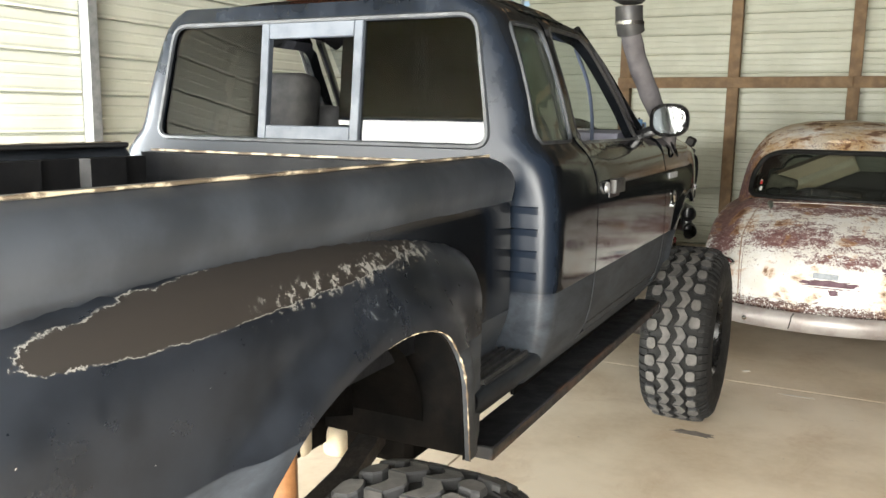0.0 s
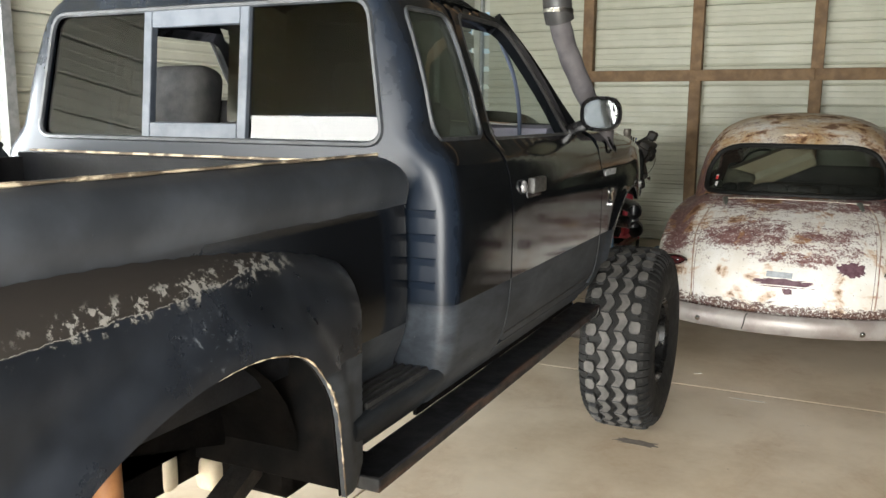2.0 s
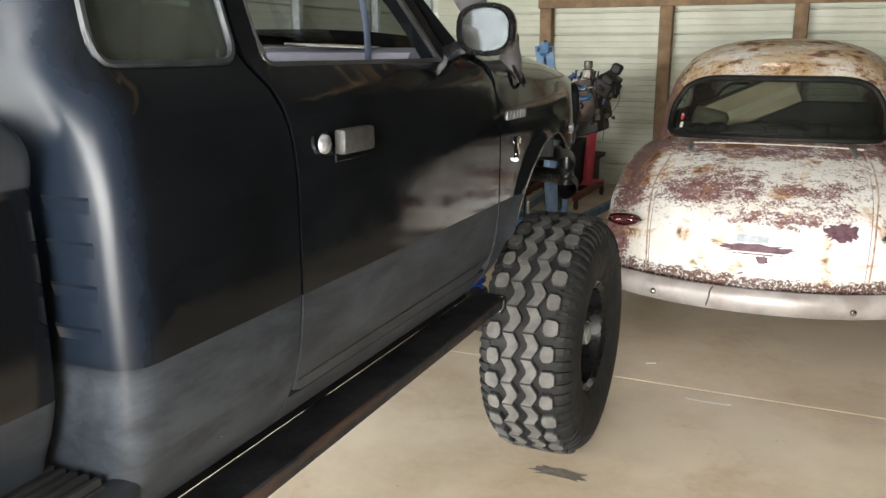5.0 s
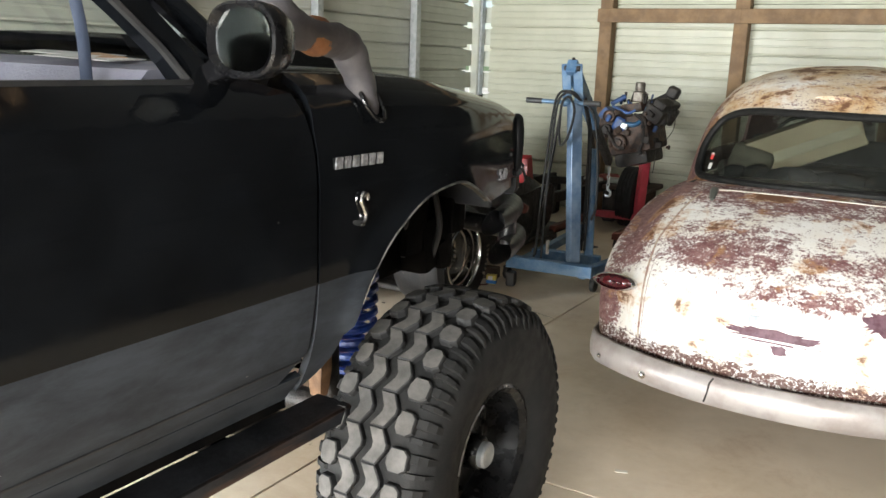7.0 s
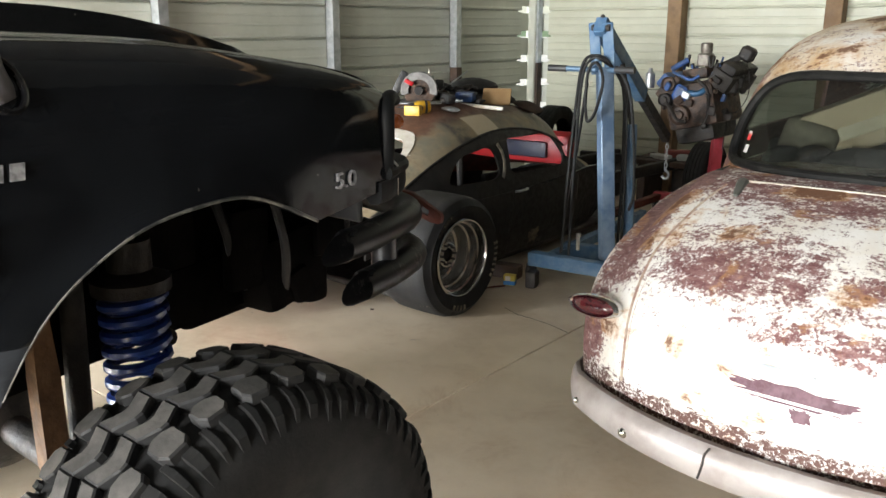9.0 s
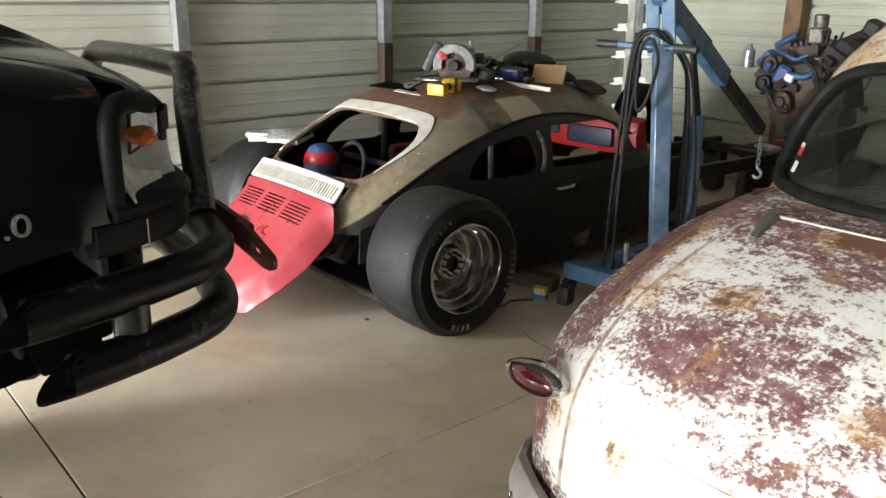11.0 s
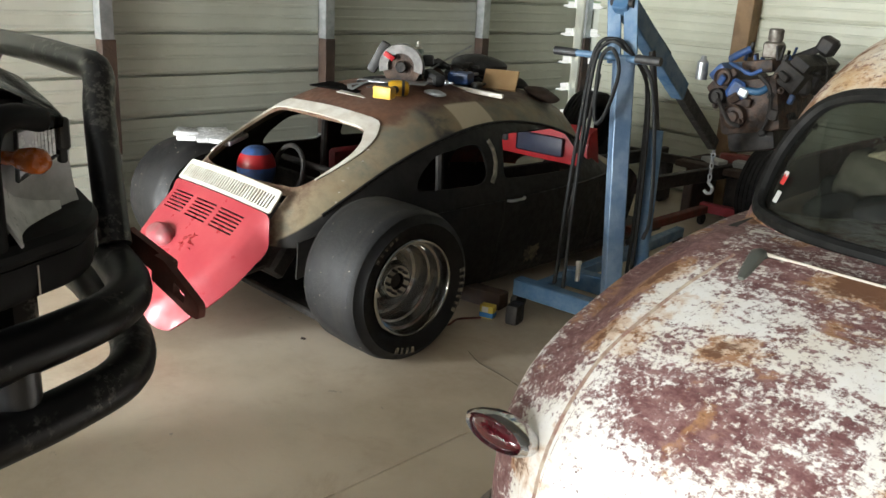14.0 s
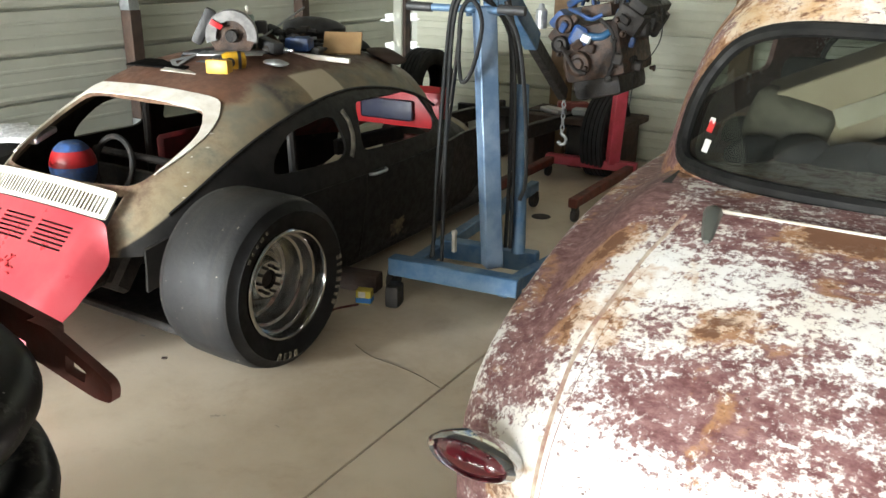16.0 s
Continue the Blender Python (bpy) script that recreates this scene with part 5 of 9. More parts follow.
# ---- mud tyres ----
def mud_wheel(centre, out, radius=0.485, width=0.36, name="mud_wheel"):
    """out: +1 with its face to +x. Tread of two staggered rows of centre blocks and shoulder lugs on a round carcass."""
    cx, cy, cz = centre
    wheel = part(name, boxed((cx, cy, cz), (0.06, 0.06, 0.06)), dark_metal, truck, "big mud tyre on a black steel wheel")
    h = width / 2
    rc = radius - 0.023
    half = [(0.215, h - 0.035), (0.25, h - 0.01), (0.33, h + 0.004), (0.39, h + 0.001), (rc - 0.055, h - 0.006), (rc - 0.028, h - 0.022), (rc - 0.010, h - 0.044), (rc - 0.001, h * 0.55), (rc + 0.002, 0.03)]
    prof = [(r, -d) for r, d in half] + half[::-1]
    bm = bmesh.new()
    lathe(bm, [(r, d * out) for r, d in prof], (cx, cy, cz), "x", 64)
    tyre = part("tyre", bm, rubber, wheel)
    tread, biters = bmesh.new(), bmesh.new()
    n = 32

    def lug(ang, pts, r0, r1, taper=0.82):
        """A block over (along, across) corners, raised from r0 to r1."""
        ca = sum(p[0] for p in pts) / len(pts)
        cb = sum(p[1] for p in pts) / len(pts)
        rings = []
        for r, k in ((r0, 1.0), (r1 - 0.004, taper + 0.1), (r1, taper)):
            ring = []
            for a, b in pts:
                a2, b2 = ca + (a - ca) * k, cb + (b - cb) * k
                edge = max(0.0, abs(b2) - h * 0.45) / (h * 0.28)
                rr = r - 0.009 * edge ** 2
                t = ang + a2 / radius
                ring.append(Vector((cx + b2 * out, cy + rr * math.cos(t), cz + rr * math.sin(t))))
            rings.append(ring)
        loft(tread, rings)
    step = math.tau * radius / n
    for k in range(n):
        a = k * math.tau / n
        # two rows of bent centre blocks that run side by side round a zigzag groove
        for sgn in (1, -1):
            g, w, am, b0 = 0.0452, 0.0205, 0.0115, sgn * 0.0375
            ph = a + (0.0 if sgn > 0 else 0.012)
            lug(ph, [(-g, b0 - am - w), (-0.008, b0 + am - w), (0.008, b0 + am - w), (g, b0 - am - w), (g, b0 - am + w), (0.006, b0 + am + w), (-0.010, b0 + am + w), (-g, b0 - am + w)], rc - 0.012, radius, 0.955)
            # shoulder block with a blunt inner point and rounded outer corners
            e = 0.134 if k % 2 == 0 else 0.127
            lug(ph + (0.045 if sgn > 0 else 0.10), [(-0.033, sgn * 0.086), (-0.010, sgn * 0.076), (0.014, sgn * 0.076), (0.032, sgn * 0.088), (0.032, sgn * (e - 0.014)), (0.020, sgn * e), (-0.020, sgn * e), (-0.033, sgn * (e - 0.012))], rc - 0.012, radius - 0.001, 0.90)
        # low ridges over the shoulder and down to the sidewall
        for sgn in (1, -1):
            for j, (shift, wide) in enumerate(((0.02, 0.016), (0.115, 0.009))):
                t = a + shift + (0.5 * math.tau / n if sgn < 0 else 0)
                rings = []
                for r, hw, d, lift in ((rc - 0.002, wide, -0.060, 0.004), (rc - 0.014, wide * 1.1, -0.034, 0.007), (rc - 0.034, wide * 0.9, -0.015, 0.006), (rc - 0.07 - 0.02 * (k % 2), wide * 0.6, -0.003, 0.003)):
                    rings.append([Vector((cx + sgn * out * (h + d + dd), cy + (r + dd * 0.6) * math.cos(t + u / r), cz + (r + dd * 0.6) * math.sin(t + u / r))) for u, dd in ((-hw, -0.02), (hw, -0.02), (hw * 0.7, lift), (-hw * 0.7, lift))])
                loft(biters, rings)
    tagged(part("shoulder_tread", biters, rubber, tyre, angle=22), kind="stuff")
    tread_ob = part("tread", tread, rubber_worn, tyre, angle=22)
    tagged(tread_ob, kind="stuff")
    # dust lies on the worn tops of the blocks only
    tread_ob.data.materials.append(tread_dust)
    for poly in tread_ob.data.polygons:
        c = poly.center
        if math.hypot(c.y - cy, c.z - cz) > radius - 0.011 and len(poly.vertices) > 4:
            poly.material_index = 1
    rim = bmesh.new()
    lathe(rim, [(0.218, out * (h - 0.045)), (0.226, out * (h - 0.03)), (0.214, out * (h - 0.024)), (0.196, out * (h - 0.04)), (0.188, out * (h - 0.12)), (0.176, out * (h - 0.15)), (0.15, out * (h - 0.14)), (0.10, out * (h - 0.125)), (0.06, out * (h - 0.125)), (0.0, out * (h - 0.125))], (cx, cy, cz), "x", 40)
    rim_ob = part("rim", rim, wheel_black, wheel, "black steel rim")
    for k in range(8):
        a = k * math.tau / 8
        hole = bmesh.new()
        lathe(hole, [(0, 0.003), (0.016, 0.003), (0.018, 0)], (0, 0, 0), "x", 12)
        for v in hole.verts:
            v.co = Vector((v.co.x * out, v.co.y, v.co.z)) + Vector((cx + out * (h - 0.142), cy + 0.152 * math.cos(a), cz + 0.152 * math.sin(a)))
        part("rim_hole", hole, dark_metal, rim_ob)
    hub = bmesh.new()
    lathe(hub, [(0.055, out * (h - 0.115)), (0.053, out * (h - 0.075)), (0.046, out * (h - 0.066)), (0.0, out * (h - 0.066))], (cx, cy, cz), "x", 24)
    part("wheel_hub", hub, wheel_black, wheel)
    hub = bmesh.new()
    lathe(hub, [(0.040, out * (h - 0.07)), (0.040, out * (h - 0.05)), (0.034, out * (h - 0.044)), (0.020, out * (h - 0.047)), (0.0, out * (h - 0.047))], (cx, cy, cz), "x", 24)
    part("locking_hub", hub, steel, wheel, "silver locking hub")
    lip = bmesh.new()
    tube(lip, [(cx + out * (h - 0.022), cy + 0.221 * math.cos(a), cz + 0.221 * math.sin(a)) for a in (2.0 + k * 0.07 for k in range(15))], 0.0028, 6)
    part("scuffed_lip", lip, badge, wheel, "bare metal scuff on the rim lip")
    return wheel


rubber_worn = material("tread_rubber", (0.013, 0.013, 0.0135), 0.7, 0, 0, (0.028, 0.028, 0.028), 11, 0.08, 120, low=0.3, high=0.8)
tread_dust = material("dusty_tread_tops", (0.048, 0.046, 0.043), 0.8, 0, 0, (0.112, 0.105, 0.097), 14, 0.12, 90, low=0.3, high=0.75)
wheel_black = material("black_wheel_paint", (0.004, 0.004, 0.0045), 0.28, 0, 0.0, (0.009, 0.009, 0.009), 10, spec=0.35)
mud_wheel((0.055, 0.0, 0.478), 1)
mud_wheel((0.11, AX_R - 0.16, 0.472), 1, 0.48)
mud_wheel((2 * CX - 0.055, 0.0, 0.478), -1)
mud_wheel((2 * CX - 0.11, AX_R - 0.16, 0.472), -1, 0.48)

# snorkel duct up the windscreen pillar
duct_mat = material("weathered_grey_duct", (0.10, 0.094, 0.10), 0.55, 0, 0, (0.06, 0.055, 0.06), 8, 0.15, 60)
bm = bmesh.new()
pts = smooth_path([(-0.04, -0.322, 1.49), (-0.04, -0.345, 1.55), (-0.043, -0.385, 1.625), (-0.045, -0.412, 1.655), (-0.045, -0.46, 1.668), (-0.043, -0.53, 1.673), (-0.055, -0.61, 1.70), (-0.09, -0.69, 1.81), (-0.125, -0.76, 1.93), (-0.145, -0.83, 2.05)], 4)
tube(bm, pts, [0.030 + 0.013 * min(1, i / 9) + 0.004 * max(0.0, min(1, (i - 22) / 6)) + 0.002 * math.sin(i * 1.7) for i in range(len(pts))], 14, 0.85)
snork = part("snorkel", bm, duct_mat, truck, "weathered grey intake snorkel")
bm = bmesh.new()
tube(bm, [Vector((-0.020, -0.330, 1.522)) + Vector((-0.022 * math.sin(a), 0.042 * math.cos(a), 0.044 * math.sin(a) - 0.012 * math.cos(a))) for a in (k * math.tau / 28 for k in range(30))], 0.006, 8, caps=False)
part("snorkel_gasket", bm, mirror_black, snork, "black rubber gasket round the snorkel's foot")
bm = bmesh.new()
tube(bm, smooth_path([(-0.142, -0.825, 2.045), (-0.148, -0.845, 2.10), (-0.15, -0.85, 2.16)], 4), 0.062, 16)
part("rubber_sleeve", bm, black_plastic, snork, "black rubber sleeve")
bm = bmesh.new()
lathe(bm, [(0.0625, -0.008), (0.066, -0.008), (0.066, 0.008), (0.0625, 0.008)], (-0.146, -0.84, 2.085), "z", 24)
part("hose_clamp", bm, chrome, snork, "bright hose clamp")
bm = bmesh.new()
block(bm, (-0.15, -0.88, 2.24), (0.13, 0.2, 0.14), 0.04, None, 3)
part("intake_head", bm, black_plastic, snork, "black intake head")
bm = bmesh.new()
tube(bm, [(-0.044, -0.498, 1.672), (-0.043, -0.51, 1.673), (-0.043, -0.535, 1.674), (-0.045, -0.55, 1.677)], [0.042, 0.046, 0.046, 0.042], 14, 0.85)
part("duct_repair", bm, material("orange_sealant", (0.3, 0.13, 0.05), 0.8, 0, 0, (0.2, 0.09, 0.05), 20, 0.2), snork, "orange brown repair patch")

BELT = [(-0.32, -1.08, 1.96), (-0.285, -1.0, 1.82), (-0.266, -0.972, 1.68), (-0.262, -0.967, 1.55)]
# cab interior
dash_mat = material("lilac_grey_dash", (0.30, 0.30, 0.36), 0.7, 0, 0, (0.24, 0.24, 0.3), 5, 0.15, 120)
cloth = material("black_seat_cloth", (0.012, 0.012, 0.013), 0.9, 0, 0, (0.022, 0.021, 0.02), 9, 0.3, 200)
bm = bmesh.new()
loft(bm, [[Vector((x, y, z)) for y, z in ((-0.62, 1.50), (-0.62, 1.585), (-0.75, 1.605), (-0.90, 1.59), (-0.97, 1.52), (-0.96, 1.35), (-0.75, 1.25))] for x in (-0.16, -0.5, -0.94, -1.4, 2 * CX + 0.16)])
part("dashboard", bm, dash_mat, truck, "lilac grey dashboard")
for x, w in ((-0.52, 0.50), (2 * CX + 0.52, 0.50)):
    seat = part("seat", boxed((x, -1.42, 1.12), (w, 0.5, 0.2), 0.06, None, 3), cloth, truck, "black cloth bucket seat")
    part("backrest", boxed((x, -1.70, 1.42), (w - 0.04, 0.16, 0.55), 0.06, rot(-12, 0, 0), 3), cloth, seat)
    part("headrest", boxed((x, -1.79, 1.69), (0.30, 0.15, 0.27), 0.072, rot(-10, 0, 0), 5), cloth, seat)
part("cab_floor", boxed((CX, -1.4, 0.93), (1.7, 1.6, 0.05)), black_plastic, truck)
bm = bmesh.new()
tube(bm, [(2 * CX + 0.52 + 0.18 * math.cos(a), -1.08 - 0.06 * math.sin(a), 1.50 + 0.17 * math.sin(a)) for a in (k * math.tau / 24 for k in range(26))], 0.014, 8, caps=False)
block(bm, (2 * CX + 0.52, -1.05, 1.50), (0.1, 0.06, 0.08), 0.02)
part("steering_wheel", bm, black_plastic, truck)
bm = bmesh.new()
tube(bm, smooth_path(BELT, 4), 0.012, 6, 0.4)
part("hanging_strap", bm, material("blue_grey_webbing", (0.07, 0.09, 0.14), 0.8), truck, "blue grey strap hanging in the cab")
for k, (y, rz, c) in enumerate(((-0.84, 12, (0.7, 0.7, 0.68)), (-0.80, -20, (0.5, 0.33, 0.2)), (-0.78, 35, (0.62, 0.62, 0.6)))):
    solo("paper_sheet", boxed((-0.42 - 0.07 * k, y, 1.609 + 0.003 * k), (0.2, 0.12, 0.002), 0, rot(2, 2, rz)), material("paper_%s" % "abc"[k], c, 0.9), "crumpled paper lying on the dashboard", "paper", "papers on the dashboard")
for x in (-0.45, -1.1):
    bm = bmesh.new()
    tube(bm, smooth_path([(x, -0.52, 1.575), (x - 0.2, -0.56, 1.60), (x - 0.45, -0.6, 1.605)], 4), 0.012, 6)
    part("wiper", bm, black_plastic, truck)


# ---- dome-shaped car tops ----
class Dome:
    """A roof over an oval plan. Rows of (z, half width, reach to the back, reach to the front) from the belt to the crown."""

    def __init__(self, cx, cy, rows, n=3.4, n_back=None):
        self.c, self.rows, self.n, self.n_back = (cx, cy), rows, n, n_back or n
        run = [0.0]
        for a, b in zip(rows, rows[1:]):
            run.append(run[-1] + math.hypot(b[0] - a[0], b[2] - a[2]))
        self.s = run
        self.tabs = [list(zip(run, [r[i] for r in rows])) for i in range(4)]

    def at(self, phi, s):
        z, w, back, front = (soft_at(t, s) for t in self.tabs)
        c, d = abs(math.cos(phi)), abs(math.sin(phi))
        reach, n = (back, self.n_back) if math.cos(phi) > 0 else (front, self.n)
        rho = ((d / w) ** n + (c / reach) ** n) ** (-1 / n)
        return Vector((self.c[0] + rho * math.sin(phi), self.c[1] - rho * math.cos(phi), z))

    def s_of(self, z):
        lo, hi = 0.0, self.s[-1]
        for _ in range(40):
            m = (lo + hi) / 2
            lo, hi = (m, hi) if soft_at(self.tabs[0], m) < z else (lo, m)
        return lo

    def back_uv(self, x, z):
        """The (phi, s) of the point on the back at an offset x from the middle and a height z."""
        s = self.s_of(z)
        lo, hi = -1.5, 1.5
        for _ in range(40):
            m = (lo + hi) / 2
            lo, hi = (m, hi) if self.at(m, s).x - self.c[0] < x else (lo, m)
        return (lo, s)

    def side_uv(self, y, z, sgn=1):
        s = self.s_of(z)
        lo, hi = 0.2, 2.95
        for _ in range(40):
            m = (lo + hi) / 2
            lo, hi = (m, hi) if self.at(m, s).y < y else (lo, m)
        return (sgn * lo, s)


def dome_sheet(dome, outline, holes, step, thick, lift=0.0):
    def fn(u, v):
        p = dome.at(u, v)
        if lift:
            n = (dome.at(u + 0.01, v) - dome.at(u - 0.01, v)).cross(dome.at(u, v + 0.01) - dome.at(u, v - 0.01)).normalized()
            p = p + n * lift
        return p
    return sheet(outline, holes, fn, step, thick)


# ---- the rusty two-door sedan ----
FX = 0.70


def patina():
    """Chalky white over maroon primer, worn through in patches and bleeding orange rust."""
    m = bpy.data.materials.new("rusty_white_patina")
    m.use_nodes = True
    nt = m.node_tree
    b = nt.nodes["Principled BSDF"]
    co = nt.nodes.new("ShaderNodeTexCoord").outputs["Object"]
    sep = nt.nodes.new("ShaderNodeSeparateXYZ")
    nt.links.new(co, sep.inputs[0])
    st = nt.nodes.new("ShaderNodeMapping")
    st.inputs["Scale"].default_value = (0.6, 1.0, 1.5)
    nt.links.new(co, st.inputs["Vector"])
    co2 = st.outputs["Vector"]
    big = noise_fac(nt, co2, 2.8, 0.0, 1.0, 9, 0.7, 0.2)
    mid_n = noise_fac(nt, co2, 21, 0.0, 1.0, 10, 0.75, 0.2)
    fine = noise_fac(nt, co, 75, 0.0, 1.0, 5, 0.7)
    chalk = noise_fac(nt, co, 6, 0.3, 0.7, 8, 0.7)
    base = mix(nt, chalk, (0.84, 0.83, 0.805), (0.75, 0.71, 0.635))
    base = mix(nt, math_node(nt, "MULTIPLY", ramp(nt, sep.outputs["Z"], 1.30, 1.46), noise_fac(nt, co, 3.2, 0.3, 0.62, 7, 0.65, 0.4)), base, (0.58, 0.43, 0.25))
    # more primer on the shoulders and the lid's upper half, less low down on the tail
    z = sep.outputs["Z"]
    hi = math_node(nt, "MULTIPLY", ramp(nt, z, 0.68, 0.82), ramp(nt, z, 1.42, 1.15))
    x = math_node(nt, "ABSOLUTE", math_node(nt, "SUBTRACT", sep.outputs["X"], FX))
    flank = ramp(nt, x, 0.56, 0.80)
    bias = math_node(nt, "ADD", math_node(nt, "MULTIPLY", hi, 0.03), math_node(nt, "MULTIPLY", flank, 0.10))
    bias = math_node(nt, "SUBTRACT", bias, math_node(nt, "MULTIPLY", ramp(nt, z, 0.76, 0.60), 0.17))

    def blob(u, v, cu, cv, ru, rv):
        """A soft oval stain about (cu, cv)."""
        a = math_node(nt, "DIVIDE", math_node(nt, "SUBTRACT", u, cu), ru)
        b2 = math_node(nt, "DIVIDE", math_node(nt, "SUBTRACT", v, cv), rv)
        d = math_node(nt, "ADD", math_node(nt, "MULTIPLY", a, a), math_node(nt, "MULTIPLY", b2, b2))
        return ramp(nt, d, 1.3, 0.15)

    def add_up(items):
        total = None
        for k, f in items:
            m2 = math_node(nt, "MULTIPLY", f, k)
            total = m2 if total is None else math_node(nt, "ADD", total, m2)
        return total
    X, Y = sep.outputs["X"], sep.outputs["Y"]
    primer = add_up(((0.10, blob(X, z, 0.42, 0.86, 0.34, 0.12)), (0.13, blob(X, z, 0.82, 0.705, 0.28, 0.05)), (0.12, blob(X, z, 0.70, 1.02, 0.9, 0.05)), (0.16, blob(X, z, -0.05, 0.86, 0.12, 0.25)), (0.10, blob(X, z, 0.98, 0.85, 0.25, 0.04)), (0.34, blob(X, z, -0.10, 0.52, 0.13, 0.16)), (0.14, blob(X, z, 1.15, 0.40, 0.6, 0.03)), (0.20, blob(X, z, 0.02, 1.2, 0.12, 0.30)), (0.20, blob(X, z, 1.38, 1.2, 0.12, 0.30))))
    bias = math_node(nt, "ADD", bias, primer)
    w = math_node(nt, "ADD", math_node(nt, "MULTIPLY", big, 0.42), math_node(nt, "MULTIPLY", mid_n, 0.58))
    w = math_node(nt, "ADD", math_node(nt, "ADD", w, bias), math_node(nt, "MULTIPLY", math_node(nt, "SUBTRACT", fine, 0.5), 0.52))
    worn = ramp(nt, w, 0.525, 0.675)
    maroon = mix(nt, noise_fac(nt, co2, 34, 0.35, 0.75, 9, 0.75), (0.12, 0.042, 0.042), (0.36, 0.215, 0.205))
    c = mix(nt, worn, base, maroon)
    # rust blooms: orange halo, brown heart
    sp = nt.nodes.new("ShaderNodeMapping")
    sp.inputs["Location"].default_value = (3.1, 1.7, 0.4)
    nt.links.new(co, sp.inputs["Vector"])
    r = noise_fac(nt, sp.outputs["Vector"], 4.6, 0.0, 1.0, 8, 0.62, 0.5)
    roof = ramp(nt, z, 1.28, 1.5)
    r = math_node(nt, "ADD", r, math_node(nt, "MULTIPLY", roof, 0.105))
    # the fender crests and the lid's shoulders rust first
    crest = math_node(nt, "MULTIPLY", ramp(nt, x, 0.70, 0.83), ramp(nt, z, 0.99, 0.90))
    streak = nt.nodes.new("ShaderNodeMapping")
    streak.inputs["Scale"].default_value = (9.0, 1.2, 1.2)
    nt.links.new(co, streak.inputs["Vector"])
    band = math_node(nt, "MULTIPLY", ramp(nt, x, 0.52, 0.58), ramp(nt, x, 0.72, 0.64))
    band = math_node(nt, "MULTIPLY", band, noise_fac(nt, streak.outputs["Vector"], 3.0, 0.35, 0.7, 6, 0.65))
    r = math_node(nt, "ADD", r, math_node(nt, "ADD", math_node(nt, "MULTIPLY", crest, 0.05), math_node(nt, "MULTIPLY", band, 0.07)))
    bloom = add_up(((0.17, blob(X, z, 0.345, 0.70, 0.07, 0.05)), (0.17, blob(X, z, 0.335, 0.60, 0.06, 0.06)), (0.15, blob(X, z, 1.09, 0.56, 0.09, 0.08)), (0.24, blob(X, Y, 0.55, 2.215, 0.16, 0.06)), (0.16, blob(X, Y, 0.40, 2.17, 0.10, 0.03)), (0.05, blob(X, Y, 0.05, 2.0, 0.05, 0.25)), (0.05, blob(X, Y, 1.34, 2.0, 0.07, 0.3))))
    r = math_node(nt, "ADD", r, bloom)
    halo = math_node(nt, "MULTIPLY", ramp(nt, math_node(nt, "ADD", r, math_node(nt, "MULTIPLY", math_node(nt, "SUBTRACT", mid_n, 0.5), 0.25)), 0.58, 0.72), 0.6)
    heart = ramp(nt, math_node(nt, "ADD", r, math_node(nt, "MULTIPLY", math_node(nt, "SUBTRACT", mid_n, 0.5), 0.45)), 0.70, 0.79)
    c = mix(nt, halo, c, (0.50, 0.27, 0.10))
    c = mix(nt, math_node(nt, "MULTIPLY", heart, 0.85), c, (0.13, 0.055, 0.028))
    specks = noise_fac(nt, co, 62, 0.68, 0.71, 4, 0.6)
    c = mix(nt, specks, c, (0.10, 0.05, 0.035))
    low = math_node(nt, "MULTIPLY", ramp(nt, math_node(nt, "ADD", z, math_node(nt, "MULTIPLY", math_node(nt, "SUBTRACT", mid_n, 0.5), 0.16)), 0.425, 0.40), ramp(nt, fine, 0.3, 0.5))
    c = mix(nt, low, c, (0.09, 0.04, 0.03))
    nt.links.new(c, b.inputs["Base Color"])
    rr = mix_value(nt, worn, 0.48, 0.6)
    nt.links.new(mix_value(nt, heart, rr, 0.9), b.inputs["Roughness"])
    add_bump(nt, co, 40, 0.12, 0.006, math_node(nt, "ADD", math_node(nt, "MULTIPLY", worn, -0.6), math_node(nt, "MULTIPLY", fine, 0.6)))
    return m


patina_mat = patina()
sedan = thing("vintage_sedan", (FX, 3.4, 0), "vintage two-door sedan in rusty flaking white over maroon primer", "car")
F_TOP = [(1.470, 0.45), (1.482, 0.55), (1.50, 0.625), (1.55, 0.71), (1.65, 0.80), (1.79, 0.883), (1.95, 0.948), (2.115, 1.0), (2.25, 1.038), (2.45, 1.055), (5.6, 1.055)]
F_CREST = [(1.470, 0.43), (1.50, 0.56), (1.56, 0.65), (1.65, 0.725), (1.8, 0.79), (2.0, 0.84), (2.4, 0.90), (3.2, 0.95), (5.6, 0.92)]
F_WIDE = [(1.470, 0.775), (1.49, 0.825), (1.54, 0.86), (1.65, 0.882), (1.9, 0.90), (2.4, 0.91), (3.2, 0.90), (5.2, 0.87), (5.6, 0.8)]


def bow(x, y):
    return 0.135 * (abs(x) / 0.63) ** 2.3 * max(0.0, min(1.0, (2.9 - y) / 1.0))


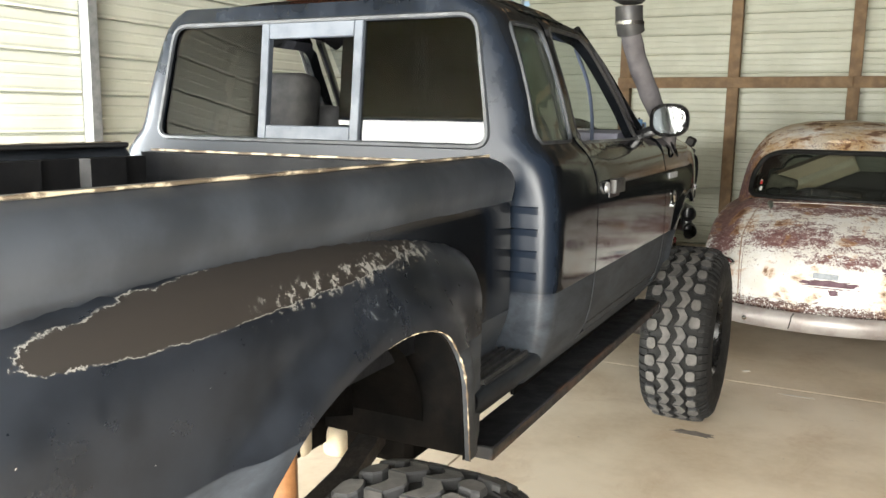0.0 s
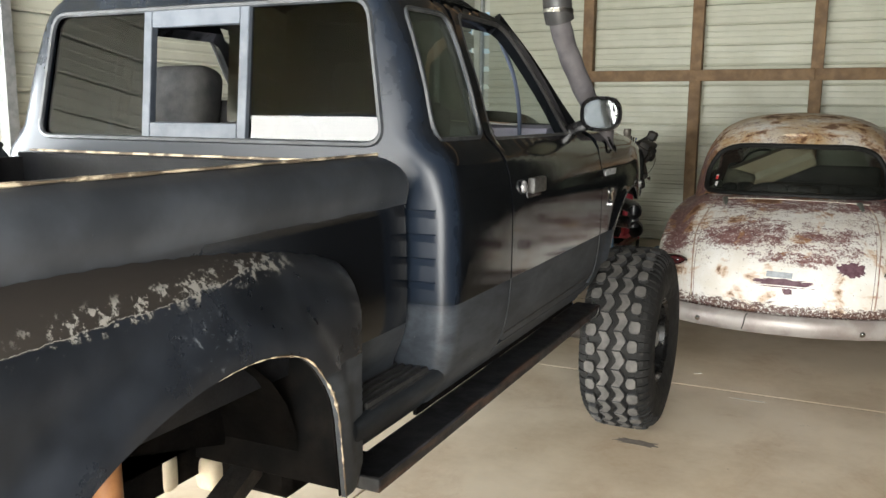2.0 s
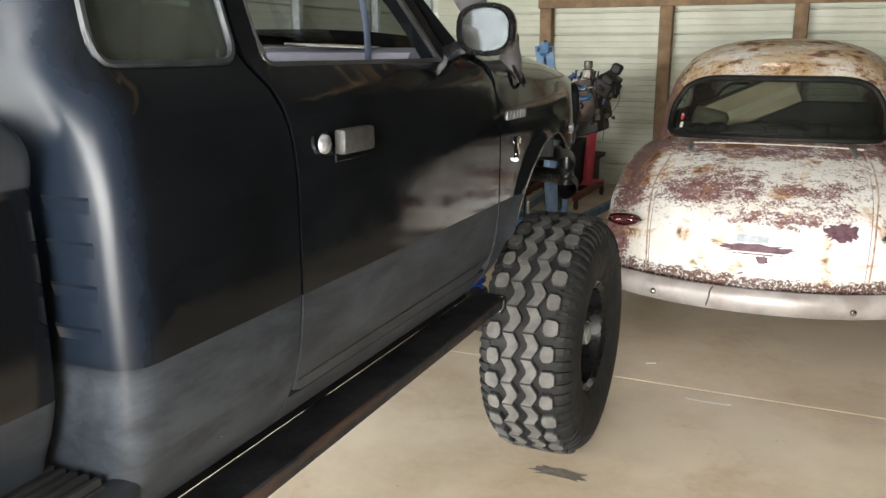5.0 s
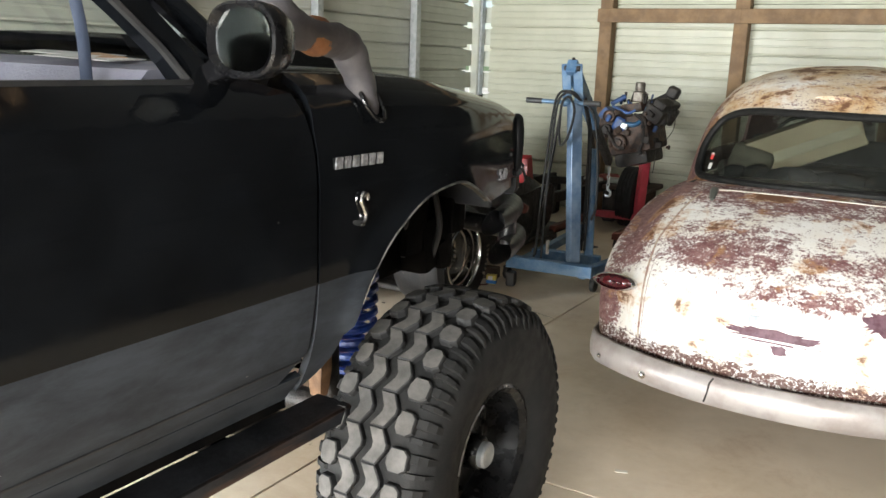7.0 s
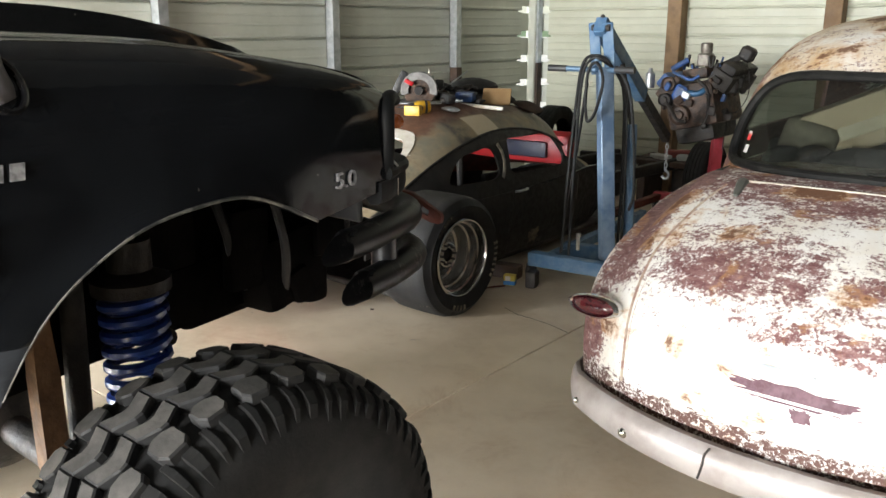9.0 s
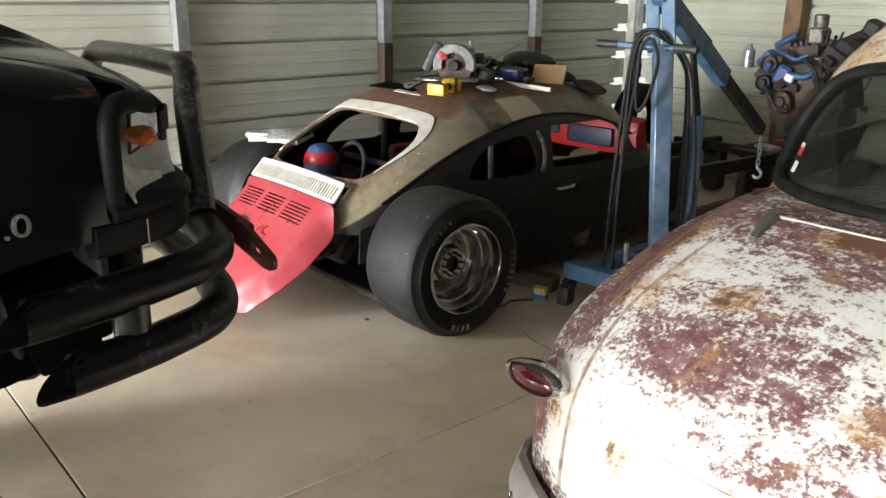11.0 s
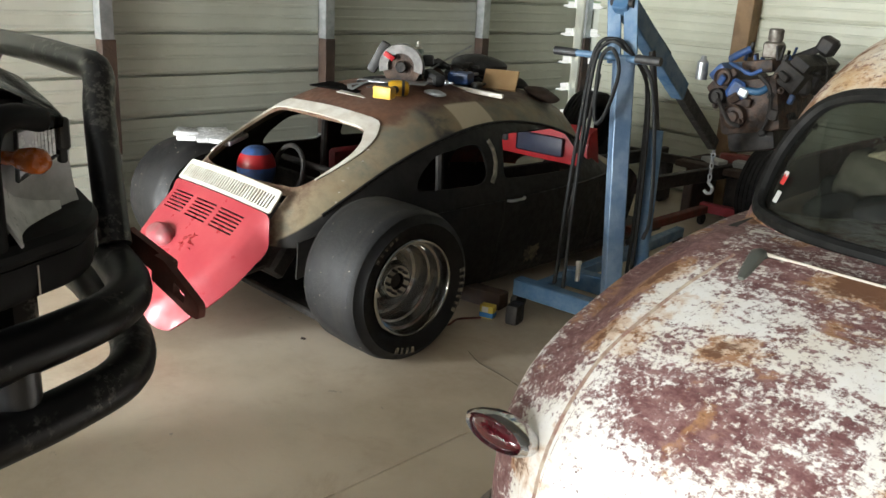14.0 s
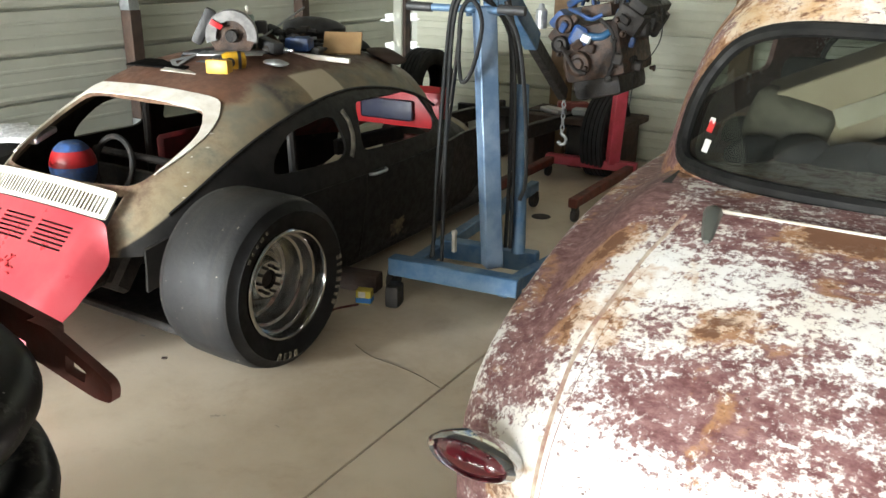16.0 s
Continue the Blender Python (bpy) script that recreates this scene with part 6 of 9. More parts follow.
def sedan_section(y, squash=1.0):
    top, crest, w = soft_at(F_TOP, y), soft_at(F_CREST, y), soft_at(F_WIDE, y)
    half = []
    for k in range(9):
        x = 0.60 * k / 8 * w / 0.85
        half.append((x, top - 0.02 * (k / 8) ** 2))
    a, b = half[-1], (w * 0.93, crest)
    for k in range(1, 6):
        t = k / 5
        half.append((a[0] + (b[0] - a[0]) * t, a[1] + (b[1] - a[1]) * (t * t * (3 - 2 * t)) - 0.012 * math.sin(t * math.pi)))
    low = 0.24
    for k in range(1, 8):
        t = k / 7 * math.pi / 2
        half.append((w * (0.93 + 0.07 * math.sin(t)), crest - 0.10 * (1 - math.cos(t))))
    for k in range(1, 5):
        t = k / 4
        half.append((w * (1 - 0.05 * t * t), (crest - 0.10) * (1 - t) + low * t))
    half.append((0.0, low))
    pts = half + [(-x, z) for x, z in half[-2:0:-1]]
    mid_z = 0.36
    return [Vector((FX + x, y + bow(x, y), mid_z + (z - mid_z) * squash)) for x, z in pts]


rings = [sedan_section(1.468, 0.02), sedan_section(1.469, 0.5), sedan_section(1.470, 0.9)]
rings += [sedan_section(y) for y in (1.470, 1.476, 1.485, 1.50, 1.525, 1.56, 1.61, 1.68, 1.77, 1.88, 2.0, 2.12, 2.25, 2.4, 2.6, 2.9, 3.3, 3.8, 4.4, 5.0, 5.4, 5.6)]
bm = bmesh.new()
loft(bm, rings, True, False)
part("body", bm, patina_mat, sedan, angle=60)

# deck lid, standing a little proud, with its seam
L_RUN = [0.0]
L_PTS = [(1.468, 0.365), (1.468, 0.45)] + [p for p in F_TOP[1:9]]
for a, b in zip(L_PTS, L_PTS[1:]):
    L_RUN.append(L_RUN[-1] + math.hypot(b[0] - a[0], b[1] - a[1]))


def lid_at(x, s, lift=0.007):
    tab_y, tab_z = ([(r, p[i]) for r, p in zip(L_RUN, L_PTS)] for i in (0, 1))
    y, z = soft_at(tab_y, s), soft_at(tab_z, s)
    e = 0.01
    dy, dz = soft_at(tab_y, s + e) - soft_at(tab_y, s - e), soft_at(tab_z, s + e) - soft_at(tab_z, s - e)
    k = math.hypot(dy, dz) or 1
    w = soft_at(F_WIDE, y)
    z -= 0.02 * min(1.0, abs(x) / (0.60 * w / 0.85)) ** 2 * max(0.0, min(1.0, (z - 0.36) / 0.2))
    return Vector((FX + x, y + bow(x, y) - lift * dz / k, z + lift * dy / k))


S_END = L_RUN[-1] - 0.01
lid_out = rounded([(-0.555, 0.0), (0.555, 0.0), (0.575, S_END * 0.5), (0.50, S_END), (-0.50, S_END), (-0.575, S_END * 0.5)], [0.03, 0.03, 0.3, 0.16, 0.16, 0.3], 8)
lid = part("deck_lid", sheet(lid_out, [], lid_at, 0.05, 0.012), patina_mat, sedan, angle=60)
bm = bmesh.new()
tube(bm, [lid_at(x, s, 0.001) for x, s in dense(lid_out, 0.04)] + [lid_at(*lid_out[0], 0.001)], 0.0035, 6, caps=False)
part("lid_seam", bm, rust_iron, lid)
# pale tubes beside the seam paint in the highlight along the crease
ridge_mat = material("tan_crease_highlight", (0.56, 0.49, 0.38), 0.6, 0, 0, (0.30, 0.15, 0.12), 18, 0.1, 60)
for sg in (1, -1):
    bm = bmesh.new()
    edge = [(sg * curve_at([(0.0, 0.575), (0.5, 0.597), (0.8, 0.56), (1.0, 0.515)], k), S_END * k) for k in np.linspace(0.04, 0.97, 24)]
    tube(bm, [lid_at(x + 0.003 * math.sin(9 * q), q, 0.0) for x, q in edge], 0.005, 6)
    part("crease_highlight", bm, ridge_mat, lid, "pale line painting the crease highlight beside the lid seam")
bm = bmesh.new()
tube(bm, [lid_at(x, S_END + 0.004, 0.006) for x in np.linspace(-0.48, 0.52, 24)], 0.005, 6)
part("white_bead", bm, white_trim, lid, "white bead along the lid's top seam")
for x in (-0.46, 0.46):
    bm = bmesh.new()
    p, q = lid_at(x + 0.02, S_END - 0.145, 0.012), lid_at(x - 0.004, S_END + 0.055, 0.020)
    tube(bm, smooth_path([p, p.lerp(q, 0.35) + Vector((0, -0.003, 0.004)), p.lerp(q, 0.75) + Vector((0, -0.004, 0.008)), q], 4), [0.006, 0.009, 0.011, 0.012, 0.013, 0.014, 0.015, 0.016, 0.017, 0.018, 0.018, 0.016, 0.012], 8, 1.25)
    part("lid_hinge", bm, material("dull_hinge", (0.16, 0.17, 0.15), 0.5, 0.5), lid, "dull grey lid hinge")


def s_of_z(z):
    return curve_at([(p[1], r) for r, p in zip(L_RUN, L_PTS)], z)


# number plate recess, a bare grey bracket and a raw patch below it
plate_s = s_of_z(0.605)
bm = sheet(rounded([(-0.27, plate_s - 0.07), (0.22, plate_s - 0.07), (0.22, plate_s + 0.06), (-0.27, plate_s + 0.06)], 0.02), [rounded([(-0.262, plate_s - 0.062), (0.212, plate_s - 0.062), (0.212, plate_s + 0.052), (-0.262, plate_s + 0.052)], 0.02)], lambda x, s: lid_at(x, s, 0.0105), 0.05, 0.004)
part("plate_surround", bm, patina_mat, lid)
bm = sheet(rounded([(-0.085, plate_s - 0.012), (0.075, plate_s - 0.016), (0.078, plate_s + 0.022), (-0.083, plate_s + 0.026)], 0.006), [], lambda x, s: lid_at(x, s, 0.013), 0.04, 0.005)
part("plate_bracket", bm, material("grey_bracket", (0.24, 0.26, 0.28), 0.5, 0.4, 0, (0.34, 0.36, 0.38), 25), lid, "bare grey plate bracket")
raw_mat = material("bare_maroon_patch", (0.085, 0.035, 0.05), 0.65, 0, 0, (0.15, 0.08, 0.10), 30, 0.1, 60)


def ragged(cx, cs, w, h, seed, n=40):
    rng = random.Random(seed)
    out = []
    for k in range(n):
        a = k * math.tau / n
        j = 1 + rng.uniform(-0.28, 0.22)
        out.append((cx + w * j * math.copysign(abs(math.cos(a)) ** 0.6, math.cos(a)), cs + h * j * math.copysign(abs(math.sin(a)) ** 0.6, math.sin(a))))
    return out


for cx, cs, w, h, seed in ((0.03, plate_s - 0.048, 0.185, 0.026, 3), (-0.06, plate_s - 0.055, 0.05, 0.022, 9), (0.42, plate_s + 0.075, 0.075, 0.045, 5), (0.05, plate_s - 0.10, 0.03, 0.02, 11)):
    bm = sheet(ragged(cx, cs, w, h, seed), [], lambda x, s: lid_at(x, s, 0.0088), 0.03, 0.0015)
    part("bare_patch", bm, raw_mat, lid, "bare maroon patch where the paint has gone")

# bumper, bolts, tail lamps
bump_mat = material("dull_silver_bumper", (0.42, 0.385, 0.365), 0.42, 0.25, 0, (0.30, 0.26, 0.24), 5, 0.1, 40, 0.12)
bm = bmesh.new()
rings = []
for x in np.linspace(-0.90, 0.90, 37):
    a = abs(x)
    y = 1.405 + 0.135 * (a / 0.63) ** 2.3 + (0.30 * max(0.0, (a - 0.82) / 0.08) ** 2)
    ring = []
    for dz, dy in ((-0.066, 0.012), (-0.055, 0.0), (-0.03, -0.012), (0.0, -0.016), (0.03, -0.012), (0.055, 0.002), (0.066, 0.02), (0.062, 0.05), (-0.06, 0.05)):
        ring.append(Vector((FX + x, y + dy, 0.285 + dz + (0.008 if x > 0 else 0) * x)))
    rings.append(ring)
loft(bm, rings)
bumper = part("bumper", bm, bump_mat, sedan, "dull silver painted rear bumper")
for x, r in ((-0.507, 0.018), (0.517, 0.018), (-0.76, 0.012), (0.76, 0.012)):
    y = 1.405 + 0.135 * (abs(x) / 0.63) ** 2.3 - 0.014
    bm = bmesh.new()
    lathe(bm, [(0, -0.014), (r * 0.6, -0.012), (r, -0.004), (r, 0.006)], (FX + x, y, 0.27), "y", 14)
    part("bumper_bolt", bm, chrome, bumper, "chrome bumper bolt")
bm = bmesh.new()
tube(bm, smooth_path([(0.52, 1.404, 0.352), (0.506, 1.400, 0.325), (0.502, 1.398, 0.29), (0.49, 1.402, 0.24)], 4), 0.004, 6)
part("split", bm, dark_metal, bumper, "dark split in the bumper")
lens_mat = material("dark_red_lens", (0.045, 0.004, 0.007), 0.12, 0, 0.6, (0.08, 0.006, 0.01), 25)
for sg in (-1, 1):
    m = Matrix.Translation((FX + sg * 0.722, 1.640, 0.636)) @ rot(0, 0, sg * 4) @ rot(-10, 0, 0)
    bz = bmesh.new()
    lathe(bz, [(0.0, 0.03), (0.9, 0.03), (1.0, 0.0), (0.99, -0.024), (0.86, -0.036), (0.8, -0.03), (0.8, -0.01)], (0, 0, 0), "y", 32)
    for v in bz.verts:
        v.co = m @ Vector((v.co.x * 0.108, v.co.y, v.co.z * 0.041))
    lamp = part("tail_lamp", bz, chrome, sedan, "oval chrome tail lamp with a dark red lens")
    ln = bmesh.new()
    lathe(ln, [(0.0, -0.046), (0.4, -0.042), (0.7, -0.032), (0.82, -0.018), (0.82, 0.0)], (0, 0, 0), "y", 32)
    for v in ln.verts:
        v.co = m @ Vector((v.co.x * 0.108, v.co.y, v.co.z * 0.041))
    part("lens", ln, lens_mat, lamp, "dark red lens")

# top with its large curved back window
top = Dome(FX, 3.65, [(0.98, 0.815, 1.30, 1.35), (1.05, 0.805, 1.255, 1.30), (1.2, 0.78, 1.175, 1.2), (1.36, 0.735, 1.05, 1.05), (1.45, 0.69, 0.95, 0.95), (1.55, 0.61, 0.79, 0.8), (1.63, 0.45, 0.55, 0.6), (1.665, 0.27, 0.32, 0.4), (1.678, 0.08, 0.1, 0.1)], 3.3)


def back_hole(pts, dome):
    return [dome.back_uv(x, z) for x, z in pts]


win_xz = rounded([(-0.66, 1.06), (0.65, 1.06), (0.64, 1.25), (0.52, 1.42), (-0.52, 1.42), (-0.65, 1.25)], [0.06, 0.06, 0.14, 0.2, 0.2, 0.14], 7)
win = back_hole(dense(win_xz, 0.05), top)
sides = []
for sg in (1, -1):
    q = [top.side_uv(y, z, sg) for y, z in rounded([(3.05, 1.13), (4.3, 1.13), (4.15, 1.42), (3.3, 1.43)], 0.08)]
    sides.append(q if sg > 0 else q[::-1])
screen = []
for sg in (1, -1):
    a, b, s0, s1 = 2.62, 3.1, top.s_of(1.13), top.s_of(1.44)
    q = rounded([(a, s0), (b, s0), (b, s1), (a + 0.05, s1)], 0.05)
    screen.append([(sg * u, v) for u, v in q])
bm = dome_sheet(top, [(-math.pi, 0.0), (math.pi, 0.0), (math.pi, top.s[-1]), (-math.pi, top.s[-1])], [win] + sides + screen, 0.055, 0.02)
bmesh.ops.remove_doubles(bm, verts=bm.verts, dist=0.0005)
part("top", bm, patina_mat, sedan, angle=60)
bm = bmesh.new()
lathe(bm, [(0.0, 0.004), (0.09, 0.001)], (FX, 3.65, 1.677), "z", 20)
part("crown", bm, patina_mat, sedan)
bm = bmesh.new()
loop = [top.at(u, v) for u, v in win]
tube(bm, loop + loop[:2], 0.02, 8, caps=False)
part("window_rubber", bm, material("old_black_window_rubber", (0.007, 0.007, 0.007), 0.6, 0, 0, (0.014, 0.014, 0.013), 14, 0.1, 90, spec=0.2), sedan, "black rubber window surround")
grown = [(u * 1.0, v) for u, v in win]
back_glass = glass("back_window_glass", (0.62, 0.66, 0.62), 0.02, 0.8)
bm = dome_sheet(top, grown, [], 0.06, 0.004, -0.012)
g = part("back_glass", bm, back_glass, sedan, "dusty back window")
g.visible_shadow = False
hazy(back_glass, (0.5, 0.5, 0.44), 0.015)
bm = bmesh.new()
tube(bm, [top.at(*top.back_uv(x, 1.505)) for x in np.linspace(-0.11, 0.06, 9)], [0.004, 0.012, 0.016, 0.018, 0.018, 0.018, 0.016, 0.012, 0.004], 8)
part("roof_vent", bm, patina_mat, sedan)
for z, c, w, h in ((1.165, (0.5, 0.03, 0.03), 0.026, 0.016), (1.18, (0.6, 0.6, 0.58), 0.024, 0.008), (1.118, (0.6, 0.6, 0.58), 0.026, 0.018)):
    u0, s0 = top.back_uv(-0.572, z)
    bm = dome_sheet(top, [(u0 - w / 2.4, s0 - h), (u0 + w / 2.4, s0 - h), (u0 + w / 2.4, s0 + h), (u0 - w / 2.4, s0 + h)], [], 0.02, 0.001, -0.004)
    part("sticker", bm, material("sticker_%s" % ("red" if c[1] < 0.1 else "white"), c, 0.5), sedan, "small window sticker")
# cabin
cabin = material("dark_cabin_trim", (0.03, 0.03, 0.029), 0.8, 0, 0, (0.06, 0.058, 0.05), 8, 0.2, 60)
part("parcel_shelf", boxed((FX, 2.75, 1.015), (1.3, 0.6, 0.04), 0.01), cabin, sedan)
bm = bmesh.new()
tube(bm, smooth_path([(FX - 0.1, 2.58, 1.05), (FX + 0.1, 2.62, 1.055), (FX + 0.22, 2.60, 1.05), (FX + 0.5, 2.64, 1.05)], 5), 0.014, 8)
part("shelf_trim", bm, cabin, sedan)
part("rear_seat_back", boxed((FX, 3.12, 0.93), (1.3, 0.2, 0.35), 0.06, rot(-12, 0, 0), 3), cabin, sedan)
part("front_seat_back", boxed((FX, 4.0, 0.96), (1.3, 0.18, 0.5), 0.06, rot(-10, 0, 0), 3), cabin, sedan)
bm = bmesh.new()
tube(bm, [(FX - 0.35 + 0.2 * math.cos(a), 4.35 - 0.1 * math.sin(a), 1.16 + 0.17 * math.sin(a)) for a in (k * math.tau / 24 for k in range(26))], 0.012, 8, caps=False)
part("steering_wheel", bm, cabin, sedan)
card = material("pale_cardboard", (0.55, 0.46, 0.33), 0.8, 0, 0, (0.48, 0.39, 0.27), 4, 0.05, 60)
carton_at = Matrix.Translation((FX - 0.20, 3.16, 1.235)) @ rot(0, -24, 12)
carton = thing("cardboard_box", (FX - 0.20, 3.16, 1.1), "pale cardboard carton with a loose flap on the sedan's back seat", "box")
part("carton", boxed((0, 0, 0), (0.62, 0.28, 0.22), 0.006, carton_at), card, carton)
part("flap", boxed((0, 0, 0), (0.46, 0.005, 0.06), 0.001, carton_at @ Matrix.Translation((0.06, -0.165, -0.015)) @ rot(-28, 0, 0)), material("white_inner_card", (0.66, 0.60, 0.48), 0.8, 0, 0, (0.56, 0.5, 0.38), 6), carton, "bent pale flap")
bm = bmesh.new()
block(bm, (FX - 0.44, 3.02, 1.12), (0.24, 0.16, 0.17), 0.05, rot(0, 16, 0), 3)
solo("cloth_bundle", bm, material("pale_cloth", (0.20, 0.18, 0.14), 0.9, 0, 0, (0.13, 0.115, 0.09), 20, 0.3, 50), "pale cloth bundle beside the carton", "bundle")
bm = bmesh.new()
rng = random.Random(31)
for k in range(9):
    bmesh.ops.create_icosphere(bm, subdivisions=2, radius=1.0, matrix=Matrix.Translation((FX - 0.50 + 0.125 * k, 2.86 + rng.uniform(-0.04, 0.04), 1.062)) @ rot(rng.uniform(-20, 20), rng.uniform(-20, 20), rng.uniform(0, 90)) @ Matrix.Diagonal((rng.uniform(0.09, 0.13), rng.uniform(0.06, 0.09), rng.uniform(0.04, 0.075), 1)))
solo("dark_jacket", bm, material("dark_jacket_cloth", (0.012, 0.013, 0.014), 0.85, 0, 0, (0.035, 0.036, 0.036), 14, 0.5, 40), "dark crumpled jacket on the sedan's parcel shelf", "jacket", angle=60)
for y in (2.05 + 0.75, 5.0):
    for sg in (-1, 1):
        bm = bmesh.new()
        lathe(bm, [(0.19, -0.08), (0.32, -0.09), (0.335, -0.05), (0.335, 0.05), (0.32, 0.09), (0.19, 0.08)], (FX + sg * 0.72, y, 0.335), "x", 32)
        part("wheel", bm, rubber, sedan)
for sg in (1,):
    bm = bmesh.new()
    lathe(bm, [(0, -0.02), (0.03, -0.015), (0.04, 0.0), (0.03, 0.02), (0, 0.025)], (FX + sg * 0.93, 3.75, 1.10), "y", 14)
    tube(bm, [(FX + sg * 0.93, 3.75, 1.10), (FX + sg * 0.80, 3.75, 1.03)], 0.008, 6)
    part("door_mirror", bm, chrome, sedan, "small round chrome door mirror")

# ---- the chopped race bug ----
BX = -2.47


def bug_mat(name, roof):
    m = bpy.data.materials.new(name)
    m.use_nodes = True
    nt = m.node_tree
    b = nt.nodes["Principled BSDF"]
    co = nt.nodes.new("ShaderNodeTexCoord").outputs["Object"]
    sep = nt.nodes.new("ShaderNodeSeparateXYZ")
    nt.links.new(co, sep.inputs[0])
    x, y, z = (sep.outputs[k] for k in "XYZ")
    n1 = noise_fac(nt, co, 5, 0.3, 0.7, 8, 0.65)
    n2 = noise_fac(nt, co, 22, 0.3, 0.7, 8, 0.7)
    black = mix(nt, n1, (0.008, 0.0075, 0.007), (0.020, 0.0175, 0.0155))
    if roof:
        brown = mix(nt, n1, (0.10, 0.048, 0.03), (0.19, 0.085, 0.05))
        brown = mix(nt, math_node(nt, "MULTIPLY", n2, 0.35), brown, (0.12, 0.10, 0.085))
        tan = mix(nt, noise_fac(nt, co, 5, 0.25, 0.75, 6, 0.55), (0.30, 0.235, 0.14), (0.135, 0.135, 0.11))
        tan = mix(nt, math_node(nt, "MULTIPLY", noise_fac(nt, co, 7, 0.45, 0.75, 4), 0.3), tan, (0.30, 0.17, 0.08))
        dx = math_node(nt, "ABSOLUTE", math_node(nt, "SUBTRACT", x, BX))
        rim = math_node(nt, "ADD", dx, math_node(nt, "MULTIPLY", math_node(nt, "SUBTRACT", n1, 0.5), 0.10))
        c = mix(nt, ramp(nt, rim, 0.40, 0.50), brown, tan)
        c = mix(nt, math_node(nt, "MULTIPLY", ramp(nt, y, 2.95, 2.8, 0.0, 0.45), ramp(nt, n2, 1.0, 0.1)), c, (0.34, 0.28, 0.18))
        # a pale square of filler and dark primer beside it
        sq = math_node(nt, "MULTIPLY", ramp(nt, math_node(nt, "ABSOLUTE", math_node(nt, "SUBTRACT", y, 3.47)), 0.13, 0.115), math_node(nt, "MULTIPLY", ramp(nt, x, -2.02, -2.0), ramp(nt, z, 0.925, 0.935)))
        c = mix(nt, sq, c, (0.55, 0.47, 0.33))
        sq2 = math_node(nt, "MULTIPLY", ramp(nt, math_node(nt, "ABSOLUTE", math_node(nt, "SUBTRACT", y, 3.24)), 0.10, 0.05), math_node(nt, "MULTIPLY", ramp(nt, x, -2.08, -2.0), ramp(nt, n1, -0.3, 0.9)))
        c = mix(nt, sq2, c, (0.045, 0.043, 0.043))
        dy = math_node(nt, "SUBTRACT", y, 3.62)
        drip = math_node(nt, "SUBTRACT", 0.945, math_node(nt, "MULTIPLY", math_node(nt, "MULTIPLY", dy, dy), 0.285))
        below = ramp(nt, math_node(nt, "SUBTRACT", z, drip), 0.006, -0.006)
        below = math_node(nt, "MULTIPLY", below, ramp(nt, dx, 0.44, 0.465))
        c = mix(nt, below, c, black)
    else:
        c = mix(nt, noise_fac(nt, co, 3.3, 0.66, 0.7, 8), black, (0.09, 0.075, 0.055))
    nt.links.new(c, b.inputs["Base Color"])
    b.inputs["Specular IOR Level"].default_value = 0.3
    nt.links.new(ramp(nt, n2, 0.0, 1.0, 0.42, 0.68), b.inputs["Roughness"])
    add_bump(nt, co, 25, 0.1, 0.006)
    return m


bug_top_mat, bug_side_mat = bug_mat("patched_primer_roof", True), bug_mat("dusty_black_body", False)
bug = thing("race_bug", (BX, 3.7, 0), "chopped vintage bug body in black and patchy primer with wide slicks", "car")
shell = Dome(BX, 3.62, [(0.44, 0.742, 1.40, 1.7), (0.52, 0.745, 1.37, 1.6), (0.62, 0.733, 1.30, 1.35), (0.70, 0.715, 1.21, 1.2), (0.79, 0.69, 1.06, 1.1), (0.87, 0.66, 0.905, 1.0), (0.95, 0.60, 0.75, 0.89), (1.02, 0.50, 0.59, 0.75), (1.08, 0.34, 0.395, 0.51), (1.11, 0.18, 0.21, 0.26), (1.117, 0.06, 0.07, 0.08)], 2.7, 3.2)
bw = rounded([(-0.43, 0.69), (0.43, 0.69), (0.475, 0.85), (0.385, 0.945), (-0.385, 0.945), (-0.475, 0.85)], [0.05, 0.05, 0.15, 0.2, 0.2, 0.15], 8)
bw_uv = back_hole(dense(bw, 0.04), shell)
nl, nr = shell.back_uv(-0.40, 0.66)[0], shell.back_uv(0.40, 0.66)[0]
s66 = shell.s_of(0.66)
holes = [bw_uv]
for sg in (1, -1):
    for pts, r in (([(2.96, 0.665), (3.40, 0.655), (3.46, 0.70), (3.43, 0.845), (3.36, 0.86), (3.12, 0.825), (3.0, 0.74)], 0.05), ([(3.57, 0.665), (4.28, 0.645), (4.36, 0.70), (4.22, 0.86), (4.1, 0.885), (3.6, 0.895)], 0.05)):
        q = [shell.side_uv(y, z, sg) for y, z in rounded(pts, r)]
        holes.append(q if sg > 0 else q[::-1])
    q = rounded([(2.45, shell.s_of(0.66)), (3.1, shell.s_of(0.66)), (3.1, shell.s_of(0.92)), (2.55, shell.s_of(0.92))], 0.08)
    holes.append([(sg * u, v) for u, v in q])
nl0, nr0 = shell.back_uv(-0.38, 0.45)[0], shell.back_uv(0.38, 0.45)[0]
out = [(-math.pi, 0.0), (nl0, 0.0), (nl, s66), (nr, s66), (nr0, 0.0), (math.pi, 0.0), (math.pi, shell.s[-1]), (-math.pi, shell.s[-1])]
bm = dome_sheet(shell, out, holes, 0.04, 0.014)
bmesh.ops.remove_doubles(bm, verts=bm.verts, dist=0.0005)
part("roof_shell", bm, bug_top_mat, bug, angle=60)
bm = bmesh.new()
lathe(bm, [(0.0, 0.003), (0.07, 0.0)], (BX, 3.62, 1.117), "z", 20)
part("roof_crown", bm, bug_top_mat, bug)
